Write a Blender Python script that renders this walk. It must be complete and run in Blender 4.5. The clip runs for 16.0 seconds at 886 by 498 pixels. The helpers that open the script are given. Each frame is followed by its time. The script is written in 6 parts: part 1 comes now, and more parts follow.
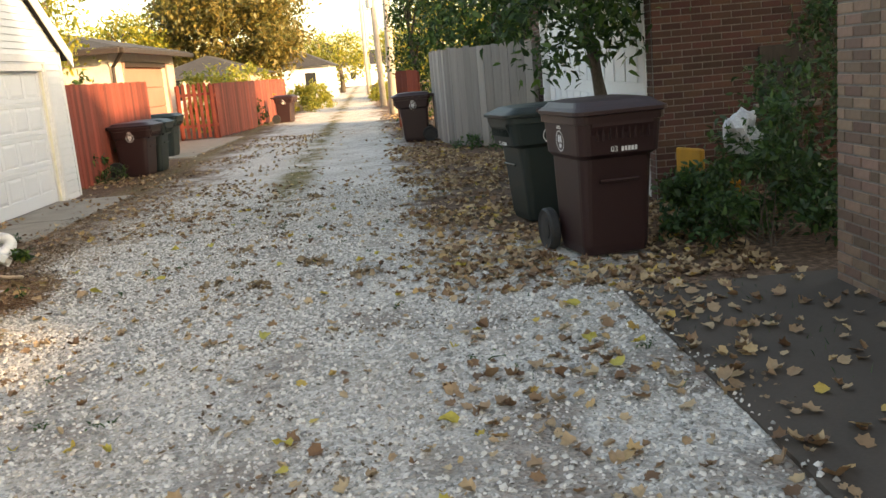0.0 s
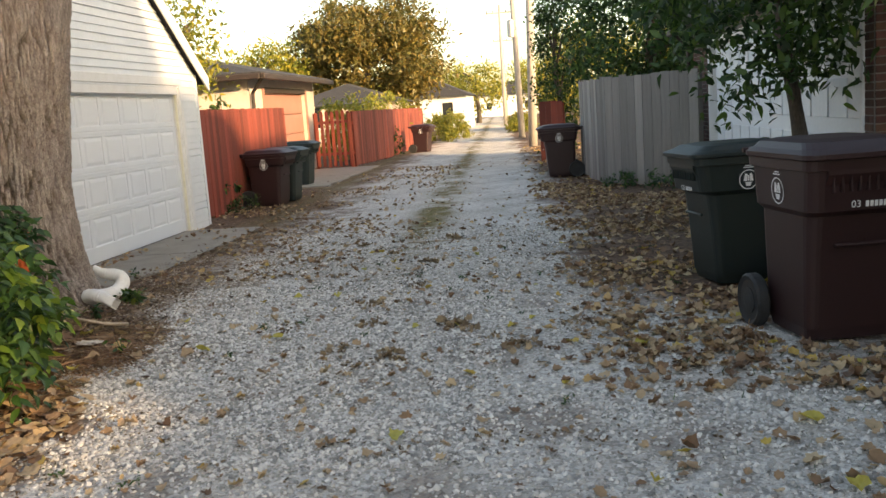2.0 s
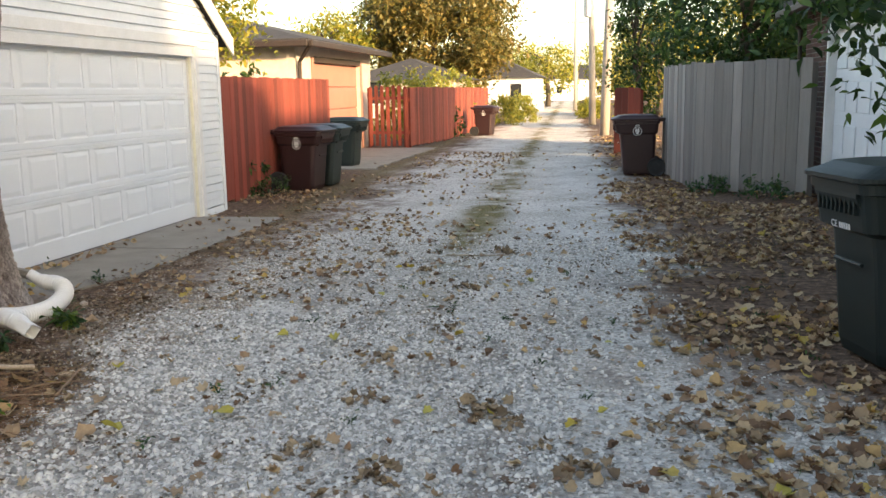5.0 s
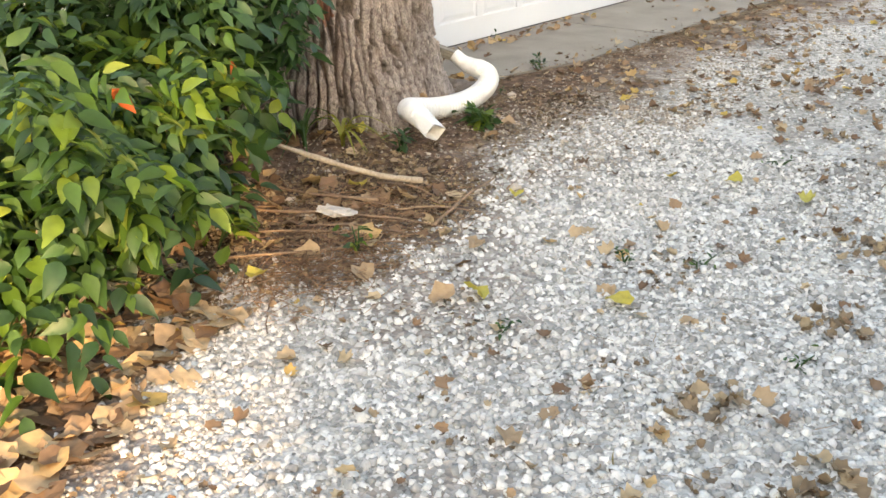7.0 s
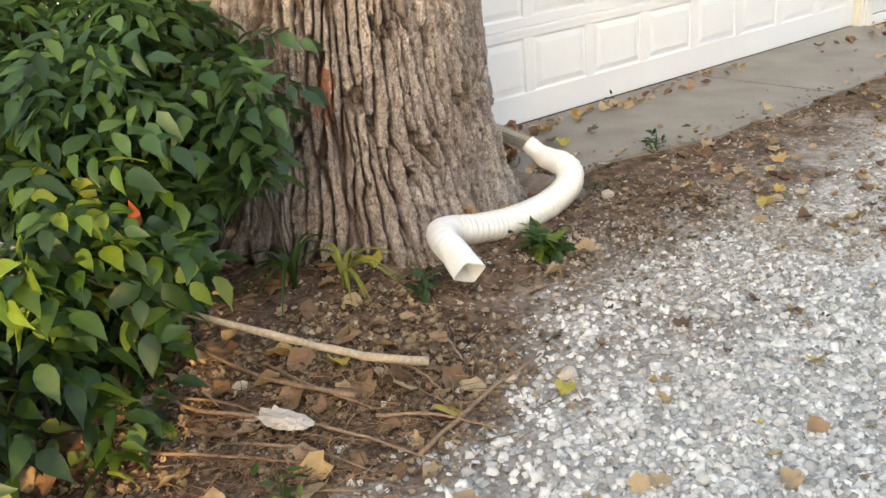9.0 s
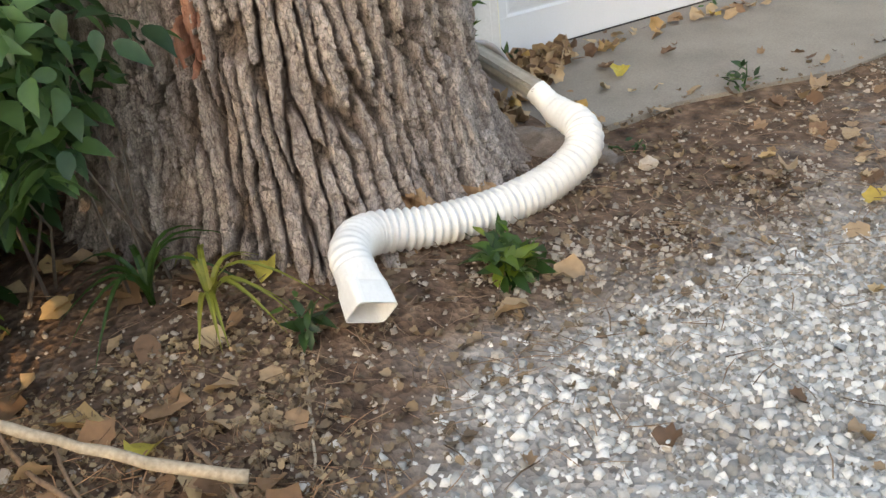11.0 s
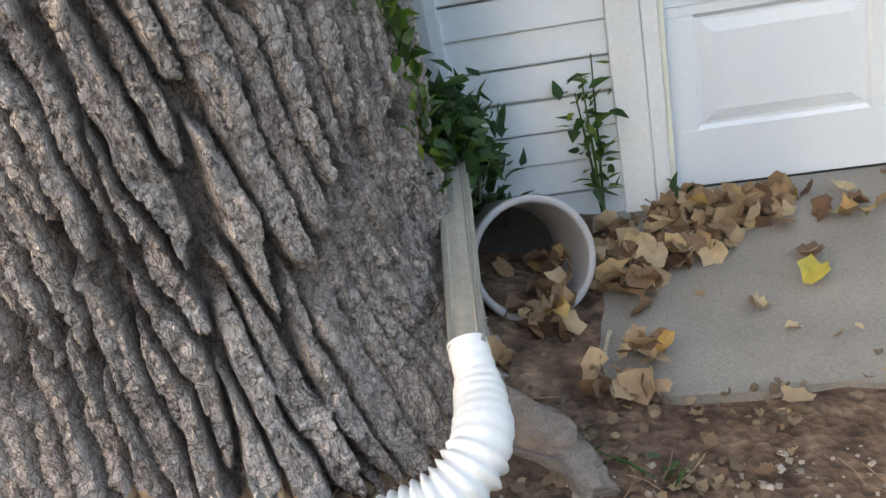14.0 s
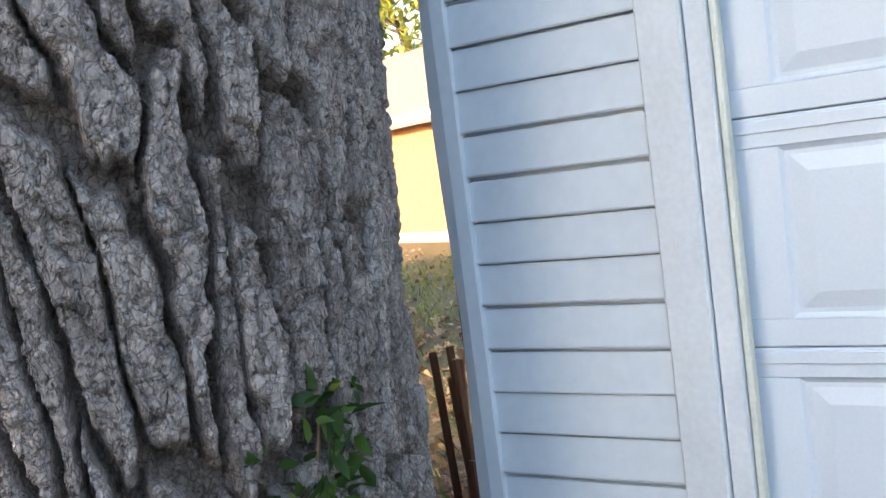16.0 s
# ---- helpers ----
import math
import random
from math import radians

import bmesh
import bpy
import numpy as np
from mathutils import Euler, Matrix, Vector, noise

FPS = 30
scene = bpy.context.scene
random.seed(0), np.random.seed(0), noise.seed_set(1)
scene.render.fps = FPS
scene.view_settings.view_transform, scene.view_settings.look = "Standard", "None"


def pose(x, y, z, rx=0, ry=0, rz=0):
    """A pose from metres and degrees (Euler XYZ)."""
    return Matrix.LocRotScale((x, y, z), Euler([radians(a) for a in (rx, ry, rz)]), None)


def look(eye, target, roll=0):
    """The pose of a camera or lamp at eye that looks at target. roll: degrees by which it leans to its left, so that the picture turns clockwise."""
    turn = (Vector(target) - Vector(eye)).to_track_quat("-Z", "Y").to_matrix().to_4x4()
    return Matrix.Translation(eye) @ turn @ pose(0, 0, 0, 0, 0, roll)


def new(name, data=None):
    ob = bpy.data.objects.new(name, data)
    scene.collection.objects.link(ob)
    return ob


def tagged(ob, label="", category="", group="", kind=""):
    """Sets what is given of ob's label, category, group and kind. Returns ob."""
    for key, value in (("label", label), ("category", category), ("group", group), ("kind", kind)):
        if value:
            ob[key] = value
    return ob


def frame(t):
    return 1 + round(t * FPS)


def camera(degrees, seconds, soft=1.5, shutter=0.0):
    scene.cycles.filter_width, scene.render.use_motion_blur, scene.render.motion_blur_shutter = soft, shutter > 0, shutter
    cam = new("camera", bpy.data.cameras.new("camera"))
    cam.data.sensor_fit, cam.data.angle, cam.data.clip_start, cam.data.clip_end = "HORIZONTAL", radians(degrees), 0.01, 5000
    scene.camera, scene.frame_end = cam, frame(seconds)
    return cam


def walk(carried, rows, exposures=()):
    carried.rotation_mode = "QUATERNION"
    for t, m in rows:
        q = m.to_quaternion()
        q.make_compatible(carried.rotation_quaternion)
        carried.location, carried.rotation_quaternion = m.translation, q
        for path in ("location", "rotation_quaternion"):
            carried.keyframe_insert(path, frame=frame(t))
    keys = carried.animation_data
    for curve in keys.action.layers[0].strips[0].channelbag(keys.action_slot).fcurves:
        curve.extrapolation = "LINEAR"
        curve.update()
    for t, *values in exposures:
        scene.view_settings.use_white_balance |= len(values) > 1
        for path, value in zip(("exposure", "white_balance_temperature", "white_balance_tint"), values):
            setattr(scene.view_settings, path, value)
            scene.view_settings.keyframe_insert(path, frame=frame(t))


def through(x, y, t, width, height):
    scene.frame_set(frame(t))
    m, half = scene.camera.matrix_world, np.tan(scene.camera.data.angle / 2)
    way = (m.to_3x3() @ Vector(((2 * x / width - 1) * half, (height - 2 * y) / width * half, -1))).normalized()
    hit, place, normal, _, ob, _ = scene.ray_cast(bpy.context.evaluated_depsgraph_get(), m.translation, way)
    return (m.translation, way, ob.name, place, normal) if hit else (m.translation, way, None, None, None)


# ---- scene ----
cam = camera(51.9, 16.0)
PATH = [
    (0, (0.381, 0.265, 1.61), (0.431, 2.226, 1.221), -5.0),
    (0.5, (0.29, 0.589, 1.602), (0.172, 2.547, 1.214), -5.1),
    (1, (0.289, 1.009, 1.615), (0.086, 2.97, 1.277), -3.2),
    (1.5, (0.196, 1.356, 1.606), (-0.009, 3.319, 1.279), -3.4),
    (2, (0.121, 1.686, 1.6), (-0.104, 3.65, 1.298), -4.0),
    (2.5, (0.105, 2.076, 1.609), (-0.159, 4.037, 1.32), -3.4),
    (3, (0.046, 2.48, 1.591), (-0.208, 4.443, 1.299), -3.0),
    (3.2, (0.024, 2.612, 1.599), (-0.227, 4.576, 1.317), -3.2),
    (5.3, (-0.007, 4.163, 1.599), (-0.421, 6.083, 1.223), 0.3),
    (5.5, (-0.022, 4.295, 1.609), (-0.561, 6.171, 1.174), 1.0),
    (6, (-0.165, 4.665, 1.59), (-0.96, 6.397, 0.985), 1.6),
    (6.5, (-0.31, 4.998, 1.56), (-1.345, 6.549, 0.836), -0.4),
    (7, (-0.435, 5.436, 1.55), (-1.639, 6.814, 0.742), -1.4),
    (7.5, (-0.618, 5.822, 1.518), (-1.846, 7.154, 0.67), -1.2),
    (8, (-0.785, 6.229, 1.534), (-2.146, 7.447, 0.719), -3.2),
    (8.3, (-0.867, 6.472, 1.574), (-2.289, 7.647, 0.801), -2.5),
    (8.5, (-0.919, 6.604, 1.591), (-2.376, 7.741, 0.828), -3.3),
    (9, (-1.088, 6.967, 1.533), (-2.564, 8.093, 0.788), -4.9),
    (9.5, (-1.242, 7.315, 1.501), (-2.733, 8.393, 0.717), -6.1),
    (10, (-1.354, 7.75, 1.541), (-2.887, 8.701, 0.678), -5.1),
    (10.2, (-1.402, 7.864, 1.503), (-2.946, 8.789, 0.63), -4.9),
    (12.3, (-2.187, 9.205, 1.378), (-3.814, 9.393, 0.23), -10.4),
    (12.5, (-2.241, 9.379, 1.348), (-3.892, 9.448, 0.221), -9.6),
    (13, (-2.353, 9.741, 1.331), (-4.012, 9.582, 0.226), -13.6),
    (13.5, (-2.553, 10.023, 1.349), (-4.273, 9.863, 0.341), -13.0),
    (14, (-2.739, 10.269, 1.36), (-4.46, 9.89, 0.415), -12.6),
    (14.5, (-2.903, 10.541, 1.372), (-4.608, 9.961, 0.503), -12.0),
    (15, (-3.099, 10.673, 1.396), (-4.892, 10.043, 0.773), -9.1),
    (15.1, (-3.148, 10.702, 1.401), (-4.94, 10.016, 0.836), -9.2),
    (15.5, (-3.236, 10.78, 1.498), (-4.989, 9.904, 1.097), -8.2),
    (16, (-3.372, 10.936, 1.598), (-5.065, 9.885, 1.433), -7.4),
]
EXPOSURES = [(0.0, 2.25, 8900, 10), (0.5, 2.1, 8650, 10), (1.0, 1.88, 8400, 10), (2.5, 1.83, 8000, 10), (3.0, 2.0, 7950, 10), (5.5, 2.22, 7700, 10), (6.0, 2.55, 8000, 10), (7.0, 3.08, 8500, 10), (8.0, 3.2, 8700, 10), (8.6, 3.0, 8700, 10), (9.2, 2.96, 8500, 10), (12.5, 2.90, 8100, 10), (13.0, 3.0, 8100, 10), (14.5, 2.95, 7300, 10), (15.5, 3.08, 6700, 10), (16.0, 2.88, 6600, 10)]
walk(cam, [(t, look(eye, target, roll)) for t, eye, target, roll in PATH], EXPOSURES)

# ---- world, sun and exposure ----
SUN_TO = Vector((0.80, -0.60, 0.27)).normalized()
world = bpy.data.worlds.new("sky")
scene.world = world
world.use_nodes = True
wn = world.node_tree.nodes
sky = wn.new("ShaderNodeTexSky")
sky.sky_type, sky.sun_disc = "NISHITA", False
sky.sun_elevation = math.asin(SUN_TO.z)
sky.sun_rotation = math.atan2(SUN_TO.x, SUN_TO.y)
sky.dust_density = 1.8
world.node_tree.links.new(sky.outputs[0], wn["Background"].inputs[0])
wn["Background"].inputs[1].default_value = 0.15
sun_data = bpy.data.lights.new("sun", "SUN")
sun_data.energy, sun_data.angle, sun_data.color = 3.0, radians(1.5), (1.0, 0.76, 0.50)
sun = new("sun", sun_data)
sun.matrix_world = look((30, -20, 20), (30 - SUN_TO.x, -20 - SUN_TO.y, 20 - SUN_TO.z))

# ---- materials ----
def mat(name, base, dark=None, rough=0.7, metal=0.0, scale=8.0, fine=60.0, amount=0.5, bump=0.3, stretch=(1, 1, 1), spec=0.4, per="", hue=0.0, world_space=False, spread=(0.55, 1.3)):
    """A surface: two colours mixed by coarse and fine noise, with relief; per: 'object' or 'island' variation."""
    m = bpy.data.materials.new(name)
    m.use_nodes = True
    nt = m.node_tree
    b = nt.nodes["Principled BSDF"]
    add = lambda kind: nt.nodes.new(kind)
    co = add("ShaderNodeNewGeometry").outputs["Position"] if world_space else add("ShaderNodeTexCoord").outputs["Object"]
    mp = add("ShaderNodeMapping")
    mp.inputs["Scale"].default_value = stretch
    nt.links.new(co, mp.inputs[0])
    n1, n2 = add("ShaderNodeTexNoise"), add("ShaderNodeTexNoise")
    for n, s in ((n1, scale), (n2, fine)):
        n.inputs["Scale"].default_value = s
        n.inputs["Detail"].default_value = 5
        nt.links.new(mp.outputs[0], n.inputs[0])
    mixn = add("ShaderNodeMath")
    mixn.operation = "MULTIPLY_ADD"
    mixn.inputs[1].default_value = 0.5
    half = add("ShaderNodeMath")
    half.operation = "MULTIPLY"
    half.inputs[1].default_value = 0.5
    nt.links.new(n1.outputs[0], half.inputs[0])
    nt.links.new(n2.outputs[0], mixn.inputs[0])
    nt.links.new(half.outputs[0], mixn.inputs[2])
    ramp = add("ShaderNodeValToRGB")
    dark = dark or tuple(c * 0.6 for c in base)
    ramp.color_ramp.elements[0].position, ramp.color_ramp.elements[1].position = 0.5 - 0.28 * amount, 0.5 + 0.22 * amount
    ramp.color_ramp.elements[0].color, ramp.color_ramp.elements[1].color = (*dark, 1), (*base, 1)
    nt.links.new(mixn.outputs[0], ramp.inputs[0])
    out = ramp.outputs[0]
    if per:
        hs = add("ShaderNodeHueSaturation")
        src = add("ShaderNodeObjectInfo").outputs["Random"] if per == "object" else add("ShaderNodeNewGeometry").outputs["Random Per Island"]
        mr = add("ShaderNodeMapRange")
        mr.inputs[3].default_value, mr.inputs[4].default_value = spread
        nt.links.new(src, mr.inputs[0])
        nt.links.new(mr.outputs[0], hs.inputs["Value"])
        if hue:
            mh = add("ShaderNodeMapRange")
            mh.inputs[3].default_value, mh.inputs[4].default_value = 0.5 - hue, 0.5 + hue
            wn2 = add("ShaderNodeTexWhiteNoise")
            wn2.noise_dimensions = "1D"
            nt.links.new(src, wn2.inputs["W"])
            nt.links.new(wn2.outputs[0], mh.inputs[0])
            nt.links.new(mh.outputs[0], hs.inputs["Hue"])
        nt.links.new(out, hs.inputs["Color"])
        out = hs.outputs[0]
    nt.links.new(out, b.inputs["Base Color"])
    b.inputs["Roughness"].default_value, b.inputs["Metallic"].default_value = rough, metal
    b.inputs["Specular IOR Level"].default_value = spec
    if bump:
        bp = add("ShaderNodeBump")
        bp.inputs["Strength"].default_value = bump
        bp.inputs["Distance"].default_value = 0.01
        nt.links.new(mixn.outputs[0], bp.inputs["Height"])
        nt.links.new(bp.outputs[0], b.inputs["Normal"])
    return m


def leafy(name, stops, rough=0.5, through=0.35):
    """Leaves that vary one by one along a run of colours and let some light through."""
    m = bpy.data.materials.new(name)
    m.use_nodes = True
    nt = m.node_tree
    b = nt.nodes["Principled BSDF"]
    g = nt.nodes.new("ShaderNodeNewGeometry")
    r = nt.nodes.new("ShaderNodeValToRGB")
    els = r.color_ramp.elements
    while len(els) < len(stops):
        els.new(0.5)
    for e, (p, c) in zip(els, stops):
        e.position, e.color = p, (*c, 1)
    nt.links.new(g.outputs["Random Per Island"], r.inputs[0])
    n = nt.nodes.new("ShaderNodeTexNoise")
    n.inputs["Scale"].default_value = 45
    mx = nt.nodes.new("ShaderNodeMix")
    mx.data_type, mx.blend_type = "RGBA", "MULTIPLY"
    mx.inputs[0].default_value = 0.5
    nt.links.new(r.outputs[0], mx.inputs["A"])
    nt.links.new(n.outputs[0], mx.inputs["B"])
    nt.links.new(g.outputs["Position"], n.inputs[0])
    nt.links.new(mx.outputs["Result"], b.inputs["Base Color"])
    b.inputs["Roughness"].default_value = rough
    t = nt.nodes.new("ShaderNodeBsdfTranslucent")
    nt.links.new(r.outputs[0], t.inputs[0])
    s = nt.nodes.new("ShaderNodeMixShader")
    s.inputs[0].default_value = through
    nt.links.new(b.outputs[0], s.inputs[1])
    nt.links.new(t.outputs[0], s.inputs[2])
    nt.links.new(s.outputs[0], nt.nodes["Material Output"].inputs[0])
    return m


M_white = mat("white_vinyl", (0.72, 0.745, 0.77), (0.58, 0.61, 0.64), 0.45, scale=2.5, fine=30, amount=1.2, bump=0.05)
M_door = mat("white_enamel_door", (0.70, 0.735, 0.78), (0.62, 0.655, 0.70), 0.4, scale=1.5, fine=120, amount=1.0, bump=0.06)
M_trim = mat("white_painted_trim", (0.75, 0.755, 0.765), (0.58, 0.58, 0.57), 0.5, scale=6, fine=70, amount=1.0, bump=0.1)
M_seal = mat("yellowed_weather_strip", (0.74, 0.72, 0.60), (0.62, 0.60, 0.50), 0.6, bump=0.05)
M_black = mat("black_rubber", (0.025, 0.025, 0.027), (0.015, 0.015, 0.015), 0.7)
M_dark = mat("dark_weathered_wood", (0.05, 0.04, 0.035), (0.02, 0.018, 0.015), 0.8, stretch=(1, 1, 0.1))
M_shingle = mat("grey_asphalt_shingle", (0.048, 0.044, 0.044), (0.024, 0.023, 0.023), 0.9, fine=120)
M_shingle_pale = mat("pale_grey_shingle", (0.15, 0.14, 0.135), (0.09, 0.085, 0.08), 0.9, fine=60)
M_fence_red = mat("red_stained_boards", (0.27, 0.060, 0.038), (0.14, 0.032, 0.022), 0.75, scale=3, fine=40, stretch=(8, 8, 0.6), per="object", amount=1.2)
M_fence_grey = mat("weathered_grey_boards", (0.285, 0.262, 0.248), (0.155, 0.142, 0.132), 0.8, scale=3, fine=50, stretch=(8, 8, 0.5), per="object", amount=1.2)
M_brown = mat("brown_cart_plastic", (0.030, 0.0115, 0.012), (0.021, 0.0085, 0.009), 0.5, fine=200, amount=1.5, bump=0.06)
M_green = mat("dark_green_cart_plastic", (0.012, 0.021, 0.021), (0.008, 0.014, 0.014), 0.5, fine=200, amount=1.5, bump=0.06)
M_print = mat("white_print", (0.75, 0.75, 0.75), (0.6, 0.6, 0.6), 0.6, bump=0)
M_brick = mat("red_brown_brick", (0.105, 0.043, 0.030), (0.046, 0.021, 0.016), 0.85, scale=20, fine=150, per="object", hue=0.02, amount=1.2)
M_brick_isl = mat("red_brown_brick_courses", (0.105, 0.043, 0.030), (0.046, 0.021, 0.016), 0.85, scale=20, fine=150, per="island", hue=0.02, amount=1.2)
M_brick_tan = mat("tan_pink_brick", (0.23, 0.15, 0.11), (0.13, 0.085, 0.065), 0.85, scale=20, fine=150, per="object", hue=0.015, amount=1.2)
M_mortar = mat("mortar", (0.19, 0.17, 0.155), (0.12, 0.11, 0.10), 0.9)
M_concrete = mat("weathered_concrete", (0.34, 0.305, 0.265), (0.10, 0.086, 0.070), 0.9, scale=3.0, fine=130, amount=1.5, bump=0.35, world_space=True)
M_concrete_dark = mat("dark_stained_concrete", (0.090, 0.070, 0.055), (0.045, 0.036, 0.029), 0.9, scale=1.5, fine=70, amount=1.5, bump=0.3, world_space=True)
M_brickhouse = mat("orange_tan_brick", (0.26, 0.125, 0.06), (0.18, 0.09, 0.045), 0.85, scale=6, fine=80, per="island")
M_salmon = mat("salmon_painted_door", (0.38, 0.185, 0.14), (0.30, 0.145, 0.11), 0.6, scale=2, amount=0.9, bump=0.08)
M_cream = mat("cream_painted_brick", (0.62, 0.52, 0.44), (0.50, 0.40, 0.33), 0.8, scale=5, fine=60)
M_eave = mat("dark_brown_eave", (0.04, 0.026, 0.021), (0.024, 0.017, 0.014), 0.6)
M_pole = mat("weathered_pole_wood", (0.42, 0.385, 0.35), (0.28, 0.255, 0.23), 0.85, stretch=(6, 6, 0.4))
M_steel = mat("galvanised_steel", (0.45, 0.45, 0.46), (0.32, 0.32, 0.33), 0.4, metal=0.7)
M_pipe = mat("white_corrugated_plastic", (0.74, 0.74, 0.73), (0.60, 0.59, 0.57), 0.4, scale=10, fine=80, amount=1.2, bump=0.05)
M_spout = mat("taupe_painted_downspout", (0.30, 0.28, 0.24), (0.22, 0.20, 0.17), 0.5, scale=5, fine=60, bump=0.1)
M_tile = mat("grey_glazed_clay_pipe", (0.36, 0.34, 0.35), (0.25, 0.24, 0.24), 0.45, scale=8, fine=70, amount=1.3, bump=0.1)
M_twig = mat("dry_twig_bark", (0.31, 0.20, 0.125), (0.16, 0.10, 0.065), 0.85, scale=12, fine=90, stretch=(1, 1, 1), per="island")
M_stick = mat("pale_weathered_branch", (0.46, 0.37, 0.27), (0.26, 0.20, 0.14), 0.85, scale=14, fine=90)
M_stone = mat("crushed_limestone", (0.75, 0.705, 0.65), (0.48, 0.445, 0.40), 0.85, scale=30, fine=200, spread=(0.36, 1.16), per="island", hue=0.012, amount=1.2, bump=0.2, world_space=True)
M_pebble = mat("dusty_pebbles", (0.44, 0.37, 0.30), (0.24, 0.195, 0.155), 0.9, scale=30, fine=200, per="island", amount=1.2, bump=0.2, world_space=True)
M_glass = mat("dark_window_glass", (0.03, 0.035, 0.04), (0.02, 0.02, 0.025), 0.08, bump=0, spec=0.6)
M_yellow = mat("yellow_plastic", (0.50, 0.24, 0.02), (0.38, 0.18, 0.02), 0.45, bump=0.03)
M_paper = mat("white_plastic_bag", (0.52, 0.52, 0.53), (0.34, 0.34, 0.36), 0.5, bump=0.4)
M_trunk_far = mat("dark_tree_bark", (0.13, 0.10, 0.08), (0.06, 0.05, 0.04), 0.9, scale=4, fine=30, stretch=(3, 3, 0.6), bump=0.8)

L_bright = leafy("bright_shrub_leaves", [(0, (0.022, 0.062, 0.012)), (0.4, (0.05, 0.115, 0.018)), (0.68, (0.10, 0.19, 0.026)), (0.88, (0.20, 0.29, 0.038)), (1, (0.30, 0.34, 0.045))], 0.45, 0.42)
L_dark = leafy("dark_green_leaves", [(0, (0.018, 0.052, 0.018)), (0.5, (0.04, 0.10, 0.028)), (1, (0.085, 0.165, 0.04))])
L_mid = leafy("mid_green_leaves", [(0, (0.016, 0.045, 0.012)), (0.6, (0.04, 0.095, 0.02)), (1, (0.10, 0.18, 0.03))])
L_yel = leafy("yellow_green_leaves", [(0, (0.16, 0.20, 0.03)), (0.5, (0.30, 0.30, 0.04)), (1, (0.45, 0.36, 0.05))])
L_olive = leafy("olive_tree_leaves", [(0, (0.08, 0.09, 0.025)), (0.5, (0.18, 0.15, 0.04)), (1, (0.28, 0.19, 0.05))])
L_dry = leafy("dry_fallen_leaves", [(0, (0.16, 0.085, 0.045)), (0.3, (0.30, 0.17, 0.09)), (0.6, (0.46, 0.31, 0.18)), (0.86, (0.60, 0.44, 0.26)), (0.96, (0.58, 0.36, 0.14)), (1, (0.62, 0.44, 0.09))], 0.7, 0.15)
L_mulch = leafy("dark_decayed_leaves", [(0, (0.12, 0.08, 0.05)), (0.5, (0.20, 0.135, 0.08)), (1, (0.34, 0.235, 0.14))], 0.85, 0.0)
L_heap = leafy("curled_brown_leaves", [(0, (0.17, 0.095, 0.055)), (0.35, (0.30, 0.18, 0.10)), (0.7, (0.46, 0.31, 0.18)), (0.92, (0.58, 0.42, 0.25)), (1, (0.60, 0.36, 0.10))], 0.75, 0.12)
L_clump = leafy("brown_pressed_leaves", [(0, (0.17, 0.115, 0.07)), (0.5, (0.30, 0.205, 0.12)), (1, (0.46, 0.33, 0.19))], 0.8, 0.05)
L_fresh = leafy("yellow_fallen_leaves", [(0, (0.55, 0.36, 0.04)), (0.5, (0.60, 0.48, 0.08)), (1, (0.50, 0.46, 0.12))], 0.6, 0.2)
L_red = leafy("red_orange_leaves", [(0, (0.40, 0.08, 0.02)), (1, (0.50, 0.16, 0.03))], 0.6, 0.3)

# ---- building helpers ----
rng = np.random.default_rng(7)


def part(name, bm, material, parent=None, label="", smooth=False):
    me = bpy.data.meshes.new(name)
    bm.to_mesh(me)
    bm.free()
    me.materials.append(material)
    if smooth:
        for p in me.polygons:
            p.use_smooth = True
    ob = new(name, me)
    ob.parent = parent
    if label:
        ob["label"] = label
    return ob


def holder(name, m=None, label="", category="", group="", kind=""):
    ob = new(name)
    ob.empty_display_size = 0.1
    if m is not None:
        ob.matrix_basis = m
    return tagged(ob, label, category, group, kind)


def box(bm, x0, x1, y0, y1, z0, z1, bevel=0.0, m=None):
    r = bmesh.ops.create_cube(bm, size=1.0)
    vs = r["verts"]
    for v in vs:
        v.co = Vector((x0 + (v.co.x + 0.5) * (x1 - x0), y0 + (v.co.y + 0.5) * (y1 - y0), z0 + (v.co.z + 0.5) * (z1 - z0)))
        if m is not None:
            v.co = m @ v.co
    if bevel:
        es = list({e for v in vs for e in v.link_edges})
        bmesh.ops.bevel(bm, geom=es, offset=bevel, segments=1, affect="EDGES")
    return bm


def boxed(*a, **k):
    return box(bmesh.new(), *a, **k)


def tube(bm, pts, radii, sides=10, cap=True, squash=None):
    """A tube along points; squash gives (width, height) factors across."""
    rings = []
    pts = [Vector(p) for p in pts]
    up = Vector((0, 0, 1))
    for i, p in enumerate(pts):
        d = (pts[min(i + 1, len(pts) - 1)] - pts[max(i - 1, 0)]).normalized()
        s = d.cross(up)
        s = s.normalized() if s.length > 0.05 else d.cross(Vector((0, 1, 0))).normalized()
        u = s.cross(d)
        r = radii[i] if hasattr(radii, "__len__") else radii
        a, b = squash or (1, 1)
        rings.append([bm.verts.new(p + r * (a * math.cos(t) * s + b * math.sin(t) * u)) for t in np.linspace(0, 2 * math.pi, sides, endpoint=False)])
    for q, w in zip(rings, rings[1:]):
        for i in range(sides):
            bm.faces.new((q[i], q[(i + 1) % sides], w[(i + 1) % sides], w[i]))
    if cap:
        bm.faces.new(rings[0][::-1])
        bm.faces.new(rings[-1])
    return bm


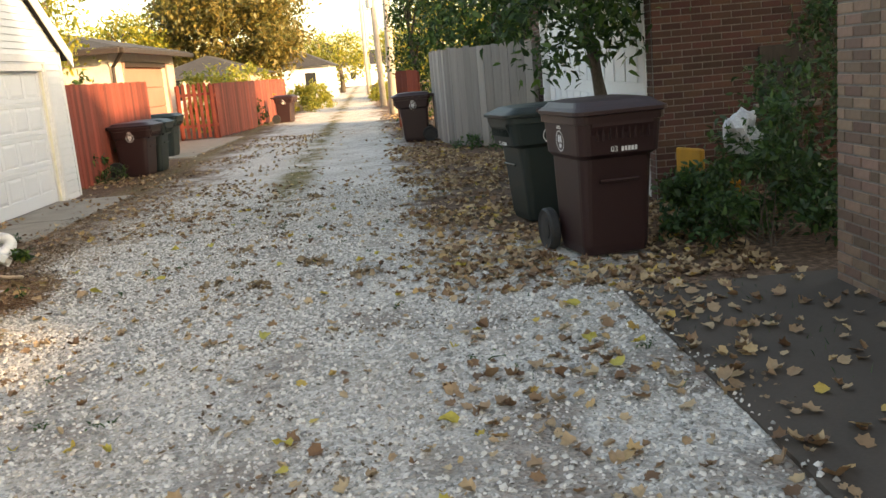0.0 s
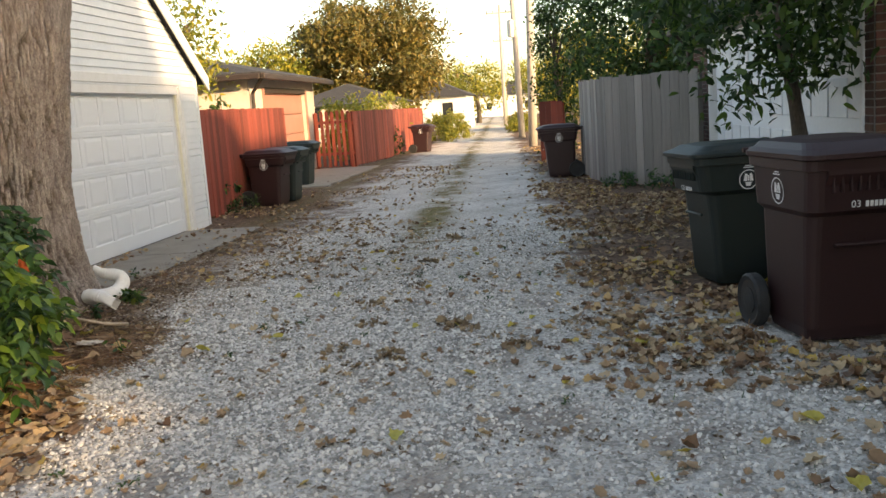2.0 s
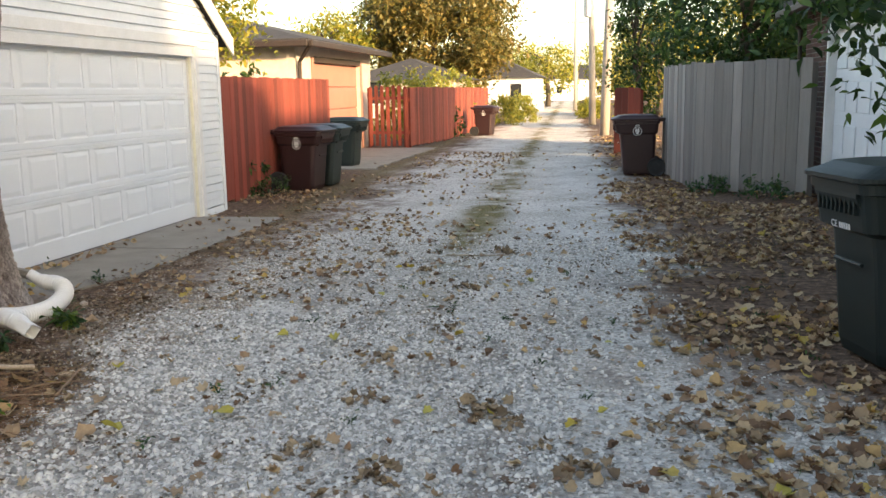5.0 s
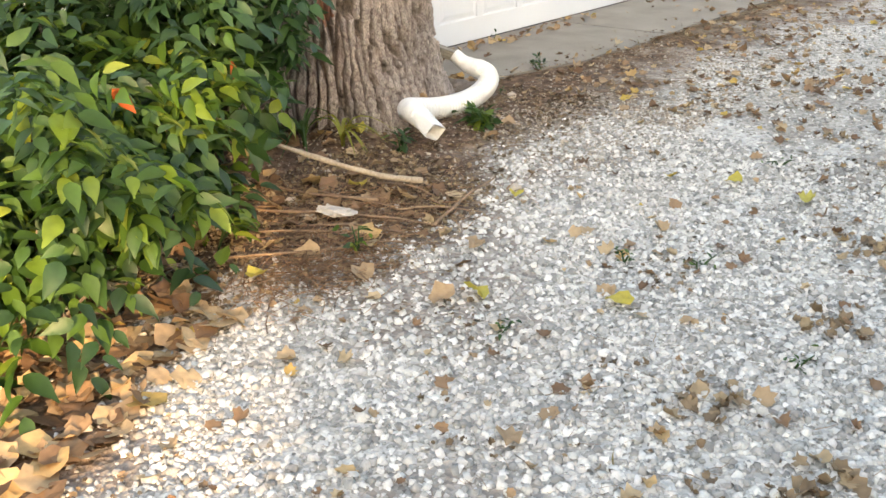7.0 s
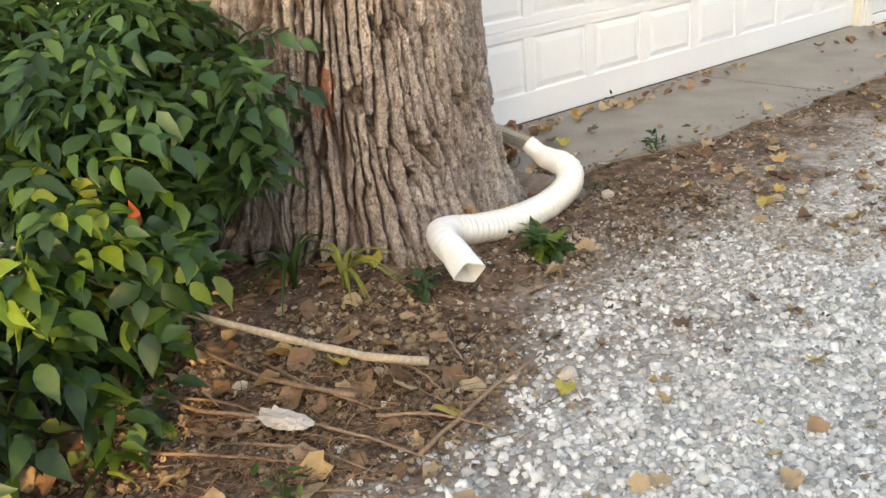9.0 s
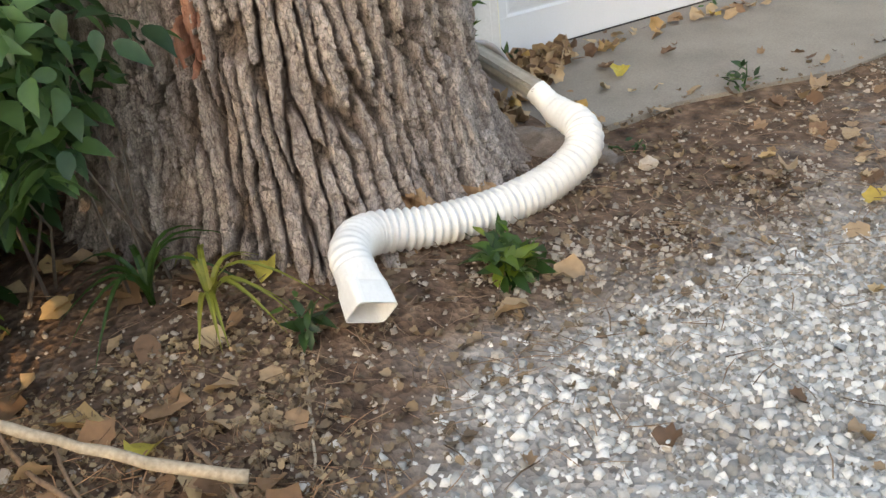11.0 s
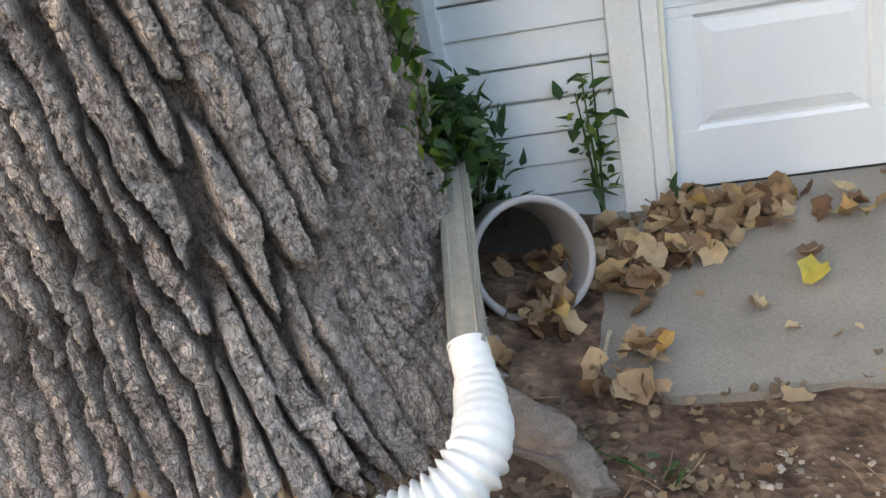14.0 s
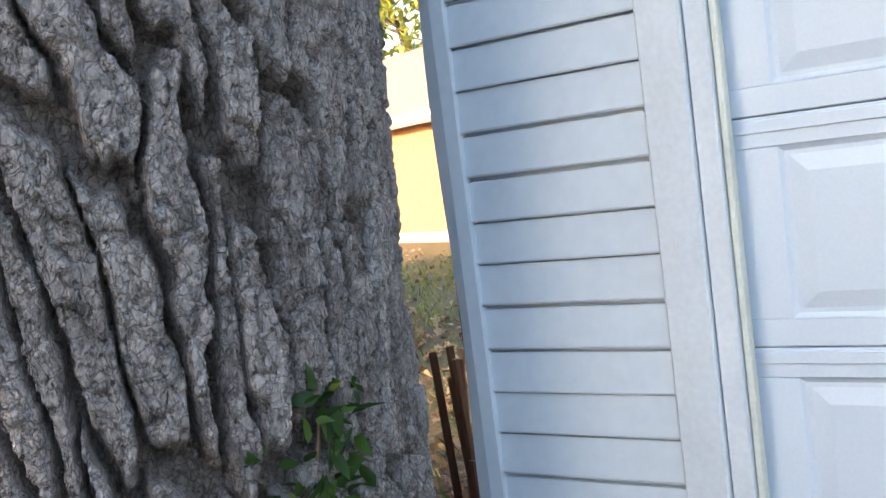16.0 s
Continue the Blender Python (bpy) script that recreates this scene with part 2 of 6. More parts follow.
def mesh_np(name, verts, faces, material, parent=None, smooth=False):
    me = bpy.data.meshes.new(name)
    verts, faces = np.asarray(verts, np.float32), np.asarray(faces, np.int32)
    k = faces.shape[1]
    me.vertices.add(len(verts))
    me.vertices.foreach_set("co", verts.ravel())
    me.loops.add(faces.size)
    me.loops.foreach_set("vertex_index", faces.ravel())
    me.polygons.add(len(faces))
    me.polygons.foreach_set("loop_start", np.arange(0, faces.size, k, dtype=np.int32))
    me.update(calc_edges=True)
    if smooth:
        me.polygons.foreach_set("use_smooth", np.ones(len(faces), bool))
    me.materials.append(material)
    ob = new(name, me)
    ob.parent = parent
    return ob


def turns(n, tilt, r=rng):
    """n random rotations: any heading, leaning by about tilt radians."""
    a, b, c = r.uniform(0, 2 * np.pi, n), r.normal(0, tilt, n), r.normal(0, tilt, n)
    ca, sa, cb, sb, cc, sc = np.cos(a), np.sin(a), np.cos(b), np.sin(b), np.cos(c), np.sin(c)
    Z, O = np.zeros(n), np.ones(n)
    rz = np.stack([ca, -sa, Z, sa, ca, Z, Z, Z, O], 1).reshape(-1, 3, 3)
    rx = np.stack([O, Z, Z, Z, cb, -sb, Z, sb, cb], 1).reshape(-1, 3, 3)
    ry = np.stack([cc, Z, sc, Z, O, Z, -sc, Z, cc], 1).reshape(-1, 3, 3)
    return rz @ rx @ ry


LEAF_V = np.array([(0, 0, 0), (-.21, .26, .06), (.21, .26, .06), (-.18, .60, .03), (.18, .60, .03), (0, 1.05, -.14), (0, .45, -.01)], float)
LEAF_F = np.array([(0, 6, 1), (1, 6, 3), (3, 6, 5), (0, 2, 6), (2, 4, 6), (4, 5, 6)])
_a = np.radians([-90, -60, -25, -5, 20, 45, 65, 90, 115, 135, 160, 185, 205, 240])
_r = np.array([.30, .42, .40, .52, .44, .56, .46, .66, .46, .56, .44, .52, .40, .42])
DRY_V = np.vstack([[(0, 0, 0)], np.stack([_r * np.cos(_a), _r * np.sin(_a), 0.9 * (_r * np.cos(_a)) ** 2 + 0.35 * (_r * np.sin(_a)) ** 2], 1)])
DRY_F = np.array([(0, 1 + i, 1 + (i + 1) % 14) for i in range(14)])


# a near leaf: oval blade folded along the midrib, with a drooping tip
_y = np.array([0.0, 0.10, 0.28, 0.50, 0.72, 0.90, 1.06])
_w = np.array([0.012, 0.15, 0.255, 0.25, 0.165, 0.075, 0.004])
_z = 0.10 * _y - 0.24 * _y ** 2
BLAD_V = np.concatenate([np.stack([k * _w, _y, _z + abs(k) * 0.28 * _w], 1) for k in (-1, 0, 1)])
BLAD_F = np.array([(c * 7 + i, (c + 1) * 7 + i, (c + 1) * 7 + i + 1, c * 7 + i + 1) for c in (0, 1) for i in range(6)])
# a crumpled fallen leaf: soft lobes, raised and curled between a middle ring and the rim
_t = np.linspace(0, 2 * np.pi, 11, endpoint=False)
_q = 0.5 + 0.075 * np.cos(5 * _t - 0.4) + 0.04 * np.cos(2 * _t + 1)
_ri = np.stack([0.27 * np.cos(_t), 0.27 * np.sin(_t), 0.05 + 0.03 * np.cos(3 * _t)], 1)
_ro = np.stack([_q * np.cos(_t), 1.1 * _q * np.sin(_t), 0.10 + 0.12 * np.cos(2 * _t + 0.5) + 0.05 * np.sin(5 * _t)], 1)
CRUM_V = np.vstack([[(0, 0, 0)], _ri, _ro])
CRUM_F = np.array([(0, 1 + i, 1 + (i + 1) % 11) for i in range(11)] + [t3 for i in range(11) for t3 in ((1 + i, 12 + i, 12 + (i + 1) % 11), (1 + i, 12 + (i + 1) % 11, 1 + (i + 1) % 11))])


def scatter(name, pos, size, rot, tv, tf, material, parent=None, wob=0.0, r=rng, smooth=False):
    """Copies of one small template shape joined in one mesh."""
    n = len(pos)
    t = np.broadcast_to(tv, (n, *tv.shape)).copy()
    if wob:
        t += r.normal(0, wob, t.shape)
    size = np.asarray(size).reshape(n, 1, -1)
    v = np.einsum("nij,nkj->nki", rot, t * size) + np.asarray(pos)[:, None, :]
    f = tf[None] + (np.arange(n) * len(tv))[:, None, None]
    return mesh_np(name, v.reshape(-1, 3), f.reshape(-1, tf.shape[1]), material, parent, smooth)


def hash2(i, j, s=0):
    h = np.sin(i * 127.1 + j * 311.7 + s * 74.7) * 43758.5453
    return h - np.floor(h)


def vnoise(x, y, s=0):
    i, j = np.floor(x), np.floor(y)
    u, v = x - i, y - j
    u, v = u * u * (3 - 2 * u), v * v * (3 - 2 * v)
    return (hash2(i, j, s) * (1 - u) + hash2(i + 1, j, s) * u) * (1 - v) + (hash2(i, j + 1, s) * (1 - u) + hash2(i + 1, j + 1, s) * u) * v


def fbm(x, y, s=0, o=4):
    return sum(vnoise(x * 2 ** k, y * 2 ** k, s + k) / 2 ** k for k in range(o)) / sum(0.5 ** k for k in range(o))


def lane(y):
    """Middle of the alley at y."""
    return -1.4 - 0.042 * np.maximum(np.asarray(y, float) - 10, 0)


TREE = (-4.72, 9.2)


def mound(x, y):
    """Height of the soil heaped round the old tree."""
    d = np.hypot((x - TREE[0]), (y - TREE[1]))
    return 0.13 * np.clip((1.75 - d) / 1.1, 0, 1) ** 1.2 * np.clip((y - 6.9) / 1.2, 0, 1) * np.clip((10.35 - y) / 0.5, 0, 1)


def bed_side(y):
    """Where the gravel ends on the side of the old tree."""
    return np.interp(y, [2.2, 5.0, 6.5, 7.0, 7.3, 7.6, 8.0, 8.5, 9.0, 9.75, 10.6, 11.5, 13.0], [-2.15, -2.42, -2.58, -2.95, -3.0, -2.78, -2.82, -2.9, -3.15, -3.3, -3.45, -3.6, -3.38])


def cover(x, y):
    """Amounts of gravel, weeds and leaf mould on the ground."""
    w = fbm(x * 1.3, y * 1.3, 3) - 0.5
    f = fbm(x * 6, y * 6, 9) - 0.5
    left = bed_side(y) + lane(y) + 1.4
    right = 0.55 + (lane(y) + 1.4) + np.clip((9.3 - y) * 0.75, 0, 1.25) - np.clip((y - 30) * 0.02, 0, 0.3)
    soft = np.where(y > 10.5, 1.15, 2.2)
    g = np.clip(0.5 + np.minimum((x - left) * soft, (right - x) * 1.7) + w * 1.7 + f * 1.5, 0, 1)
    g *= 1 - 0.5 * np.clip((fbm(x * 2.4 + 5, y * 1.3, 41) - 0.53) * 7, 0, 1) * np.clip((13 - y) / 3, 0, 1)
    mid = np.exp(-((x - lane(y) - 0.05) / 0.28) ** 2) * np.clip((y - 8.5) / 6, 0.04, 1)
    weeds = np.clip(mid * (0.72 + 2.2 * (w + f)) + np.clip(0.6 - np.abs(x - left + 0.7) * 1.0, 0, 1) * np.clip((y - 10.5) / 4, 0, 1) * (0.8 + f), 0, 1)
    return g, weeds, np.clip(0.5 + 2 * w, 0, 1)


# ---- ground ----
def ground_material():
    m = bpy.data.materials.new("alley_ground")
    m.use_nodes = True
    nt = m.node_tree
    b = nt.nodes["Principled BSDF"]
    N, L = nt.nodes.new, nt.links.new
    at = N("ShaderNodeAttribute")
    at.attribute_name = "cover"
    sep = N("ShaderNodeSeparateColor")
    L(at.outputs["Color"], sep.inputs[0])
    pos = N("ShaderNodeNewGeometry").outputs["Position"]

    def noise_node(s, d=6):
        n = N("ShaderNodeTexNoise")
        n.inputs["Scale"].default_value, n.inputs["Detail"].default_value = s, d
        L(pos, n.inputs[0])
        return n.outputs[0]

    def ramp(src, *stops):
        r = N("ShaderNodeValToRGB")
        while len(r.color_ramp.elements) < len(stops):
            r.color_ramp.elements.new(0.5)
        for e, (p, c) in zip(r.color_ramp.elements, stops):
            e.position, e.color = p, (*c, 1)
        L(src, r.inputs[0])
        return r.outputs[0]

    def mixc(f, a, c):
        x = N("ShaderNodeMix")
        x.data_type = "RGBA"
        L(f, x.inputs[0]), L(a, x.inputs["A"]), L(c, x.inputs["B"])
        return x.outputs["Result"]

    vor = N("ShaderNodeTexVoronoi")
    vor.inputs["Scale"].default_value = 42
    L(pos, vor.inputs[0])
    bw = N("ShaderNodeRGBToBW")
    L(vor.outputs["Color"], bw.inputs[0])
    stones = ramp(bw.outputs[0], (0.12, (0.20, 0.185, 0.17)), (0.42, (0.47, 0.44, 0.41)), (0.8, (0.74, 0.70, 0.65)))
    dust = ramp(noise_node(1.1), (0.35, (0.32, 0.285, 0.24)), (0.7, (0.60, 0.57, 0.525)))
    gravel = mixc(noise_node(3), stones, dust)
    soil = ramp(noise_node(14, 9), (0.3, (0.056, 0.036, 0.026)), (0.55, (0.145, 0.092, 0.064)), (0.78, (0.30, 0.20, 0.135)))
    weeds = ramp(noise_node(30), (0.3, (0.085, 0.075, 0.03)), (0.7, (0.24, 0.19, 0.09)))
    col = mixc(sep.outputs[0], soil, gravel)
    col = mixc(sep.outputs[1], col, weeds)
    L(col, b.inputs["Base Color"])
    b.inputs["Roughness"].default_value = 0.95
    b.inputs["Specular IOR Level"].default_value = 0.15
    bp = N("ShaderNodeBump")
    bp.inputs["Strength"].default_value, bp.inputs["Distance"].default_value = 0.7, 0.02
    L(vor.outputs["Distance"], bp.inputs["Height"])
    bp2 = N("ShaderNodeBump")
    bp2.inputs["Strength"].default_value, bp2.inputs["Distance"].default_value = 0.5, 0.02
    L(noise_node(40), bp2.inputs["Height"])
    L(bp.outputs[0], bp2.inputs["Normal"])
    L(bp2.outputs[0], b.inputs["Normal"])
    return m


def build_ground():
    xs = np.unique(np.concatenate([[-900, -400, -200, -100, -60, -40, -25, -16, -11, -8.5], np.arange(-7, 4.4, 0.07), [5, 6, 8, 12, 20, 40, 80, 200, 400, 900]]))
    ys = np.unique(np.concatenate([[-900, -300, -100, -40, -15, -6, -3, -1], np.arange(0, 20, 0.085), np.arange(20, 60, 0.4), np.arange(60, 140, 4), [200, 400, 900]]))
    X, Y = np.meshgrid(xs, ys)
    near = (np.abs(X) < 8) & (Y > 0) & (Y < 60)
    Zg = mound(X, Y) + np.where(near, 0.03 * (fbm(X * 0.9, Y * 0.9, 1) - 0.5) + 0.012 * (fbm(X * 5, Y * 5, 2) - 0.5), 0)
    rut = np.exp(-((np.abs(X - lane(Y)) - 0.75) / 0.3) ** 2)
    Zg -= 0.015 * rut * near
    nx, ny = len(xs), len(ys)
    idx = np.arange(nx * ny).reshape(ny, nx)
    F = np.stack([idx[:-1, :-1], idx[:-1, 1:], idx[1:, 1:], idx[1:, :-1]], -1).reshape(-1, 4)
    ob = mesh_np("ground", np.stack([X, Y, Zg], -1).reshape(-1, 3), F, ground_material(), smooth=True)
    g, w, l = cover(X, Y)
    lawn = (X < -7.2) | (X > 4.6)
    g = np.where(lawn, 0, g)
    w = np.where(lawn, np.clip(0.2 + fbm(X * 0.5, Y * 0.5, 5), 0, 1), w)
    a = ob.data.color_attributes.new("cover", "FLOAT_COLOR", "POINT")
    a.data.foreach_set("color", np.stack([g, w, l, np.ones_like(g)], -1).astype(np.float32).ravel())
    tagged(ob, "gravel alley with weedy middle strip and bare soil verges", "ground", kind="structure")


build_ground()

# ---- white garage ----
def white_garage():
    X, Y0, Y1, D0, D1, DH = -5.3, 9.785, 15.93, 10.40, 15.19, 2.13
    EAVE, PITCH = 2.42, 0.70
    mid = (Y0 + Y1) / 2
    top = EAVE + PITCH * (mid - Y0)
    g = holder("garage", None, "white vinyl-sided gable garage with closed overhead door", "garage")
    w = boxed(X - 6.5, X - 0.30, Y0 + 0.01, Y1 - 0.01, 0.02, EAVE)
    for a, c in ((Y0 + 0.01, D0 - 0.03), (D1 + 0.03, Y1 - 0.01)):
        box(w, X - 0.29, X - 0.012, a, c, 0.02, EAVE)
    box(w, X - 0.29, X - 0.012, D0 - 0.03, D1 + 0.03, DH, EAVE)
    gv = [w.verts.new((x, y, z)) for x in (X - 0.012, X - 6.5) for y, z in ((Y0 + 0.01, EAVE), (Y1 - 0.01, EAVE), (mid, top))]
    w.faces.new(gv[:3]), w.faces.new(gv[3:][::-1])
    part("wall", w, M_trim, g)
    # lapped siding courses
    e = 0.105
    k = 0
    z = 0.003
    while z < top - 0.08:
        zt = z + e
        inset = max(0.0, (max(z, EAVE) - EAVE) / PITCH)
        runs = [(Y0 + 0.055, D0 - 0.10), (D1 + 0.10, Y1 - 0.055)] if zt < DH + 0.12 else [(Y0 + 0.03 + inset, Y1 - 0.03 - inset)]
        for a, c in runs:
            bm = bmesh.new()
            sag = 0.003 * math.sin(k * 1.7)
            i2 = max(0.0, (max(zt, EAVE) - EAVE) / PITCH) - inset if zt >= DH + 0.12 else 0.0
            prof = [(X - 0.010, zt + 0.004), (X - 0.009, zt - 0.008), (X + 0.007, zt - 0.009), (X + 0.017, z + 0.004), (X + 0.015, z - 0.001), (X - 0.010, z + 0.001)]
            rows = []
            for y, s in ((a, 1), (c, -1)):
                rows.append([bm.verts.new((px, y + (s * i2 if pz > z + 0.02 else 0), pz + sag)) for px, pz in prof])
            for i in range(len(prof)):
                j = (i + 1) % len(prof)
                bm.faces.new((rows[0][i], rows[0][j], rows[1][j], rows[1][i]))
            bm.faces.new(rows[0][::-1]), bm.faces.new(rows[1])
            part("siding_board", bm, M_white, g)
        z, k = zt, k + 1
    # corner posts, door casing, stop and weather strip
    for a, c in ((Y0 - 0.012, Y0 + 0.055), (Y1 - 0.055, Y1 + 0.012)):
        n = 14
        rings = []
        for i in range(n + 1):
            zz, d = 0.02 + i * (EAVE - 0.03) / n, 0.006 * math.sin(i * 1.1)
            rings.append([(X - 0.011, a + d, zz), (X + 0.024, a + d, zz), (X + 0.033, (a + c) / 2, zz), (X + 0.030, c, zz), (X - 0.011, c, zz)])
        bm = bmesh.new()
        vs = [[bm.verts.new(p) for p in r] for r in rings]
        for q, w2 in zip(vs, vs[1:]):
            for s in range(5):
                bm.faces.new((q[s], q[(s + 1) % 5], w2[(s + 1) % 5], w2[s]))
        part("corner_post", bm, M_white, g)
    part("flashing", boxed(X - 0.12, X - 0.015, Y0 - 0.034, Y0 - 0.023, 0.02, 2.3, 0.003), M_dark, g, "dark edge board")
    for a, c, s in ((D0 - 0.10, D0 - 0.004, 1), (D1 + 0.004, D1 + 0.10, -1)):
        part("casing", boxed(X - 0.009, X + 0.030, a, c, 0.01, DH + 0.1, 0.004), M_trim, g)
        y = D0 if s > 0 else D1
        part("door_stop", boxed(X - 0.20, X + 0.012, min(y - s * .002, y + s * 0.045), max(y - s * .002, y + s * 0.045), 0.012, DH, 0.003), M_trim, g)
        part("weather_strip", boxed(X - 0.045, X - 0.008, min(y + s * 0.046, y + s * 0.062), max(y + s * 0.046, y + s * 0.062), 0.02, DH, 0.003), M_seal, g, "yellowed weather strip")
    part("casing", boxed(X - 0.009, X + 0.032, D0 - 0.10, D1 + 0.10, DH + 0.101, DH + 0.22, 0.004), M_trim, g)
    part("door_stop", boxed(X - 0.20, X + 0.012, D0 + 0.046, D1 - 0.046, DH - 0.03, DH + 0.099, 0.003), M_trim, g)
    # sectional door: four sections with two rows' worth of raised panels each
    d = holder("garage_door", None, "", "")
    d.parent = g
    a, c = D0 + 0.05, D1 - 0.05
    joints = (0.03, 0.64, 1.135, 1.632, 2.125)
    for i in range(4):
        z0, z1 = joints[i], joints[i + 1] - 0.003
        bm = boxed(X - 0.14, X - 0.092, a, c, z0, z1, 0.004)
        np_ = 8
        pw = (c - a - 0.10) / np_
        b0, b1 = z0 + (0.19 if i == 0 else 0.062), z1 - 0.066
        box(bm, X - 0.0921, X - 0.0745, a, c, z0, b0, 0.003), box(bm, X - 0.0921, X - 0.0745, a, c, b1, z1, 0.003)
        box(bm, X - 0.0744, X - 0.0700, a, c, z1 - 0.034, z1 - 0.006, 0.002)
        for j in range(np_ + 1):
            y0, y1 = (a if j == 0 else a + 0.05 + j * pw - 0.042), (c if j == np_ else a + 0.05 + j * pw + 0.042)
            box(bm, X - 0.0921, X - 0.0746, y0, y1, b0, b1)
        for j in range(np_):
            y0, y1 = a + 0.05 + j * pw + 0.042, a + 0.05 + (j + 1) * pw - 0.042
            ring = []
            for off, dx in ((0.0, -0.0748), (0.010, -0.0820), (0.020, -0.0820), (0.056, -0.0730)):
                ring.append([bm.verts.new((X + dx, yy, zz)) for yy, zz in ((y0 + off, b0 + off), (y1 - off, b0 + off), (y1 - off, b1 - off), (y0 + off, b1 - off))])
            for q, r2 in zip(ring, ring[1:]):
                for s in range(4):
                    bm.faces.new((q[s], q[(s + 1) % 4], r2[(s + 1) % 4], r2[s]))
            bm.faces.new(ring[-1])
        part("door_section", bm, M_door, d)
    part("bottom_seal", boxed(X - 0.115, X - 0.078, a, c, 0.004, 0.028, 0.004), M_black, d, "black rubber bottom seal")
    # roof slabs with rake boards
    for s in (-1, 1):
        y_e = Y0 if s < 0 else Y1
        bm = bmesh.new()
        pr = [(mid, top + 0.02), (y_e + s * 0.25, EAVE - PITCH * 0.25 + 0.02), (y_e + s * 0.25, EAVE - PITCH * 0.25 + 0.14), (mid, top + 0.14)]
        q = [[bm.verts.new((x, y, z)) for y, z in pr] for x in (X + 0.12, X - 6.7)]
        for i in range(4):
            bm.faces.new((q[0][i], q[0][(i + 1) % 4], q[1][(i + 1) % 4], q[1][i]))
        bm.faces.new(q[0]), bm.faces.new(q[1][::-1])
        bmesh.ops.recalc_face_normals(bm, faces=bm.faces)
        part("roof", bm, M_shingle, g, "grey asphalt shingle roof slope")
        bm = bmesh.new()
        pr = [(mid, top - 0.10), (y_e + s * 0.25, EAVE - PITCH * 0.25 - 0.10), (y_e + s * 0.25, EAVE - PITCH * 0.25 + 0.125), (mid, top + 0.125)]
        q = [[bm.verts.new((x, y, z)) for y, z in pr] for x in (X + 0.125, X + 0.15)]
        for i in range(4):
            bm.faces.new((q[0][i], q[0][(i + 1) % 4], q[1][(i + 1) % 4], q[1][i]))
        bm.faces.new(q[0]), bm.faces.new(q[1][::-1])
        bmesh.ops.recalc_face_normals(bm, faces=bm.faces)
        part("rake_board", bm, M_trim, g)


white_garage()


def slab(name, x0, x1, y0, y1, z, label, joints=(), jag=0.04, seed=0, material=None, front=None):
    """A concrete apron with chipped edges, cast in bays."""
    r = random.Random(seed)
    h = holder(name, None, label, "slab", kind="structure")
    ys = [y0, *joints, y1]
    for a, c in zip(ys, ys[1:]):
        bm = bmesh.new()
        n = 14
        rows = [a + 0.006 + (c - a - 0.012) * i / n for i in range(n + 1)]
        edge = [((front(y) if front else x1) + r.uniform(-jag, jag), y) for y in rows]
        ring = [(x0, a + 0.006)] + edge + [(x0, c - 0.006)]
        t = [bm.verts.new((x, y, z + r.uniform(-0.002, 0.002))) for x, y in ring]
        b = [bm.verts.new((x, y, z - 0.14)) for x, y in ring]
        bm.faces.new(t)
        for i in range(len(ring)):
            j = (i + 1) % len(ring)
            bm.faces.new((t[j], t[i], b[i], b[j]))
        bmesh.ops.recalc_face_normals(bm, faces=bm.faces)
        part("concrete_bay", bm, material or M_concrete, h)


slab("garage_apron", -5.6, -4.2, 10.15, 15.2, 0.022, "grey concrete apron before the white garage door", (12.75,), 0.035, 1, front=lambda y: float(np.interp(y, [10.1, 10.8, 11.6, 15.2], [-4.42, -4.36, -4.17, -4.18])))
slab("driveway", -7.1, -4.9, 22.6, 29.8, 0.03, "pale concrete driveway at the far garage", (26.2,), 0.05, 2)
slab("side_slab", 1.75, 3.6, -1.0, 6.3, 0.02, "dark stained concrete slab beside the brick pillar", (2.6,), 0.12, 3, M_concrete_dark)


# ---- fences ----
def board(bm, p, q, z0, z1, t=0.02, top="flat", lean=0.0):
    """A fence board from p to q (plan) with thickness t to its right."""
    p, q = Vector((*p, 0)), Vector((*q, 0))
    d = (q - p).normalized()
    n = Vector((d.y, -d.x, 0)) * t
    w = (q - p).length
    prof = [(0, z0), (w, z0), (w, z1), (0, z1)]
    if top == "point":
        prof = [(0, z0), (w, z0), (w, z1 - 0.05), (w * 0.75, z1), (w * 0.25, z1), (0, z1 - 0.05)]
    if top == "ear":
        prof = [(0, z0), (w, z0), (w, z1 - 0.03), (w - 0.03, z1), (0.03, z1), (0, z1 - 0.03)]
    v0 = [bm.verts.new(p + d * a + Vector((0, 0, z))) for a, z in prof]
    v1 = [bm.verts.new(p + d * a + n + Vector((0, 0, z))) for a, z in prof]
    k = len(prof)
    bm.faces.new(v0[::-1]), bm.faces.new(v1)
    for i in range(k):
        bm.faces.new((v0[i], v0[(i + 1) % k], v1[(i + 1) % k], v1[i]))
    bmesh.ops.recalc_face_normals(bm, faces=bm.faces)
    return bm


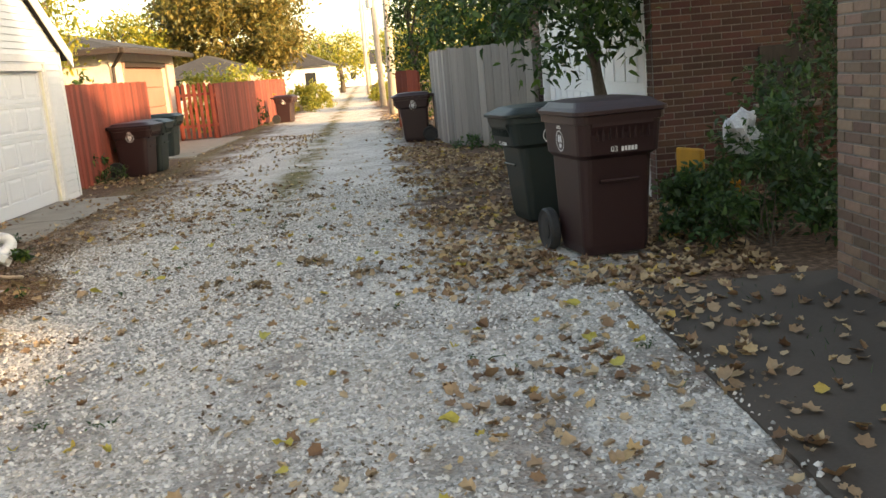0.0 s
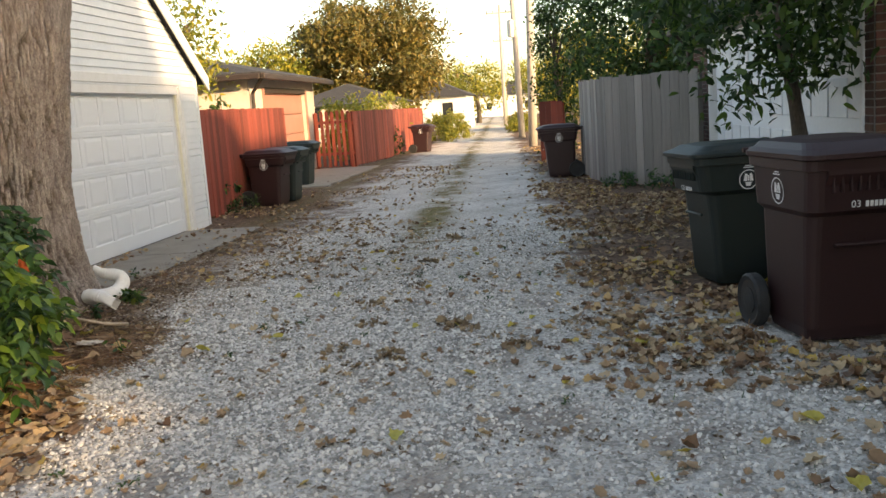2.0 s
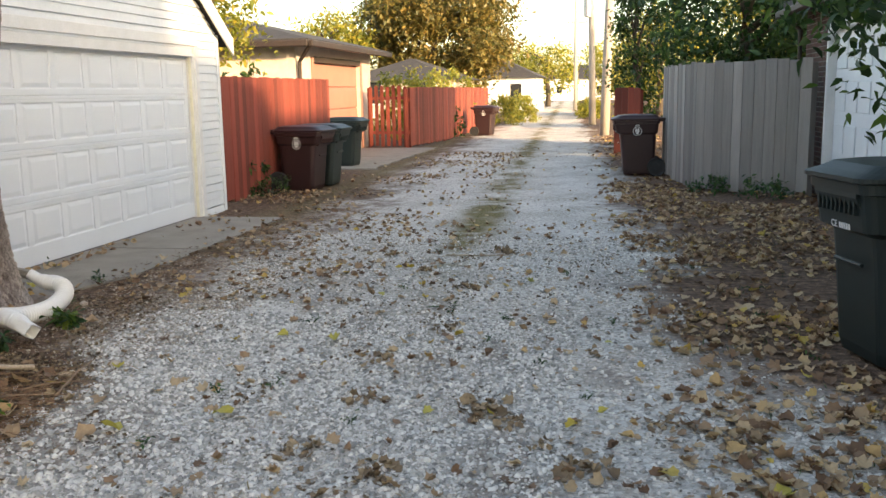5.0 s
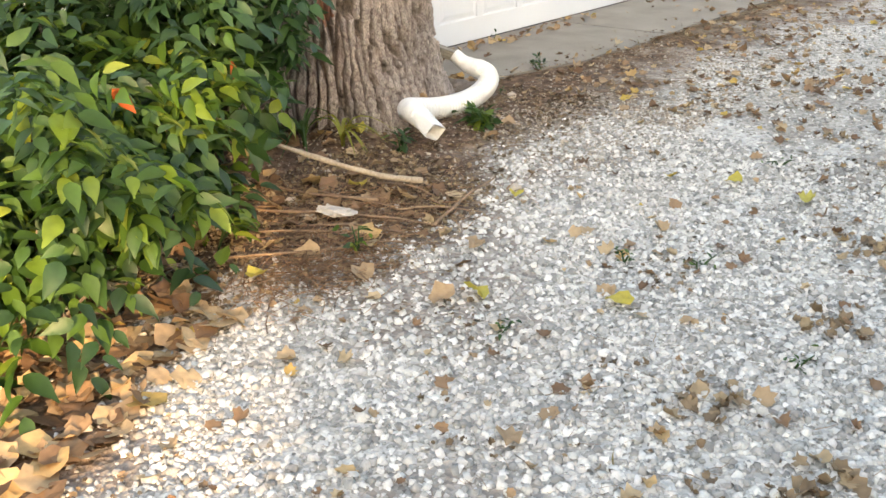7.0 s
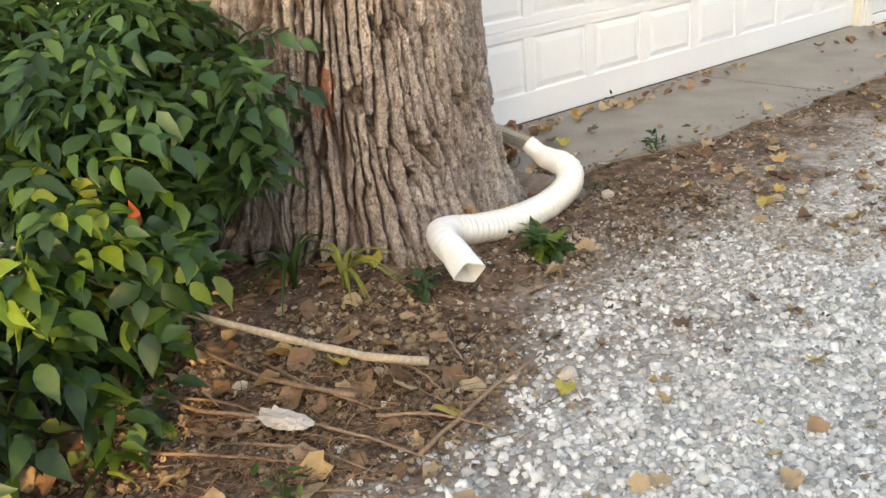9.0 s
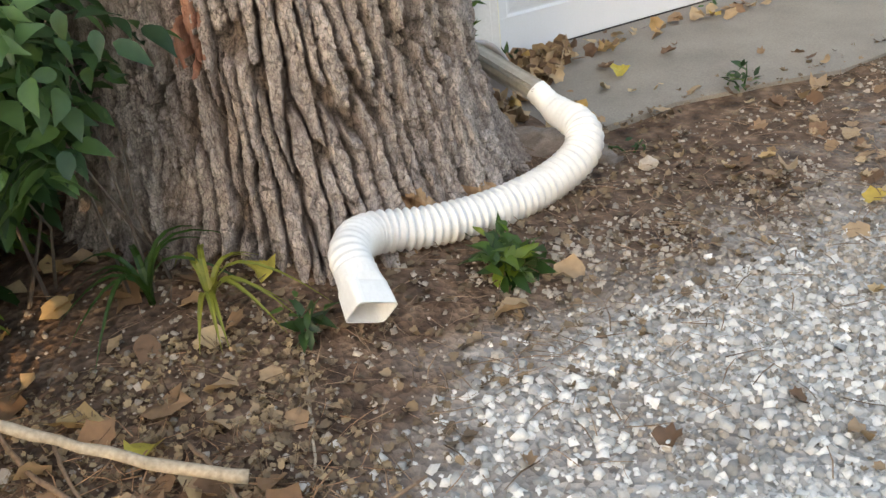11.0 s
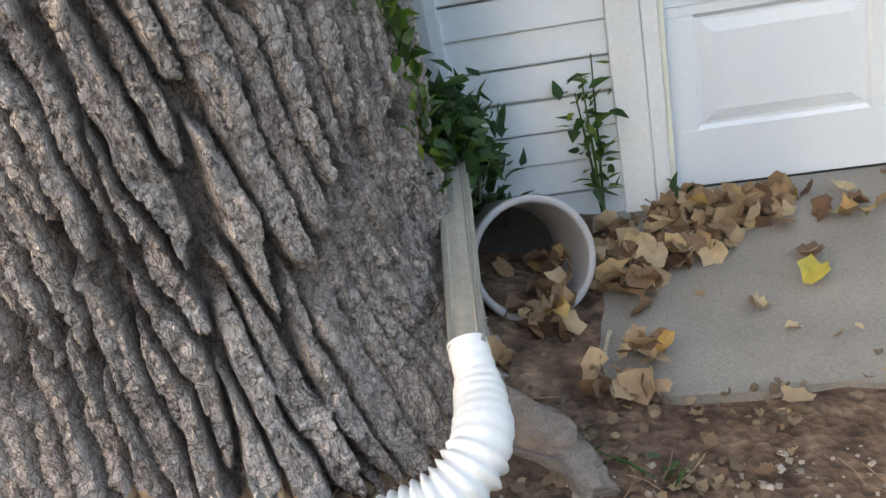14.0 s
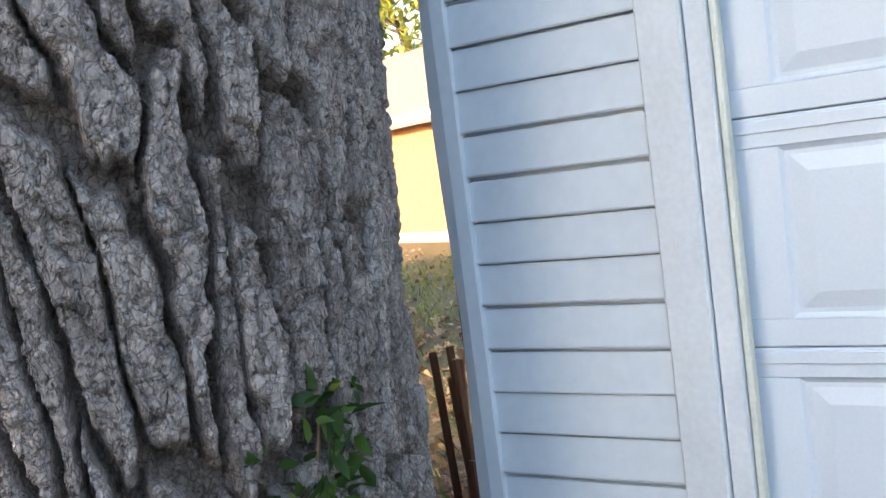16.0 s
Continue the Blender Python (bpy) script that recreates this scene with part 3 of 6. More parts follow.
def fence(name, pts, z1, width, gap, material, label, seed, rail=True, top="flat", z0=0.04, vary=0.01):
    r = random.Random(seed)
    f = holder(name, None, label, "fence")
    for (a, b) in zip(pts, pts[1:]):
        A, B = Vector(a), Vector(b)
        n = max(1, round((B - A).length / (width + gap)))
        d = (B - A).normalized()
        nrm = Vector((d.y, -d.x))
        for i in range(n):
            s, e = A + (B - A) * (i / n), A + (B - A) * ((i + 1) / n)
            s, e = s + d * gap / 2, e - d * gap / 2
            o = nrm * r.uniform(-0.004, 0.004)
            part("board", board(bmesh.new(), s + o, e + o, z0 + r.uniform(-0.02, 0.03), z1 + r.uniform(-vary, vary), 0.02, top), material, f)
        if rail:
            for z in (0.4, z1 - 0.4):
                s, e = A - nrm * 0.042, B - nrm * 0.042
                part("rail", board(bmesh.new(), s, e, z, z + 0.09, 0.04), material, f)
        for P in (A, B):
            c = P - nrm * 0.10
            part("post", boxed(c.x - 0.045, c.x + 0.045, c.y - 0.045, c.y + 0.045, -0.1, z1 - 0.05, 0.006), material, f)
    return f


fence("red_fence", [(-5.55, 16.25), (-5.52, 18.9), (-5.5, 21.6)], 1.88, 0.14, 0.004, M_fence_red, "tall red-stained board fence beside the white garage", 1)
fence("red_gate_fence", [(-7.0, 30.3), (-5.75, 30.1)], 1.80, 0.11, 0.075, M_fence_red, "red slatted gate with pointed boards", 2, top="point", vary=0.03)
fence("red_long_fence", [(-5.7, 30.1), (-5.3, 34.0), (-5.35, 41.5), (-5.5, 46.0)], 1.75, 0.14, 0.004, M_fence_red, "long red-stained board fence along the alley", 3)
fence("grey_fence", [(1.62, 24.8), (1.0, 21.5), (1.12, 20.1), (1.34, 18.8), (1.95, 18.25), (2.85, 17.9)], 1.98, 0.15, 0.006, M_fence_grey, "bowed fence of weathered grey boards", 4, vary=0.02)
fence("red_panel_fence", [(0.15, 27.0), (0.75, 26.9)], 1.62, 0.14, 0.004, M_fence_red, "short red board panel beside a utility pole", 5)


# ---- wheeled carts ----
def loop_rings(bm, rings, cap=(True, True)):
    vs = [[bm.verts.new(p) for p in r] for r in rings]
    for q, w in zip(vs, vs[1:]):
        k = len(q)
        for i in range(k):
            bm.faces.new((q[i], q[(i + 1) % k], w[(i + 1) % k], w[i]))
    if cap[0]:
        bm.faces.new(vs[0][::-1])
    if cap[1]:
        bm.faces.new(vs[-1])
    return bm


def rrect(w, d, z, r=0.07, oy=0.0, n=4):
    out = []
    for sx, sy, a0 in ((1, 1, 0), (-1, 1, 90), (-1, -1, 180), (1, -1, 270)):
        for i in range(n + 1):
            a = radians(a0 + 90 * i / n)
            out.append((sx * (w / 2 - r) + r * math.cos(a), oy + sy * (d / 2 - r) + r * math.sin(a), z))
    return out


def text_part(words, size, m, material, parent, label):
    cu = bpy.data.curves.new("print", "FONT")
    cu.body, cu.size, cu.extrude, cu.align_x, cu.align_y = words, size, 0.0008, "CENTER", "CENTER"
    tmp = bpy.data.objects.new("print", cu)
    me = bpy.data.meshes.new_from_object(tmp)
    bpy.data.objects.remove(tmp)
    me.materials.append(material)
    ob = new("number", me)
    ob.parent = parent
    ob.matrix_basis = m
    ob["label"] = label
    return ob


def cart(m, material, colour, number, where, h=1.12):
    c = holder("wheeled_cart", m, f"{colour} plastic wheeled cart with closed lid {where}", "bin", "wheeled carts")
    bm = loop_rings(bmesh.new(), [rrect(0.50, 0.52, 0.03, 0.06, 0.02), rrect(0.53, 0.56, 0.10, 0.06, 0.02), rrect(0.56, 0.62, 0.55, 0.07, 0.01), rrect(0.575, 0.655, 0.765, 0.08, 0.0),
                                  rrect(0.635, 0.755, 0.80, 0.08, -0.02), rrect(0.66, 0.80, h - 0.14, 0.08, -0.03), rrect(0.70, 0.84, h - 0.135, 0.08, -0.03), rrect(0.70, 0.85, h - 0.08, 0.08, -0.03)])
    # sloped grip pocket under the front of the rim
    pr = [(-0.45, h - 0.13), (-0.45, h - 0.16), (-0.375, h - 0.30), (-0.34, h - 0.30), (-0.34, h - 0.13)]
    rows = [[bm.verts.new((x, y, z)) for y, z in pr] for x in (-0.24, 0.24)]
    for i in range(5):
        bm.faces.new((rows[0][i], rows[0][(i + 1) % 5], rows[1][(i + 1) % 5], rows[1][i]))
    bm.faces.new(rows[0][::-1]), bm.faces.new(rows[1])
    bmesh.ops.recalc_face_normals(bm, faces=bm.faces)
    body = part("body", bm, material, c)
    part("front_bar", tube(bmesh.new(), [(-0.15, -0.345, 0.60), (0.15, -0.345, 0.60)], 0.012, 8), material, c)
    for i in range(9):
        part("lip_rib", boxed(-0.20 + i * 0.05 - 0.006, -0.20 + i * 0.05 + 0.006, -0.442, -0.40, h - 0.26, h - 0.165, 0.003), material, c)
    lid = part("lid", loop_rings(bmesh.new(), [rrect(0.71, 0.87, h - 0.078, 0.09, -0.035), rrect(0.73, 0.90, h - 0.07, 0.09, -0.04), rrect(0.73, 0.90, h - 0.045, 0.09, -0.04), rrect(0.66, 0.80, h - 0.02, 0.09, -0.02), rrect(0.60, 0.70, h + 0.015, 0.09, 0.0), rrect(0.45, 0.5, h + 0.03, 0.09, 0.02)]), material, c)
    bm = bmesh.new()
    box(bm, -0.30, -0.24, 0.36, 0.47, h - 0.10, h - 0.03, 0.01), box(bm, 0.24, 0.30, 0.36, 0.47, h - 0.10, h - 0.03, 0.01)
    tube(bm, [(-0.33, 0.47, h - 0.05), (0.33, 0.47, h - 0.05)], 0.018, 8)
    part("handle", bm, material, c)
    part("axle", tube(bmesh.new(), [(-0.34, 0.33, 0.17), (0.34, 0.33, 0.17)], 0.012, 8), M_steel, c, "steel axle")
    for x in (-0.335, 0.335):
        wheel = part("wheel", loop_rings(bmesh.new(), [[(x + dx, 0.33 + r * math.cos(t), 0.170 + r * math.sin(t)) for t in np.linspace(0, 2 * math.pi, 26, endpoint=False)] for dx, r in ((-0.03, 0.13), (-0.042, 0.158), (-0.026, 0.172), (0.026, 0.172), (0.042, 0.158), (0.03, 0.13))]), M_black, c, "black rubber wheel")
        part("hub", loop_rings(bmesh.new(), [[(x + dx, 0.33 + r * math.cos(t), 0.170 + r * math.sin(t)) for t in np.linspace(0, 2 * math.pi, 14, endpoint=False)] for dx, r in ((-0.04, 0.05), (-0.036, 0.085), (0.036, 0.085), (0.04, 0.05))]), M_black, wheel)
    # round city mark on both sides: ring, figure and two lines of small print
    for s in (-1, 1):
        bm = bmesh.new()
        n = 28
        pl = lambda y, z: (s * (0.318 + (z - 0.85) * 0.055 + 0.010), y - 0.02, z)
        zc = h - 0.27
        for r0, r1 in ((0.072, 0.080),):
            a = [bm.verts.new(pl(r0 * math.cos(t), zc + r0 * math.sin(t))) for t in np.linspace(0, 2 * math.pi, n, endpoint=False)]
            b = [bm.verts.new(pl(r1 * math.cos(t), zc + r1 * math.sin(t))) for t in np.linspace(0, 2 * math.pi, n, endpoint=False)]
            for i in range(n):
                bm.faces.new((a[i], a[(i + 1) % n], b[(i + 1) % n], b[i]))
        for pts in ([(-.018, -.052), (.018, -.052), (.030, -.02), (-.030, -.02)], [(-.042, -.012), (-.012, -.012), (-.008, .045), (-.03, .05)], [(.012, -.012), (.042, -.012), (.03, .05), (.008, .045)], [(-.006, -.012), (.006, -.012), (.006, .035), (-.006, .035)]):
            bm.faces.new([bm.verts.new(pl(y, zc + z)) for y, z in pts])
        for zz, ww in ((0.098, 0.045), (0.112, 0.03)):
            bm.faces.new([bm.verts.new(pl(y, zc + z)) for y, z in ((-ww, zz - .004), (ww, zz - .004), (ww, zz + .004), (-ww, zz + .004))])
        part("emblem", bm, M_print, c, "white round printed emblem")
    if number:
        for i in range(5):
            nb = part("digit_bar", boxed(i * 0.026, 0.019 + i * 0.026, -0.0008, 0.0008, -0.017, 0.017), M_print, c, "white illegible printed digit")
            nb.matrix_basis = pose(-0.005, -0.409, h - 0.335, 8, 0, 0)
        text_part(number, 0.058, pose(-0.06, -0.409, h - 0.335, 98, 0, 0), M_print, c, "white printed number")
    return c


cart(pose(1.92, 7.66, 0, 0, 0, 11) @ Matrix.Scale(1.06, 4), M_brown, "dark brown", "03", "on the verge", 1.17)
cart(pose(1.70, 9.52, 0, 0, 0, -76), M_green, "dark green", "CE", "beside another", 1.15)
cart(pose(0.52, 21.45, 0, 0, 0, -88), M_brown, "dark brown", "", "by the grey fence", 1.1)
cart(pose(-5.03, 18.62, 0, 0, 0, 84), M_brown, "reddish brown", "", "by the fence", 1.06)
cart(pose(-4.98, 19.42, 0, 0, 0, 88), M_green, "dark green", "", "by the fence", 1.06)
cart(pose(-5.75, 23.55, 0, 0, 0, 86), M_green, "dark green", "", "on the driveway", 1.06)
cart(pose(-4.45, 37.3, 0, 0, 0, 80), M_brown, "sunlit brown", "", "by the long fence", 1.06)


# ---- brickwork ----
def brick_run(p, d, n, length, height, material, parent, limit, z0=0.0, bl=0.203, bh=0.060, j=0.012, pick=None, skip=None):
    """Courses of bricks on a wall face from p along d with outward normal n. The first ones, nearest p, are objects; the rest is one joined part."""
    d, n, p = Vector(d), Vector(n), Vector(p)
    rot = Matrix((d, n, Vector((0, 0, 1)))).transposed().to_4x4()
    def block(l):
        bm = boxed(0, l, -0.02, 0.006, 0, bh, 0.003)
        me = bpy.data.meshes.new("brick")
        bm.to_mesh(me), bm.free()
        me.materials.append(material)
        return me
    full, halfm = block(bl), block((bl - j) / 2)
    rest, made = bmesh.new(), 0
    cells = []
    rows = int(height / (bh + j))
    for r in range(rows):
        s, i = 0.0, 0
        while s < length - 0.05:
            l, me = (bl, full) if not (r % 2 and i == 0) else ((bl - j) / 2, halfm)
            if s + l > length + 0.02:
                l, me = (bl - j) / 2, halfm
                if s + l > length + 0.03:
                    break
            if not (skip and skip(s + l / 2, z0 + r * (bh + j))):
                cells.append((s, r, me, l))
            s, i = s + l + j, i + 1
    cells.sort(key=lambda c: (c[0] if pick is None else pick(c[0], z0 + c[1] * (bh + j))))
    for s, r, me, l in cells:
        o = p + d * s + Vector((0, 0, z0 + r * (bh + j))) + n * rng.uniform(-0.002, 0.002)
        if made < limit:
            ob = new("brick", me)
            ob.parent = parent
            ob.matrix_basis = Matrix.Translation(o) @ rot
            made += 1
        else:
            box(rest, 0, l, -0.02, 0.006, 0, bh, 0.0, Matrix.Translation(o) @ rot)
    if rest.verts:
        ob = part("brickwork", rest, M_brick_isl, parent)
        tagged(ob, kind="stuff")
    else:
        rest.free()


def gable(bm, x0, x1, y0, y1, eave, rise, along="x", over=0.3, t=0.14):
    """A two-slope roof whose ridge runs along x or y."""
    if along == "y":
        m = (x0 + x1) / 2
        pr = [(x0 - over, eave - rise * over / (m - x0)), (m, eave + rise), (x1 + over, eave - rise * over / (m - x0)), (x1 + over, eave - rise * over / (m - x0) + t), (m, eave + rise + t), (x0 - over, eave - rise * over / (m - x0) + t)]
        q = [[bm.verts.new((a, y, z)) for a, z in pr] for y in (y0 - over, y1 + over)]
    else:
        m = (y0 + y1) / 2
        pr = [(y0 - over, eave - rise * over / (m - y0)), (m, eave + rise), (y1 + over, eave - rise * over / (m - y0)), (y1 + over, eave - rise * over / (m - y0) + t), (m, eave + rise + t), (y0 - over, eave - rise * over / (m - y0) + t)]
        q = [[bm.verts.new((x, a, z)) for a, z in pr] for x in (x0 - over, x1 + over)]
    for i in range(6):
        bm.faces.new((q[0][i], q[0][(i + 1) % 6], q[1][(i + 1) % 6], q[1][i]))
    for s in (0, 1):
        bm.faces.new((q[s][0], q[s][1], q[s][4], q[s][5])), bm.faces.new((q[s][1], q[s][2], q[s][3], q[s][4]))
    bmesh.ops.recalc_face_normals(bm, faces=bm.faces)
    return bm


def brick_garage():
    g = holder("brick_garage", None, "red-brown brick garage with a wide white door", "garage")
    X, Y0, Y1, H = 3.0, 10.0, 19.3, 2.95
    D0, D1, DH = 10.35, 17.7, 2.35
    w = boxed(X + 0.32, X + 6.4, Y0 + 0.02, Y1, 0, H)
    box(w, X + 0.02, X + 0.318, Y0 + 0.02, D0 - 0.08, 0, H), box(w, X + 0.02, X + 0.318, D1 + 0.08, Y1, 0, H), box(w, X + 0.02, X + 0.318, D0 - 0.08, D1 + 0.08, DH + 0.1, H)
    gv = [w.verts.new((x, y, z)) for y in (Y0 + 0.02, Y1) for x, z in ((X + 0.02, H), (X + 6.4, H), (X + 3.2, H + 2.1))]
    w.faces.new(gv[:3]), w.faces.new(gv[3:])
    part("wall", w, M_mortar, g)
    door = part("garage_door", boxed(X + 0.12, X + 0.16, D0, D1, 0.03, DH, 0.004), M_white, g, "white panelled door")
    for i in range(12):
        y0 = D0 + 0.05 + i * (D1 - D0 - 0.1) / 12
        for k in range(4):
            part("panel", boxed(X + 0.105, X + 0.122, y0 + 0.04, y0 + 0.55, 0.10 + k * 0.57, 0.50 + k * 0.57, 0.012), M_white, door)
    for a, c in ((D0 - 0.078, D0 - 0.002), (D1 + 0.002, D1 + 0.078)):
        part("door_frame", boxed(X - 0.005, X + 0.2, a, c, 0.0, DH + 0.095, 0.004), M_trim, g, "white door frame")
    part("door_frame", boxed(X - 0.004, X + 0.2, D0, D1, DH + 0.004, DH + 0.095, 0.004), M_trim, g, "white door frame")
    part("roof", gable(bmesh.new(), X, X + 6.4, Y0, Y1, H, 2.1, "y"), M_shingle, g, "grey shingle roof")
    part("gutter", boxed(X - 0.42, X - 0.31, Y0 - 0.3, Y1 + 0.3, H - 0.30, H - 0.19, 0.02), M_eave, g, "dark brown gutter")
    part("downspout", tube(bmesh.new(), [(X - 0.36, Y1 - 0.1, H - 0.26), (X - 0.10, Y1 - 0.1, H - 0.5), (X - 0.05, Y1 - 0.1, 0.1)], 0.04, 8), M_eave, g, "brown downspout")
    brick_run((X + 0.02, Y0 + 0.02, 0), (1, 0, 0), (0, -1, 0), 3.2, 2.9, M_brick, g, 300, pick=lambda s, z: s)
    brick_run((X + 0.02, Y1, 0), (0, -1, 0), (-1, 0, 0), Y1 - D1 - 0.08, 2.9, M_brick, g, 0)
    brick_run((X + 0.02, D0 - 0.08, 0), (0, -1, 0), (-1, 0, 0), D0 - Y0 - 0.10, 2.9, M_brick, g, 0)
    # small barred basement-like opening in the side wall
    win = part("side_window", boxed(X + 1.15, X + 1.75, Y0 - 0.012, Y0 + 0.019, 0.95, 1.55, 0.01), M_dark, g, "dark shuttered side window")
    part("window_sill", boxed(X + 1.08, X + 1.82, Y0 - 0.05, Y0 + 0.02, 0.87, 0.945, 0.01), M_mortar, g)


brick_garage()


def pillar_and_shade_blocks():
    # house behind the pillar is added, out of view, to block sun from the trunk
    g = holder("shade_house", None, "added unseen tall brick house that shades the trunk, behind a tan brick pillar", "house")
    w = boxed(3.78, 5.9, 2.3, 6.1, 0, 6.3)
    part("wall", w, M_brick_isl, g)
    # second unseen house, added to keep sun off the garage door and brick side wall
    h2 = holder("shade_house", None, "added unseen brick house that blocks sun beyond the side yard", "house")
    part("wall", boxed(7.7, 14.0, 0.5, 5.2, 0, 6.5), M_brick_isl, h2)
    part("roof", gable(bmesh.new(), 7.7, 14.0, 0.5, 5.2, 6.5, 0.8, "y"), M_shingle, h2)
    # unseen low wall, added so that its shade covers the middle of the alley
    yard = part("yard_wall", boxed(3.9, 4.1, -8.0, 2.29, 0, 2.0, 0.01), M_brick_isl, None)
    tagged(yard, "added unseen low brick wall that shades the alley", "wall", kind="structure")
    part("roof", gable(bmesh.new(), 3.78, 5.9, 2.3, 6.1, 6.3, 0.8, "y", 0.15), M_shingle, g)
    p = part("pillar", boxed(3.13, 3.74, 5.44, 6.05, 0, 3.2), M_mortar, g, "tan brick corner pillar")
    brick_run((3.13, 6.05, 0), (0, -1, 0), (-1, 0, 0), 0.61, 3.1, M_brick_tan, p, 300)
    brick_run((3.13, 5.44, 0), (1, 0, 0), (0, -1, 0), 0.61, 3.1, M_brick_tan, p, 300)
    part("pillar_cap", boxed(3.08, 3.77, 5.39, 6.09, 3.2, 3.3, 0.01), M_concrete, g)


pillar_and_shade_blocks()


def shade_garage():
    """Plain garage, added unseen on the west side behind the walker to shade trunk and bush."""
    g = holder("brick_garage", None, "added unseen brick garage with grey shingle roof that shades the tree", "garage")
    part("wall", boxed(-11.5, -5.7, -3.5, 4.0, 0, 2.8), M_brick_isl, g)
    part("roof", gable(bmesh.new(), -11.5, -5.7, -3.5, 4.0, 2.8, 1.6, "y"), M_shingle, g)


shade_garage()


def back_house():
    """The sunlit house seen past the old tree."""
    m = pose(-21.6, -0.6, 0, 0, 0, -24)
    g = holder("sunlit_house", m, "low orange-tan brick house with grey roof, sunlit", "house")
    w = boxed(-8, -0.02, -9, 9, 0, 3.0)
    part("wall", w, M_brickhouse, g)
    part("foundation", boxed(-8.02, 0.03, -9.02, 9.02, -0.05, 0.25), M_concrete, g, "grey foundation band")
    part("fascia", boxed(0.40, 0.46, -9.4, 9.4, 2.86, 3.04, 0.01), M_trim, g, "white gutter board")
    part("soffit", boxed(-0.02, 0.40, -9.4, 9.4, 2.94, 3.0), M_trim, g)
    part("roof", gable(bmesh.new(), -8, -0.02, -9, 9, 3.05, 2.3, "y", 0.5), M_shingle_pale, g, "pale grey shingle roof")
    for y in (-3.2, 2.0):
        win = part("window", boxed(-0.05, 0.03, y, y + 1.0, 1.05, 2.25, 0.01), M_trim, g, "white framed window")
        part("pane", boxed(0.031, 0.036, y + 0.09, y + 0.91, 1.13, 1.64), M_glass, win)
        part("pane", boxed(0.031, 0.036, y + 0.09, y + 0.91, 1.69, 2.17), M_glass, win)


back_house()


def far_garage():
    X, Y0, Y1, H = -7.2, 24.6, 31.4, 2.75
    g = holder("cream_garage", None, "cream brick garage with salmon door and dark eaves", "garage")
    w = boxed(X - 6, X - 0.20, Y0, Y1, 0, H)
    box(w, X - 0.198, X, Y0, 25.9, 0, H), box(w, X - 0.198, X, 30.2, Y1, 0, H), box(w, X - 0.198, X, 25.9, 30.2, 2.38, H)
    part("wall", w, M_cream, g)
    d = holder("garage_door")
    d.parent = g
    for k in range(4):
        part("door_section", boxed(X - 0.15, X - 0.10, 25.9, 30.2, 0.03 + k * 0.585, 0.60 + k * 0.585, 0.01), M_salmon, d, "salmon painted section")
    for a, c in ((25.72, 25.90), (30.2, 30.38)):
        part("casing", boxed(X + 0.002, X + 0.03, a, c, 0, 2.5, 0.004), M_salmon, g, "salmon painted casing")
    part("casing", boxed(X + 0.002, X + 0.03, 25.9, 30.2, 2.38, 2.52, 0.004), M_eave, g)
    # hip roof
    bm = bmesh.new()
    o = 0.5
    a = [bm.verts.new(p) for p in ((X - 6 - o, Y0 - o, H), (X + o, Y0 - o, H), (X + o, Y1 + o, H), (X - 6 - o, Y1 + o, H))]
    b = [bm.verts.new((v.co.x, v.co.y, H + 0.10)) for v in a]
    r = [bm.verts.new((X - 3.0, Y0 + 2.9, H + 0.95)), bm.verts.new((X - 3.0, Y1 - 2.9, H + 0.95))]
    bm.faces.new(a[::-1])
    for i in range(4):
        bm.faces.new((a[i], a[(i + 1) % 4], b[(i + 1) % 4], b[i]))
    bm.faces.new((b[0], b[1], r[0])), bm.faces.new((b[2], b[3], r[1])), bm.faces.new((b[1], b[2], r[1], r[0])), bm.faces.new((b[3], b[0], r[0], r[1]))
    part("roof", bm, M_shingle, g, "dark grey hip roof")
    part("gutter", boxed(X + o, X + o + 0.10, Y0 - o, Y1 + o, H - 0.08, H + 0.06, 0.015), M_eave, g, "dark brown gutter")
    part("gutter", boxed(X - 6 - o, X + o, Y0 - o - 0.10, Y0 - o, H - 0.08, H + 0.06, 0.015), M_eave, g, "dark brown gutter")
    part("downspout", tube(bmesh.new(), [(X + 0.5, Y0 - 0.4, H - 0.05), (X + 0.10, Y0 + 0.02, H - 0.4), (X + 0.06, Y0 + 0.06, 0.1)], 0.05, 8), M_eave, g, "dark brown downspout")


far_garage()


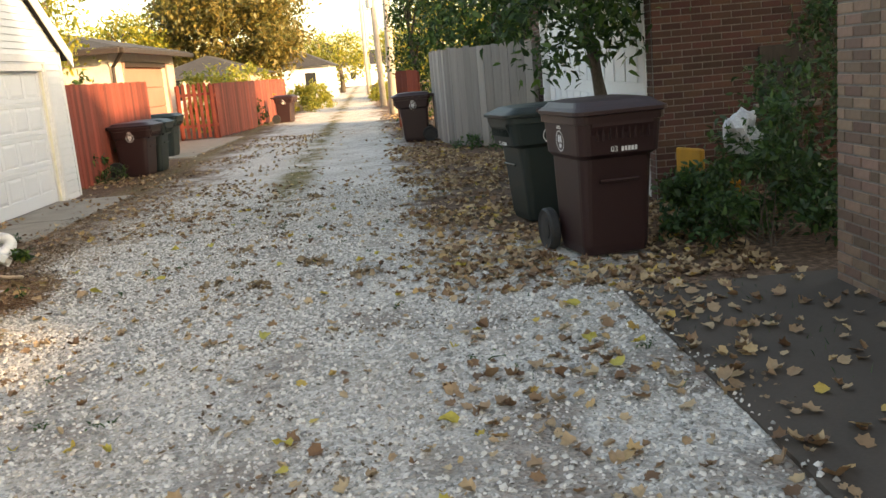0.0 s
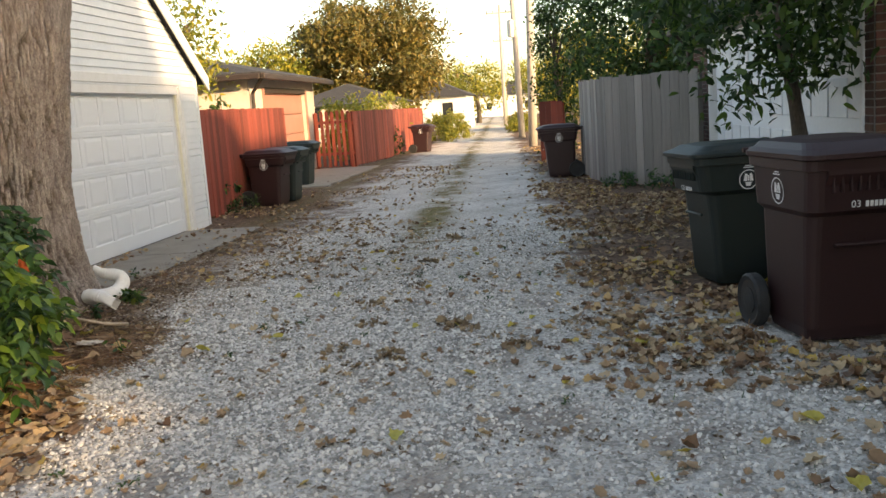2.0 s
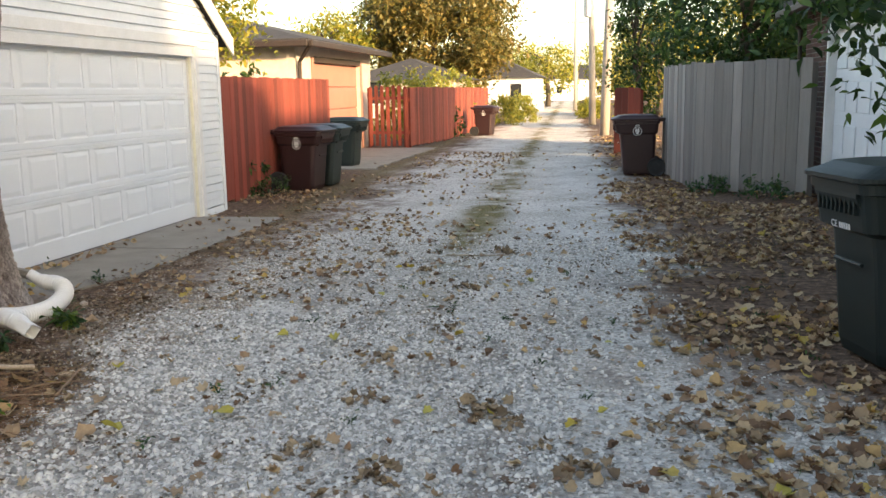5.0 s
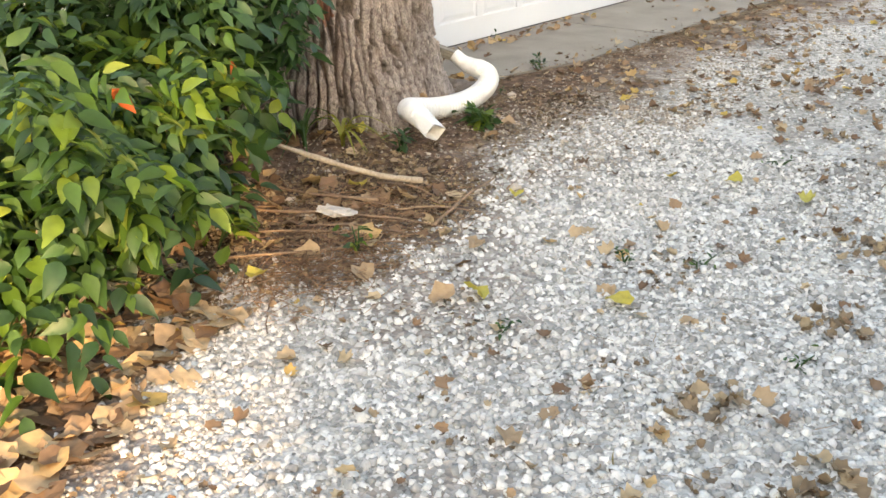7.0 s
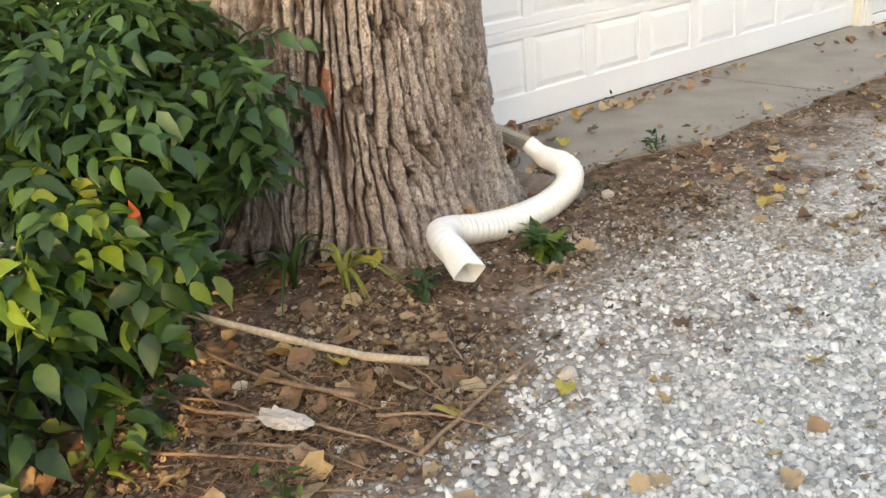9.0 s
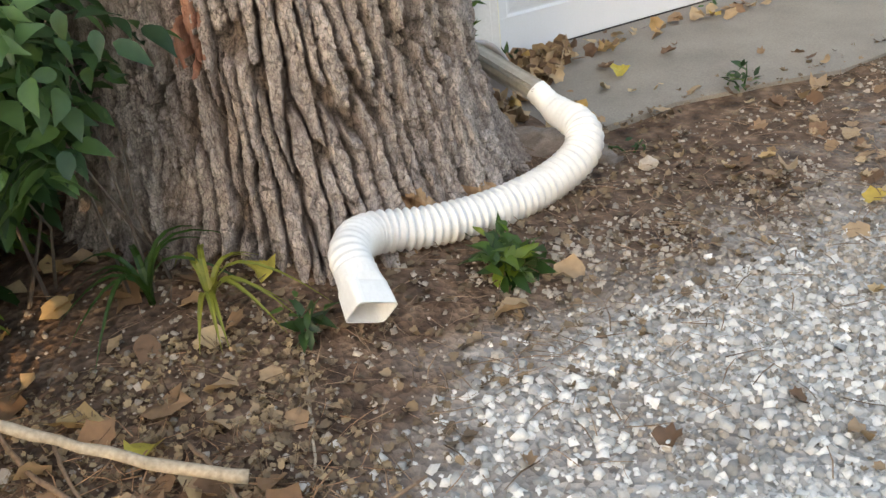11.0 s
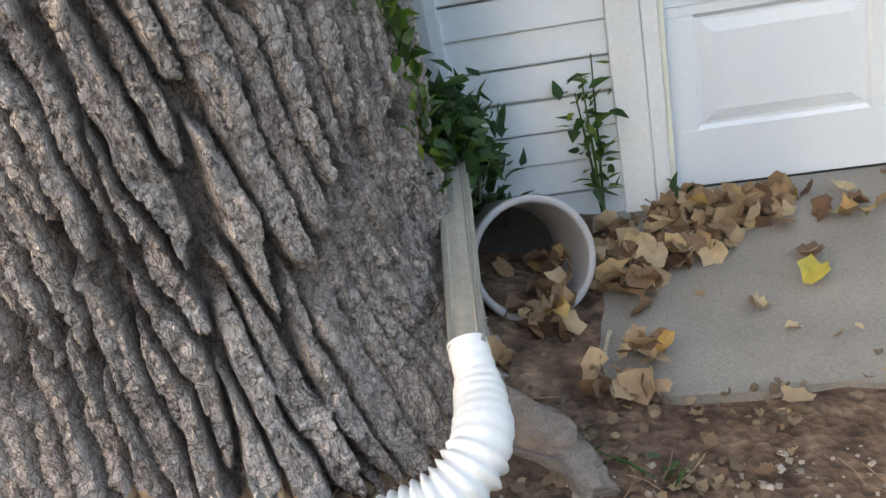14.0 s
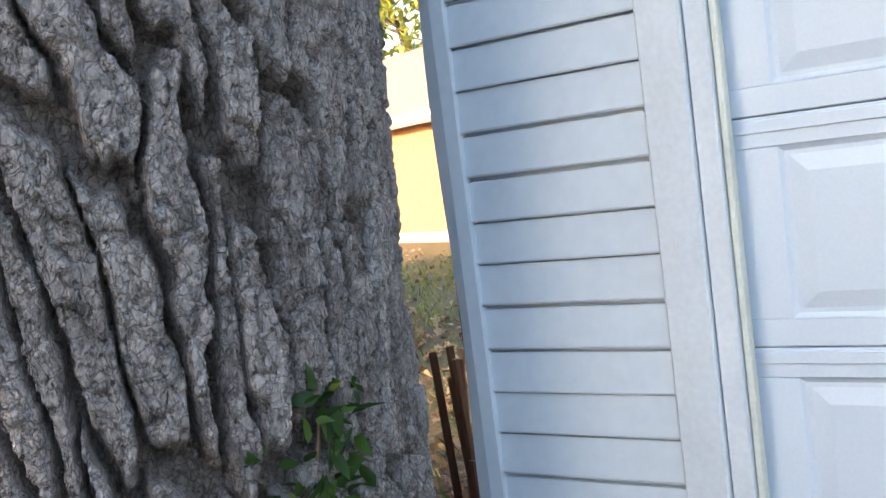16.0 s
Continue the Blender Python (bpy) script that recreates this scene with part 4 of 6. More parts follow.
def hip_house(name, x, y, w, l, h, rise, wall, label):
    g = holder(name, None, label, "house")
    part("wall", boxed(x - w / 2, x + w / 2, y - l / 2, y + l / 2, 0, h), wall, g)
    bm = bmesh.new()
    o = 0.4
    a = [bm.verts.new((x + sx * (w / 2 + o), y + sy * (l / 2 + o), h)) for sx, sy in ((-1, -1), (1, -1), (1, 1), (-1, 1))]
    if w < l:
        r = [bm.verts.new((x, y - (l - w) / 2, h + rise)), bm.verts.new((x, y + (l - w) / 2, h + rise))]
        fs = [(a[0], a[1], r[0]), (a[2], a[3], r[1]), (a[1], a[2], r[1], r[0]), (a[3], a[0], r[0], r[1])]
    else:
        r = [bm.verts.new((x - (w - l) / 2 - 0.01, y, h + rise)), bm.verts.new((x + (w - l) / 2 + 0.01, y, h + rise))]
        fs = [(a[0], a[1], r[1], r[0]), (a[1], a[2], r[1]), (a[2], a[3], r[0], r[1]), (a[3], a[0], r[0])]
    for f in fs:
        bm.faces.new(f)
    bm.faces.new(a[::-1])
    part("roof", bm, M_shingle, g, "hip shingle roof")
    for i in (-0.25, 0.25):
        win = part("window", boxed(x + i * w - 0.5, x + i * w + 0.5, y - l / 2 - 0.04, y - l / 2 + 0.01, 1.0, 2.2, 0.01), M_trim, g, "white framed window")
        part("pane", boxed(x + i * w - 0.42, x + i * w + 0.42, y - l / 2 - 0.05, y - l / 2 - 0.041, 1.08, 2.12), M_glass, win)
    return g


hip_house("far_house", -10.2, 52, 5.4, 7.0, 2.2, 1.15, M_cream, "pale low garage with hipped roof behind the fence")
hip_house("far_white_house", -8.5, 78, 6.0, 8.0, 2.6, 1.6, M_white, "white bungalow far down the alley")
hip_house("far_end_house", -4.5, 150, 12.0, 10.0, 3.2, 2.2, M_white, "white house closing the end of the alley")


def smooth_path(pts, n):
    P = [Vector(p) for p in pts]
    P = [2 * P[0] - P[1]] + P + [2 * P[-1] - P[-2]]
    out = []
    for i in range(1, len(P) - 2):
        for k in range(n):
            u = k / n
            a, b, c, d = P[i - 1], P[i], P[i + 1], P[i + 2]
            out.append(0.5 * ((2 * b) + (c - a) * u + (2 * a - 5 * b + 4 * c - d) * u * u + (3 * b - a - 3 * c + d) * u ** 3))
    out.append(P[-2])
    return out


# ---- old tree with furrowed bark ----
def cells(u, v, s):
    """Distances to the two nearest cell centres of a jittered grid, and a number of the nearest cell."""
    i, j = np.floor(u), np.floor(v)
    f1, f2, who = np.full(u.shape, 9.0), np.full(u.shape, 9.0), np.zeros(u.shape)
    for a in (-1, 0, 1):
        for b in (-1, 0, 1):
            ci, cj = i + a, j + b
            d = np.hypot(ci + 0.1 + 0.8 * hash2(ci, cj, s) - u, cj + 0.1 + 0.8 * hash2(ci, cj, s + 5) - v)
            near = d < f1
            f2 = np.where(near, f1, np.minimum(f2, d))
            who = np.where(near, hash2(ci, cj, s + 9), who)
            f1 = np.where(near, d, f1)
    return f1, f2, who


def smooth(a, b, x):
    t = np.clip((x - a) / (b - a), 0, 1)
    return t * t * (3 - 2 * t)


def trunk_radius(th, z):
    """Outer radius of the trunk: flared foot, a broad swelling on the alley side and a hollow behind the downspout."""
    lobes = 0.10 * np.cos(5 * th + 0.6) + 0.05 * np.cos(9 * th + 2.0)
    hollow = np.exp(-((th - 1.85) / 0.5) ** 2)
    foot = 0.13 * np.exp(-z / 0.19) + 0.10 * np.exp(-z / 0.45) + lobes * np.exp(-z / 0.22) * 0.6 + 0.10 * np.exp(-((th - 0.86) / 0.30) ** 2) * np.exp(-z / 0.30)
    side = np.exp(-((th - 0.6) / 0.65) ** 2)
    return 0.645 + 0.045 * np.maximum(z - 0.8, 0) + foot * (1 - 0.85 * hollow) + side * (0.03 + 0.07 * np.maximum(z - 1.2, 0)) + 0.015 * np.cos(3 * th + z) - (0.02 + 0.06 * np.exp(-z / 0.5)) * hollow


def bark_material(name, light, dark, tint):
    m = mat(name, light, dark, 0.92, scale=24, fine=120, amount=0.85, bump=1.0, stretch=(1.7, 1.7, 0.7), spec=0.2)
    nt = m.node_tree
    b = nt.nodes["Principled BSDF"]
    src = b.inputs["Base Color"].links[0].from_socket
    at = nt.nodes.new("ShaderNodeAttribute")
    at.attribute_name = "plate"
    r = nt.nodes.new("ShaderNodeValToRGB")
    for e, (p, c) in zip(r.color_ramp.elements, ((0.12, (0.60, 0.55, 0.53)), (0.88, tint))):
        e.position, e.color = p, (*c, 1)
    nt.links.new(at.outputs["Fac"], r.inputs[0])
    mx = nt.nodes.new("ShaderNodeMix")
    mx.data_type, mx.blend_type = "RGBA", "MULTIPLY"
    mx.inputs[0].default_value = 1.0
    nt.links.new(src, mx.inputs["A"]), nt.links.new(r.outputs[0], mx.inputs["B"])
    # furrow floors: browner inner bark, also darkened to stand in for shade
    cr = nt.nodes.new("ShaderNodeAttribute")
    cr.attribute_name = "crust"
    furrow_tone = nt.nodes.new("ShaderNodeMix")
    furrow_tone.data_type = "RGBA"
    furrow_tone.inputs["A"].default_value = (0.20, 0.158, 0.136, 1)
    nt.links.new(cr.outputs["Fac"], furrow_tone.inputs[0]), nt.links.new(mx.outputs["Result"], furrow_tone.inputs["B"])
    # pale lichen crust in blotches
    li = nt.nodes.new("ShaderNodeTexNoise")
    li.inputs["Scale"].default_value, li.inputs["Detail"].default_value, li.inputs["Roughness"].default_value = 5.5, 10, 0.75
    lr = nt.nodes.new("ShaderNodeMapRange")
    lr.inputs[1].default_value, lr.inputs[2].default_value, lr.inputs[4].default_value = 0.54, 0.70, 0.55
    nt.links.new(li.outputs[0], lr.inputs[0])
    pale = nt.nodes.new("ShaderNodeMix")
    pale.data_type = "RGBA"
    pale.inputs["B"].default_value = (0.62, 0.57, 0.53, 1)
    nt.links.new(lr.outputs[0], pale.inputs[0]), nt.links.new(furrow_tone.outputs["Result"], pale.inputs["A"])
    nt.links.new(pale.outputs["Result"], b.inputs["Base Color"])
    # crust broken by fine cracks, and long splits along the grain
    tc = nt.nodes.new("ShaderNodeTexCoord")
    warp = nt.nodes.new("ShaderNodeTexNoise")
    warp.inputs["Scale"].default_value, warp.inputs["Detail"].default_value = 22, 4
    nt.links.new(tc.outputs["Object"], warp.inputs[0])
    off = nt.nodes.new("ShaderNodeVectorMath")
    off.operation = "MULTIPLY_ADD"
    off.inputs[1].default_value = (0.035, 0.035, 0.05)
    nt.links.new(warp.outputs["Color"], off.inputs[0]), nt.links.new(tc.outputs["Object"], off.inputs[2])

    def cracks(scale, stretch, width):
        mp = nt.nodes.new("ShaderNodeMapping")
        mp.inputs["Scale"].default_value = stretch
        v = nt.nodes.new("ShaderNodeTexVoronoi")
        v.feature = "DISTANCE_TO_EDGE"
        v.inputs["Scale"].default_value = scale
        mr = nt.nodes.new("ShaderNodeMapRange")
        mr.inputs[2].default_value = width
        nt.links.new(off.outputs[0], mp.inputs[0]), nt.links.new(mp.outputs[0], v.inputs[0]), nt.links.new(v.outputs["Distance"], mr.inputs[0])
        return mp, mr.outputs[0]

    mp, small = cracks(44, (1, 1, 0.8), 0.055)
    _, long_ = cracks(26, (1.5, 1.5, 0.22), 0.045)
    both = nt.nodes.new("ShaderNodeMath")
    both.operation = "MULTIPLY"
    nt.links.new(small, both.inputs[0]), nt.links.new(long_, both.inputs[1])
    # colour is multiplied down to 0.6 along the cracks
    crack_tone = nt.nodes.new("ShaderNodeMapRange")
    crack_tone.inputs[3].default_value, crack_tone.inputs[4].default_value = 0.6, 1.0
    nt.links.new(both.outputs[0], crack_tone.inputs[0])
    crack_mix = nt.nodes.new("ShaderNodeMix")
    crack_mix.data_type, crack_mix.blend_type = "RGBA", "MULTIPLY"
    crack_mix.inputs[0].default_value = 1.0
    nt.links.new(pale.outputs["Result"], crack_mix.inputs["A"]), nt.links.new(crack_tone.outputs[0], crack_mix.inputs["B"])
    nt.links.new(crack_mix.outputs["Result"], b.inputs["Base Color"])
    bp = nt.nodes.new("ShaderNodeBump")
    bp.inputs["Strength"].default_value, bp.inputs["Distance"].default_value = 0.7, 0.007
    nf = nt.nodes.new("ShaderNodeTexNoise")
    nf.inputs["Scale"].default_value, nf.inputs["Detail"].default_value = 140, 8
    nt.links.new(mp.outputs[0], nf.inputs[0])
    bf = nt.nodes.new("ShaderNodeBump")
    bf.inputs["Strength"].default_value, bf.inputs["Distance"].default_value = 0.9, 0.012
    nt.links.new(nf.outputs[0], bf.inputs["Height"])
    old = b.inputs["Normal"].links[0].from_socket
    nt.links.new(both.outputs[0], bp.inputs["Height"]), nt.links.new(old, bf.inputs["Normal"]), nt.links.new(bf.outputs[0], bp.inputs["Normal"])
    nt.links.new(bp.outputs[0], b.inputs["Normal"])
    return m


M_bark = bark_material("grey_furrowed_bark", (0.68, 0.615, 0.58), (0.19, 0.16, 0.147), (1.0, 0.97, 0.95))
M_root = mat("gnarled_grey_root", (0.32, 0.265, 0.23), (0.09, 0.072, 0.06), 0.9, scale=18, fine=110, stretch=(1.5, 1.5, 3.0), amount=1.2, bump=1.0, spec=0.2)
M_inner = mat("orange_torn_inner_wood", (0.46, 0.30, 0.17), (0.22, 0.13, 0.08), 0.8, scale=20, fine=90, stretch=(2, 2, 0.4), amount=1.3, bump=0.6)
M_redwood = mat("red_bruised_inner_bark", (0.34, 0.16, 0.105), (0.15, 0.08, 0.06), 0.85, scale=20, fine=90, stretch=(2, 2, 0.4), amount=1.3, bump=0.6)


def old_tree():
    t = holder("old_tree", pose(TREE[0], TREE[1], 0), "huge old tree with deeply furrowed grey bark", "tree")
    th = np.radians(np.concatenate([np.arange(-112, 146, 0.41), np.arange(146, 248, 4.0)]))
    zs = np.concatenate([np.arange(-0.12, 2.25, 0.0054), np.arange(2.25, 6.2, 0.05)])
    TH, Z = np.meshgrid(th, zs)
    U0 = TH * 0.70
    scar = smooth(1.25, 0.75, np.hypot((TH - 1.06) / 0.30, (Z - 0.30) / 0.42) + 0.5 * (fbm(U0 * 9, Z * 6, 19) - 0.5))
    lean = 0.16 * np.sin(TH * 1.3 + 0.9) - 0.05
    U = U0 + lean * Z + 0.036 * (fbm(U0 * 4, Z * 1.8, 11) - 0.5) * 2 + 0.022 * (fbm(U0 * 14, Z * 6, 12) - 0.5) * 2
    # braided ridges with wide furrows between them
    f1, f2, who = cells(U * 18.5, Z * 1.75 + 0.4 * (fbm(U0 * 8, Z * 3, 13) - 0.5), 21)
    jag = fbm(U0 * 46, Z * 30, 16, 4) - 0.5
    gap = f2 - f1 + 0.22 * jag
    high = smooth(0.7, 1.5, Z)
    wid = -0.02 + (0.26 - 0.10 * high) * fbm(U0 * 6, Z * 2.6, 18)
    ridge = smooth(wid - 0.02, wid + 0.10, gap) * (1 - 0.75 * scar)
    crest = smooth(wid + 0.06, wid + 0.14, gap + 0.30 * (fbm(U0 * 30, Z * 9, 20) - 0.5)) * (1 - 0.8 * scar)
    Uw = U + 0.012 * (fbm(U0 * 40, Z * 25, 14) - 0.5)
    Zw = Z + 0.035 * (fbm(U0 * 30, Z * 20, 15) - 0.5)
    # plates that break the ridges, lifted at one end
    g1, g2, who2 = cells(Uw * 22 + 7, Zw * 7, 33)
    plates = smooth(0.0, 0.09, g2 - g1 + 0.12 * jag)
    # crust of small cracked scales on the crests
    h1, h2, who3 = cells(Uw * 44, Zw * 42, 41)
    flakes = smooth(0.0, 0.16, h2 - h1)
    # long splits in the furrow floors
    k1, k2, who4 = cells(Uw * 52 + 3, Zw * 5.0, 43)
    splits = smooth(0.0, 0.12, k2 - k1)
    fine = fbm(Uw * 90, Zw * 70, 51, 3)
    grainy = np.abs(2 * fbm(U0 * 75, Z * 9, 52, 3) - 1)
    wrinkle = np.abs(2 * fbm(U0 * 15 + 2.2 * fbm(U0 * 5, Z * 5, 54), Z * 17 + 3 * fbm(U0 * 6, Z * 4, 55), 53, 4) - 1)
    amp = (0.8 + 0.4 * fbm(U0 * 2, Z * 1.2, 61)) * (1 - 0.22 * high)
    H = amp * (0.043 * ridge * (0.75 + 0.4 * who) + 0.012 * crest + ridge * (0.019 * who2 + 0.012 * plates) + (0.35 + 0.65 * crest) * (0.007 * flakes + 0.008 * who3)
               + (1 - 0.6 * ridge) * (0.006 * splits + 0.008 * who4 - 0.006 * grainy) + 0.010 * fine + 0.012 * fbm(U0 * 7, Z * 2, 71) + scar * (0.034 * wrinkle + 0.012 * who2 * plates - 0.004))
    R = trunk_radius(TH, np.maximum(Z, 0)) - 0.071 + H
    V = np.stack([R * np.cos(TH), R * np.sin(TH), Z], -1)
    nz, nt_ = Z.shape
    idx = np.arange(nz * nt_).reshape(nz, nt_)
    nxt = np.roll(idx, -1, 1)
    F = np.stack([idx[:-1], nxt[:-1], nxt[1:], idx[1:]], -1).reshape(-1, 4)
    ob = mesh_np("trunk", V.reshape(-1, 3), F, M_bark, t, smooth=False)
    ob.data.materials.append(M_inner), ob.data.materials.append(M_redwood)
    a = ob.data.attributes.new("plate", "FLOAT", "POINT")
    a.data.foreach_set("value", (0.40 * who + 0.30 * who2 + 0.30 * who3).astype(np.float32).ravel())
    # 1 on ridges, 0 in furrows, which get the browner, shade-darkened colour
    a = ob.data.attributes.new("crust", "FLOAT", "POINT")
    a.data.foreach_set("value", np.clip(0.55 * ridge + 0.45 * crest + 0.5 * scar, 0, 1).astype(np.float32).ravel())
    n3 = fbm(U0 * 30, Z * 9, 81)
    torn = ((np.hypot((TH - 0.16) / 0.16, (Z - 0.12) / 0.13) + 1.3 * (n3 - 0.5) < 0.75) | (np.hypot((TH - 0.42) / 0.14, (Z - 0.10) / 0.10) + 1.3 * (n3 - 0.5) < 0.7))
    red = np.hypot((TH + 0.645) / 0.075, (Z - 0.77) / 0.13) + 2.2 * (n3 - 0.5) < 0.6
    mi = np.zeros(nz * nt_, np.int32)
    mi[torn.ravel()], mi[red.ravel()] = 1, 2
    ob.data.polygons.foreach_set("material_index", mi[F[:, 0]])
    # low root that runs out below the hose
    rp = smooth_path([(0.36, 0.62, 0.10), (0.45, 0.78, 0.075), (0.52, 0.90, 0.05), (0.63, 0.97, 0.0)], 8)
    bm = tube(bmesh.new(), rp, [0.085 * (1 - 0.55 * i / len(rp)) for i in range(len(rp))], 40)
    for v in bm.verts:
        k = noise.noise(Vector((v.co.x * 9, v.co.y * 9, v.co.z * 55))) * 0.026 + noise.noise(v.co * 60) * 0.006
        v.co += Vector((k, k, k))
    part("root", bm, M_root, t, "gnarled grey surface root", smooth=True)
    # limbs and crown far overhead
    r = random.Random(5)
    tips = []
    for k in range(7):
        az = k * 0.9 + r.uniform(-0.2, 0.2)
        pts = [Vector((0, 0, 5.6 + 0.1 * k))]
        d = Vector((math.cos(az), math.sin(az), 0.9)).normalized()
        for s in range(6):
            pts.append(pts[-1] + d * 0.95)
            d = (d + Vector((r.uniform(-.2, .2), r.uniform(-.2, .2), r.uniform(-.05, .25)))).normalized()
        part("limb", tube(bmesh.new(), pts, [0.26 - 0.035 * i for i in range(7)], 9), M_trunk_far, t)
        tips += pts[2:]
    P = np.array([tuple(p) for p in tips])
    c = P[rng.integers(0, len(P), 2400)] + rng.normal(0, 0.75, (2400, 3))
    leaves("crown", c, 0.16, L_olive, t)


def leaves(name, pos, size, material, parent=None, tilt=0.75, droop=0.5):
    n = len(pos)
    s = size * rng.uniform(0.6, 1.25, (n, 1)) * np.array([[1, 1, 1]])
    return tagged(scatter(name, pos, s, turns(n, tilt), LEAF_V, LEAF_F, material, parent, 0.03), kind="stuff")


old_tree()


def trunk_ivy():
    q = np.random.default_rng(77)
    n = 420
    z = 0.15 + 1.1 * q.random(n) ** 1.3
    th = 1.50 + 0.10 * np.sin(z * 5) + q.normal(0, 0.075, n) - 0.12 * (z - 0.6)
    r = trunk_radius(th, z) + 0.005 + 0.03 * q.random(n)
    P = np.stack([TREE[0] + r * np.cos(th), TREE[1] + r * np.sin(th), z], 1)
    h = holder("trunk_vine", None, "thin green vine climbing the old trunk", "vine")
    leaves("foliage", P, 0.055, L_bright, h, 1.1)
    bm = bmesh.new()
    zz = np.linspace(0.02, 1.2, 16)
    tt = 1.50 + 0.10 * np.sin(zz * 5) - 0.12 * (zz - 0.6)
    rr = trunk_radius(tt, zz) + 0.004
    part("stem", tube(bm, [(TREE[0] + a * math.cos(b), TREE[1] + a * math.sin(b), c) for a, b, c in zip(rr, tt, zz)], 0.004, 5), M_twig, h)


trunk_ivy()


def bark_strip(x, y, z0, z1, w, seed):
    """A peeled strip of bark that hangs from the trunk, torn to a point below."""
    q = random.Random(seed)
    bm = bmesh.new()
    rows = []
    for i in range(9):
        u = i / 8
        z, ww = z1 + (z0 - z1) * u, w * (0.75 + 0.4 * math.sin(u * 2.6)) * (1 - u ** 4 * 0.75) * q.uniform(0.9, 1.1)
        c = Vector((x + 0.02 * math.sin(u * 3), y - 0.03 * u, z))
        rows.append([bm.verts.new(c + Vector(p)) for p in ((-ww * .4, -ww * .5, 0), (.012, 0, 0), (ww * .4, ww * .5, 0), (-.008, .008, 0))])
    for a, b in zip(rows, rows[1:]):
        for k in range(4):
            bm.faces.new((a[k], a[(k + 1) % 4], b[(k + 1) % 4], b[k]))
    bm.faces.new(rows[-1]), bm.faces.new(rows[0][::-1])
    tagged(part("bark_strip", bm, M_strip, None), "torn brown bark strip hanging beside the trunk", "bark", "hanging bark strips")


M_strip = mat("torn_brown_bark", (0.36, 0.22, 0.15), (0.17, 0.11, 0.085), 0.85, scale=10, fine=70, stretch=(3, 3, 0.5), bump=0.6)
bark_strip(-4.80, 8.42, 0.85, 1.75, 0.075, 1)
bark_strip(-4.86, 8.33, 0.98, 1.75, 0.06, 2)


# ---- drain hose, downspout and clay pipe at the tree ----
def drain_hose():
    h = holder("drain_hose", None, "white corrugated plastic drain hose around the trunk base", "drain pipe")
    way = smooth_path([(-4.235, 9.945, 0.318), (-4.145, 9.968, 0.262), (-4.01, 9.975, 0.235), (-3.925, 9.90, 0.188), (-3.887, 9.734, 0.146), (-3.859, 9.518, 0.142), (-3.853, 9.304, 0.163), (-3.863, 9.114, 0.200), (-3.760, 9.007, 0.228), (-3.655, 8.980, 0.205)], 12)
    L = [0.0]
    for a, b in zip(way, way[1:]):
        L.append(L[-1] + (b - a).length)
    def at(s):
        i = int(np.clip(np.searchsorted(L, s) - 1, 0, len(L) - 2))
        return way[i].lerp(way[i + 1], (s - L[i]) / (L[i + 1] - L[i]))
    total = L[-1]
    pts, rad = [], []
    s = 0.0
    while s < total:
        k = min(1.0, max(0.0, (s - 0.23) / 0.05)) * min(1.0, max(0.15, (total - 0.13 - s) / 0.06))
        cuff = 0.041 + 0.017 * min(1.0, max(0.0, (s - 0.03) / 0.14)) + 0.0018 * math.sin(s * 70) * (s < 0.22)
        pts.append(at(s)), rad.append(cuff + (0.0008 + 0.0068 * k) * math.cos(2 * math.pi * s / 0.0265))
        s += 0.0265 / 6
    part("hose", tube(bmesh.new(), pts, rad, 22, cap=False), M_pipe, h, smooth=True)
    # square-ended outlet
    bm = bmesh.new()
    o = at(total)
    d = Vector((0.88, -0.12, -0.45)).normalized()
    s_, u_ = d.cross(Vector((0, 0, 1))).normalized(), None
    u_ = s_.cross(d)
    tw = radians(28)
    s_, u_ = s_ * math.cos(tw) + u_ * math.sin(tw), u_ * math.cos(tw) - s_ * math.sin(tw)
    rings = []
    for k, (l, q, w_, hh) in enumerate(((-0.02, 0.0, .058, .058), (0.02, 0.3, .058, .055), (0.04, 0.9, .060, .045), (0.115, 1.0, .063, .046), (0.115, 1.0, .059, .042), (0.05, 0.9, .056, .041))):
        ring = []
        for t in np.linspace(0, 2 * math.pi, 24, endpoint=False):
            ct, st = math.cos(t), math.sin(t)
            e = 1 - 0.72 * q
            x = math.copysign(abs(ct) ** e, ct) * w_
            y = math.copysign(abs(st) ** e, st) * hh
            ring.append(o + d * l + s_ * x + u_ * y)
        rings.append(ring)
    part("outlet", loop_rings(bm, rings, (False, True)), M_pipe, h, "square white outlet end", smooth=False)
    ds = holder("downspout_pipe", None, "ribbed taupe metal downspout end feeding the hose", "downspout")
    a, b = Vector((-5.22, 9.83, 0.50)), Vector((-4.215, 9.950, 0.308))
    d = (b - a).normalized()
    s_ = d.cross(Vector((0, 0, 1))).normalized()
    u_ = s_.cross(d)
    prof = []
    for t in np.linspace(0, 2 * math.pi, 64, endpoint=False):
        ct, st = math.cos(t), math.sin(t)
        x, y = math.copysign(abs(ct) ** 0.35, ct) * 0.037, math.copysign(abs(st) ** 0.35, st) * 0.030
        w = 1 + 0.06 * math.cos(t * 20)
        prof.append(s_ * x * w + u_ * y * w)
    part("tube", loop_rings(bmesh.new(), [[a + p for p in prof], [b + p for p in prof]]), M_spout, ds, smooth=False)
    part("elbow", tube(bmesh.new(), [(-5.235, 9.755, 0.52), (-5.235, 9.77, 0.51), (-5.20, 9.83, 0.495), (-5.15, 9.838, 0.488)], 0.036, 12), M_spout, ds, smooth=True)


drain_hose()


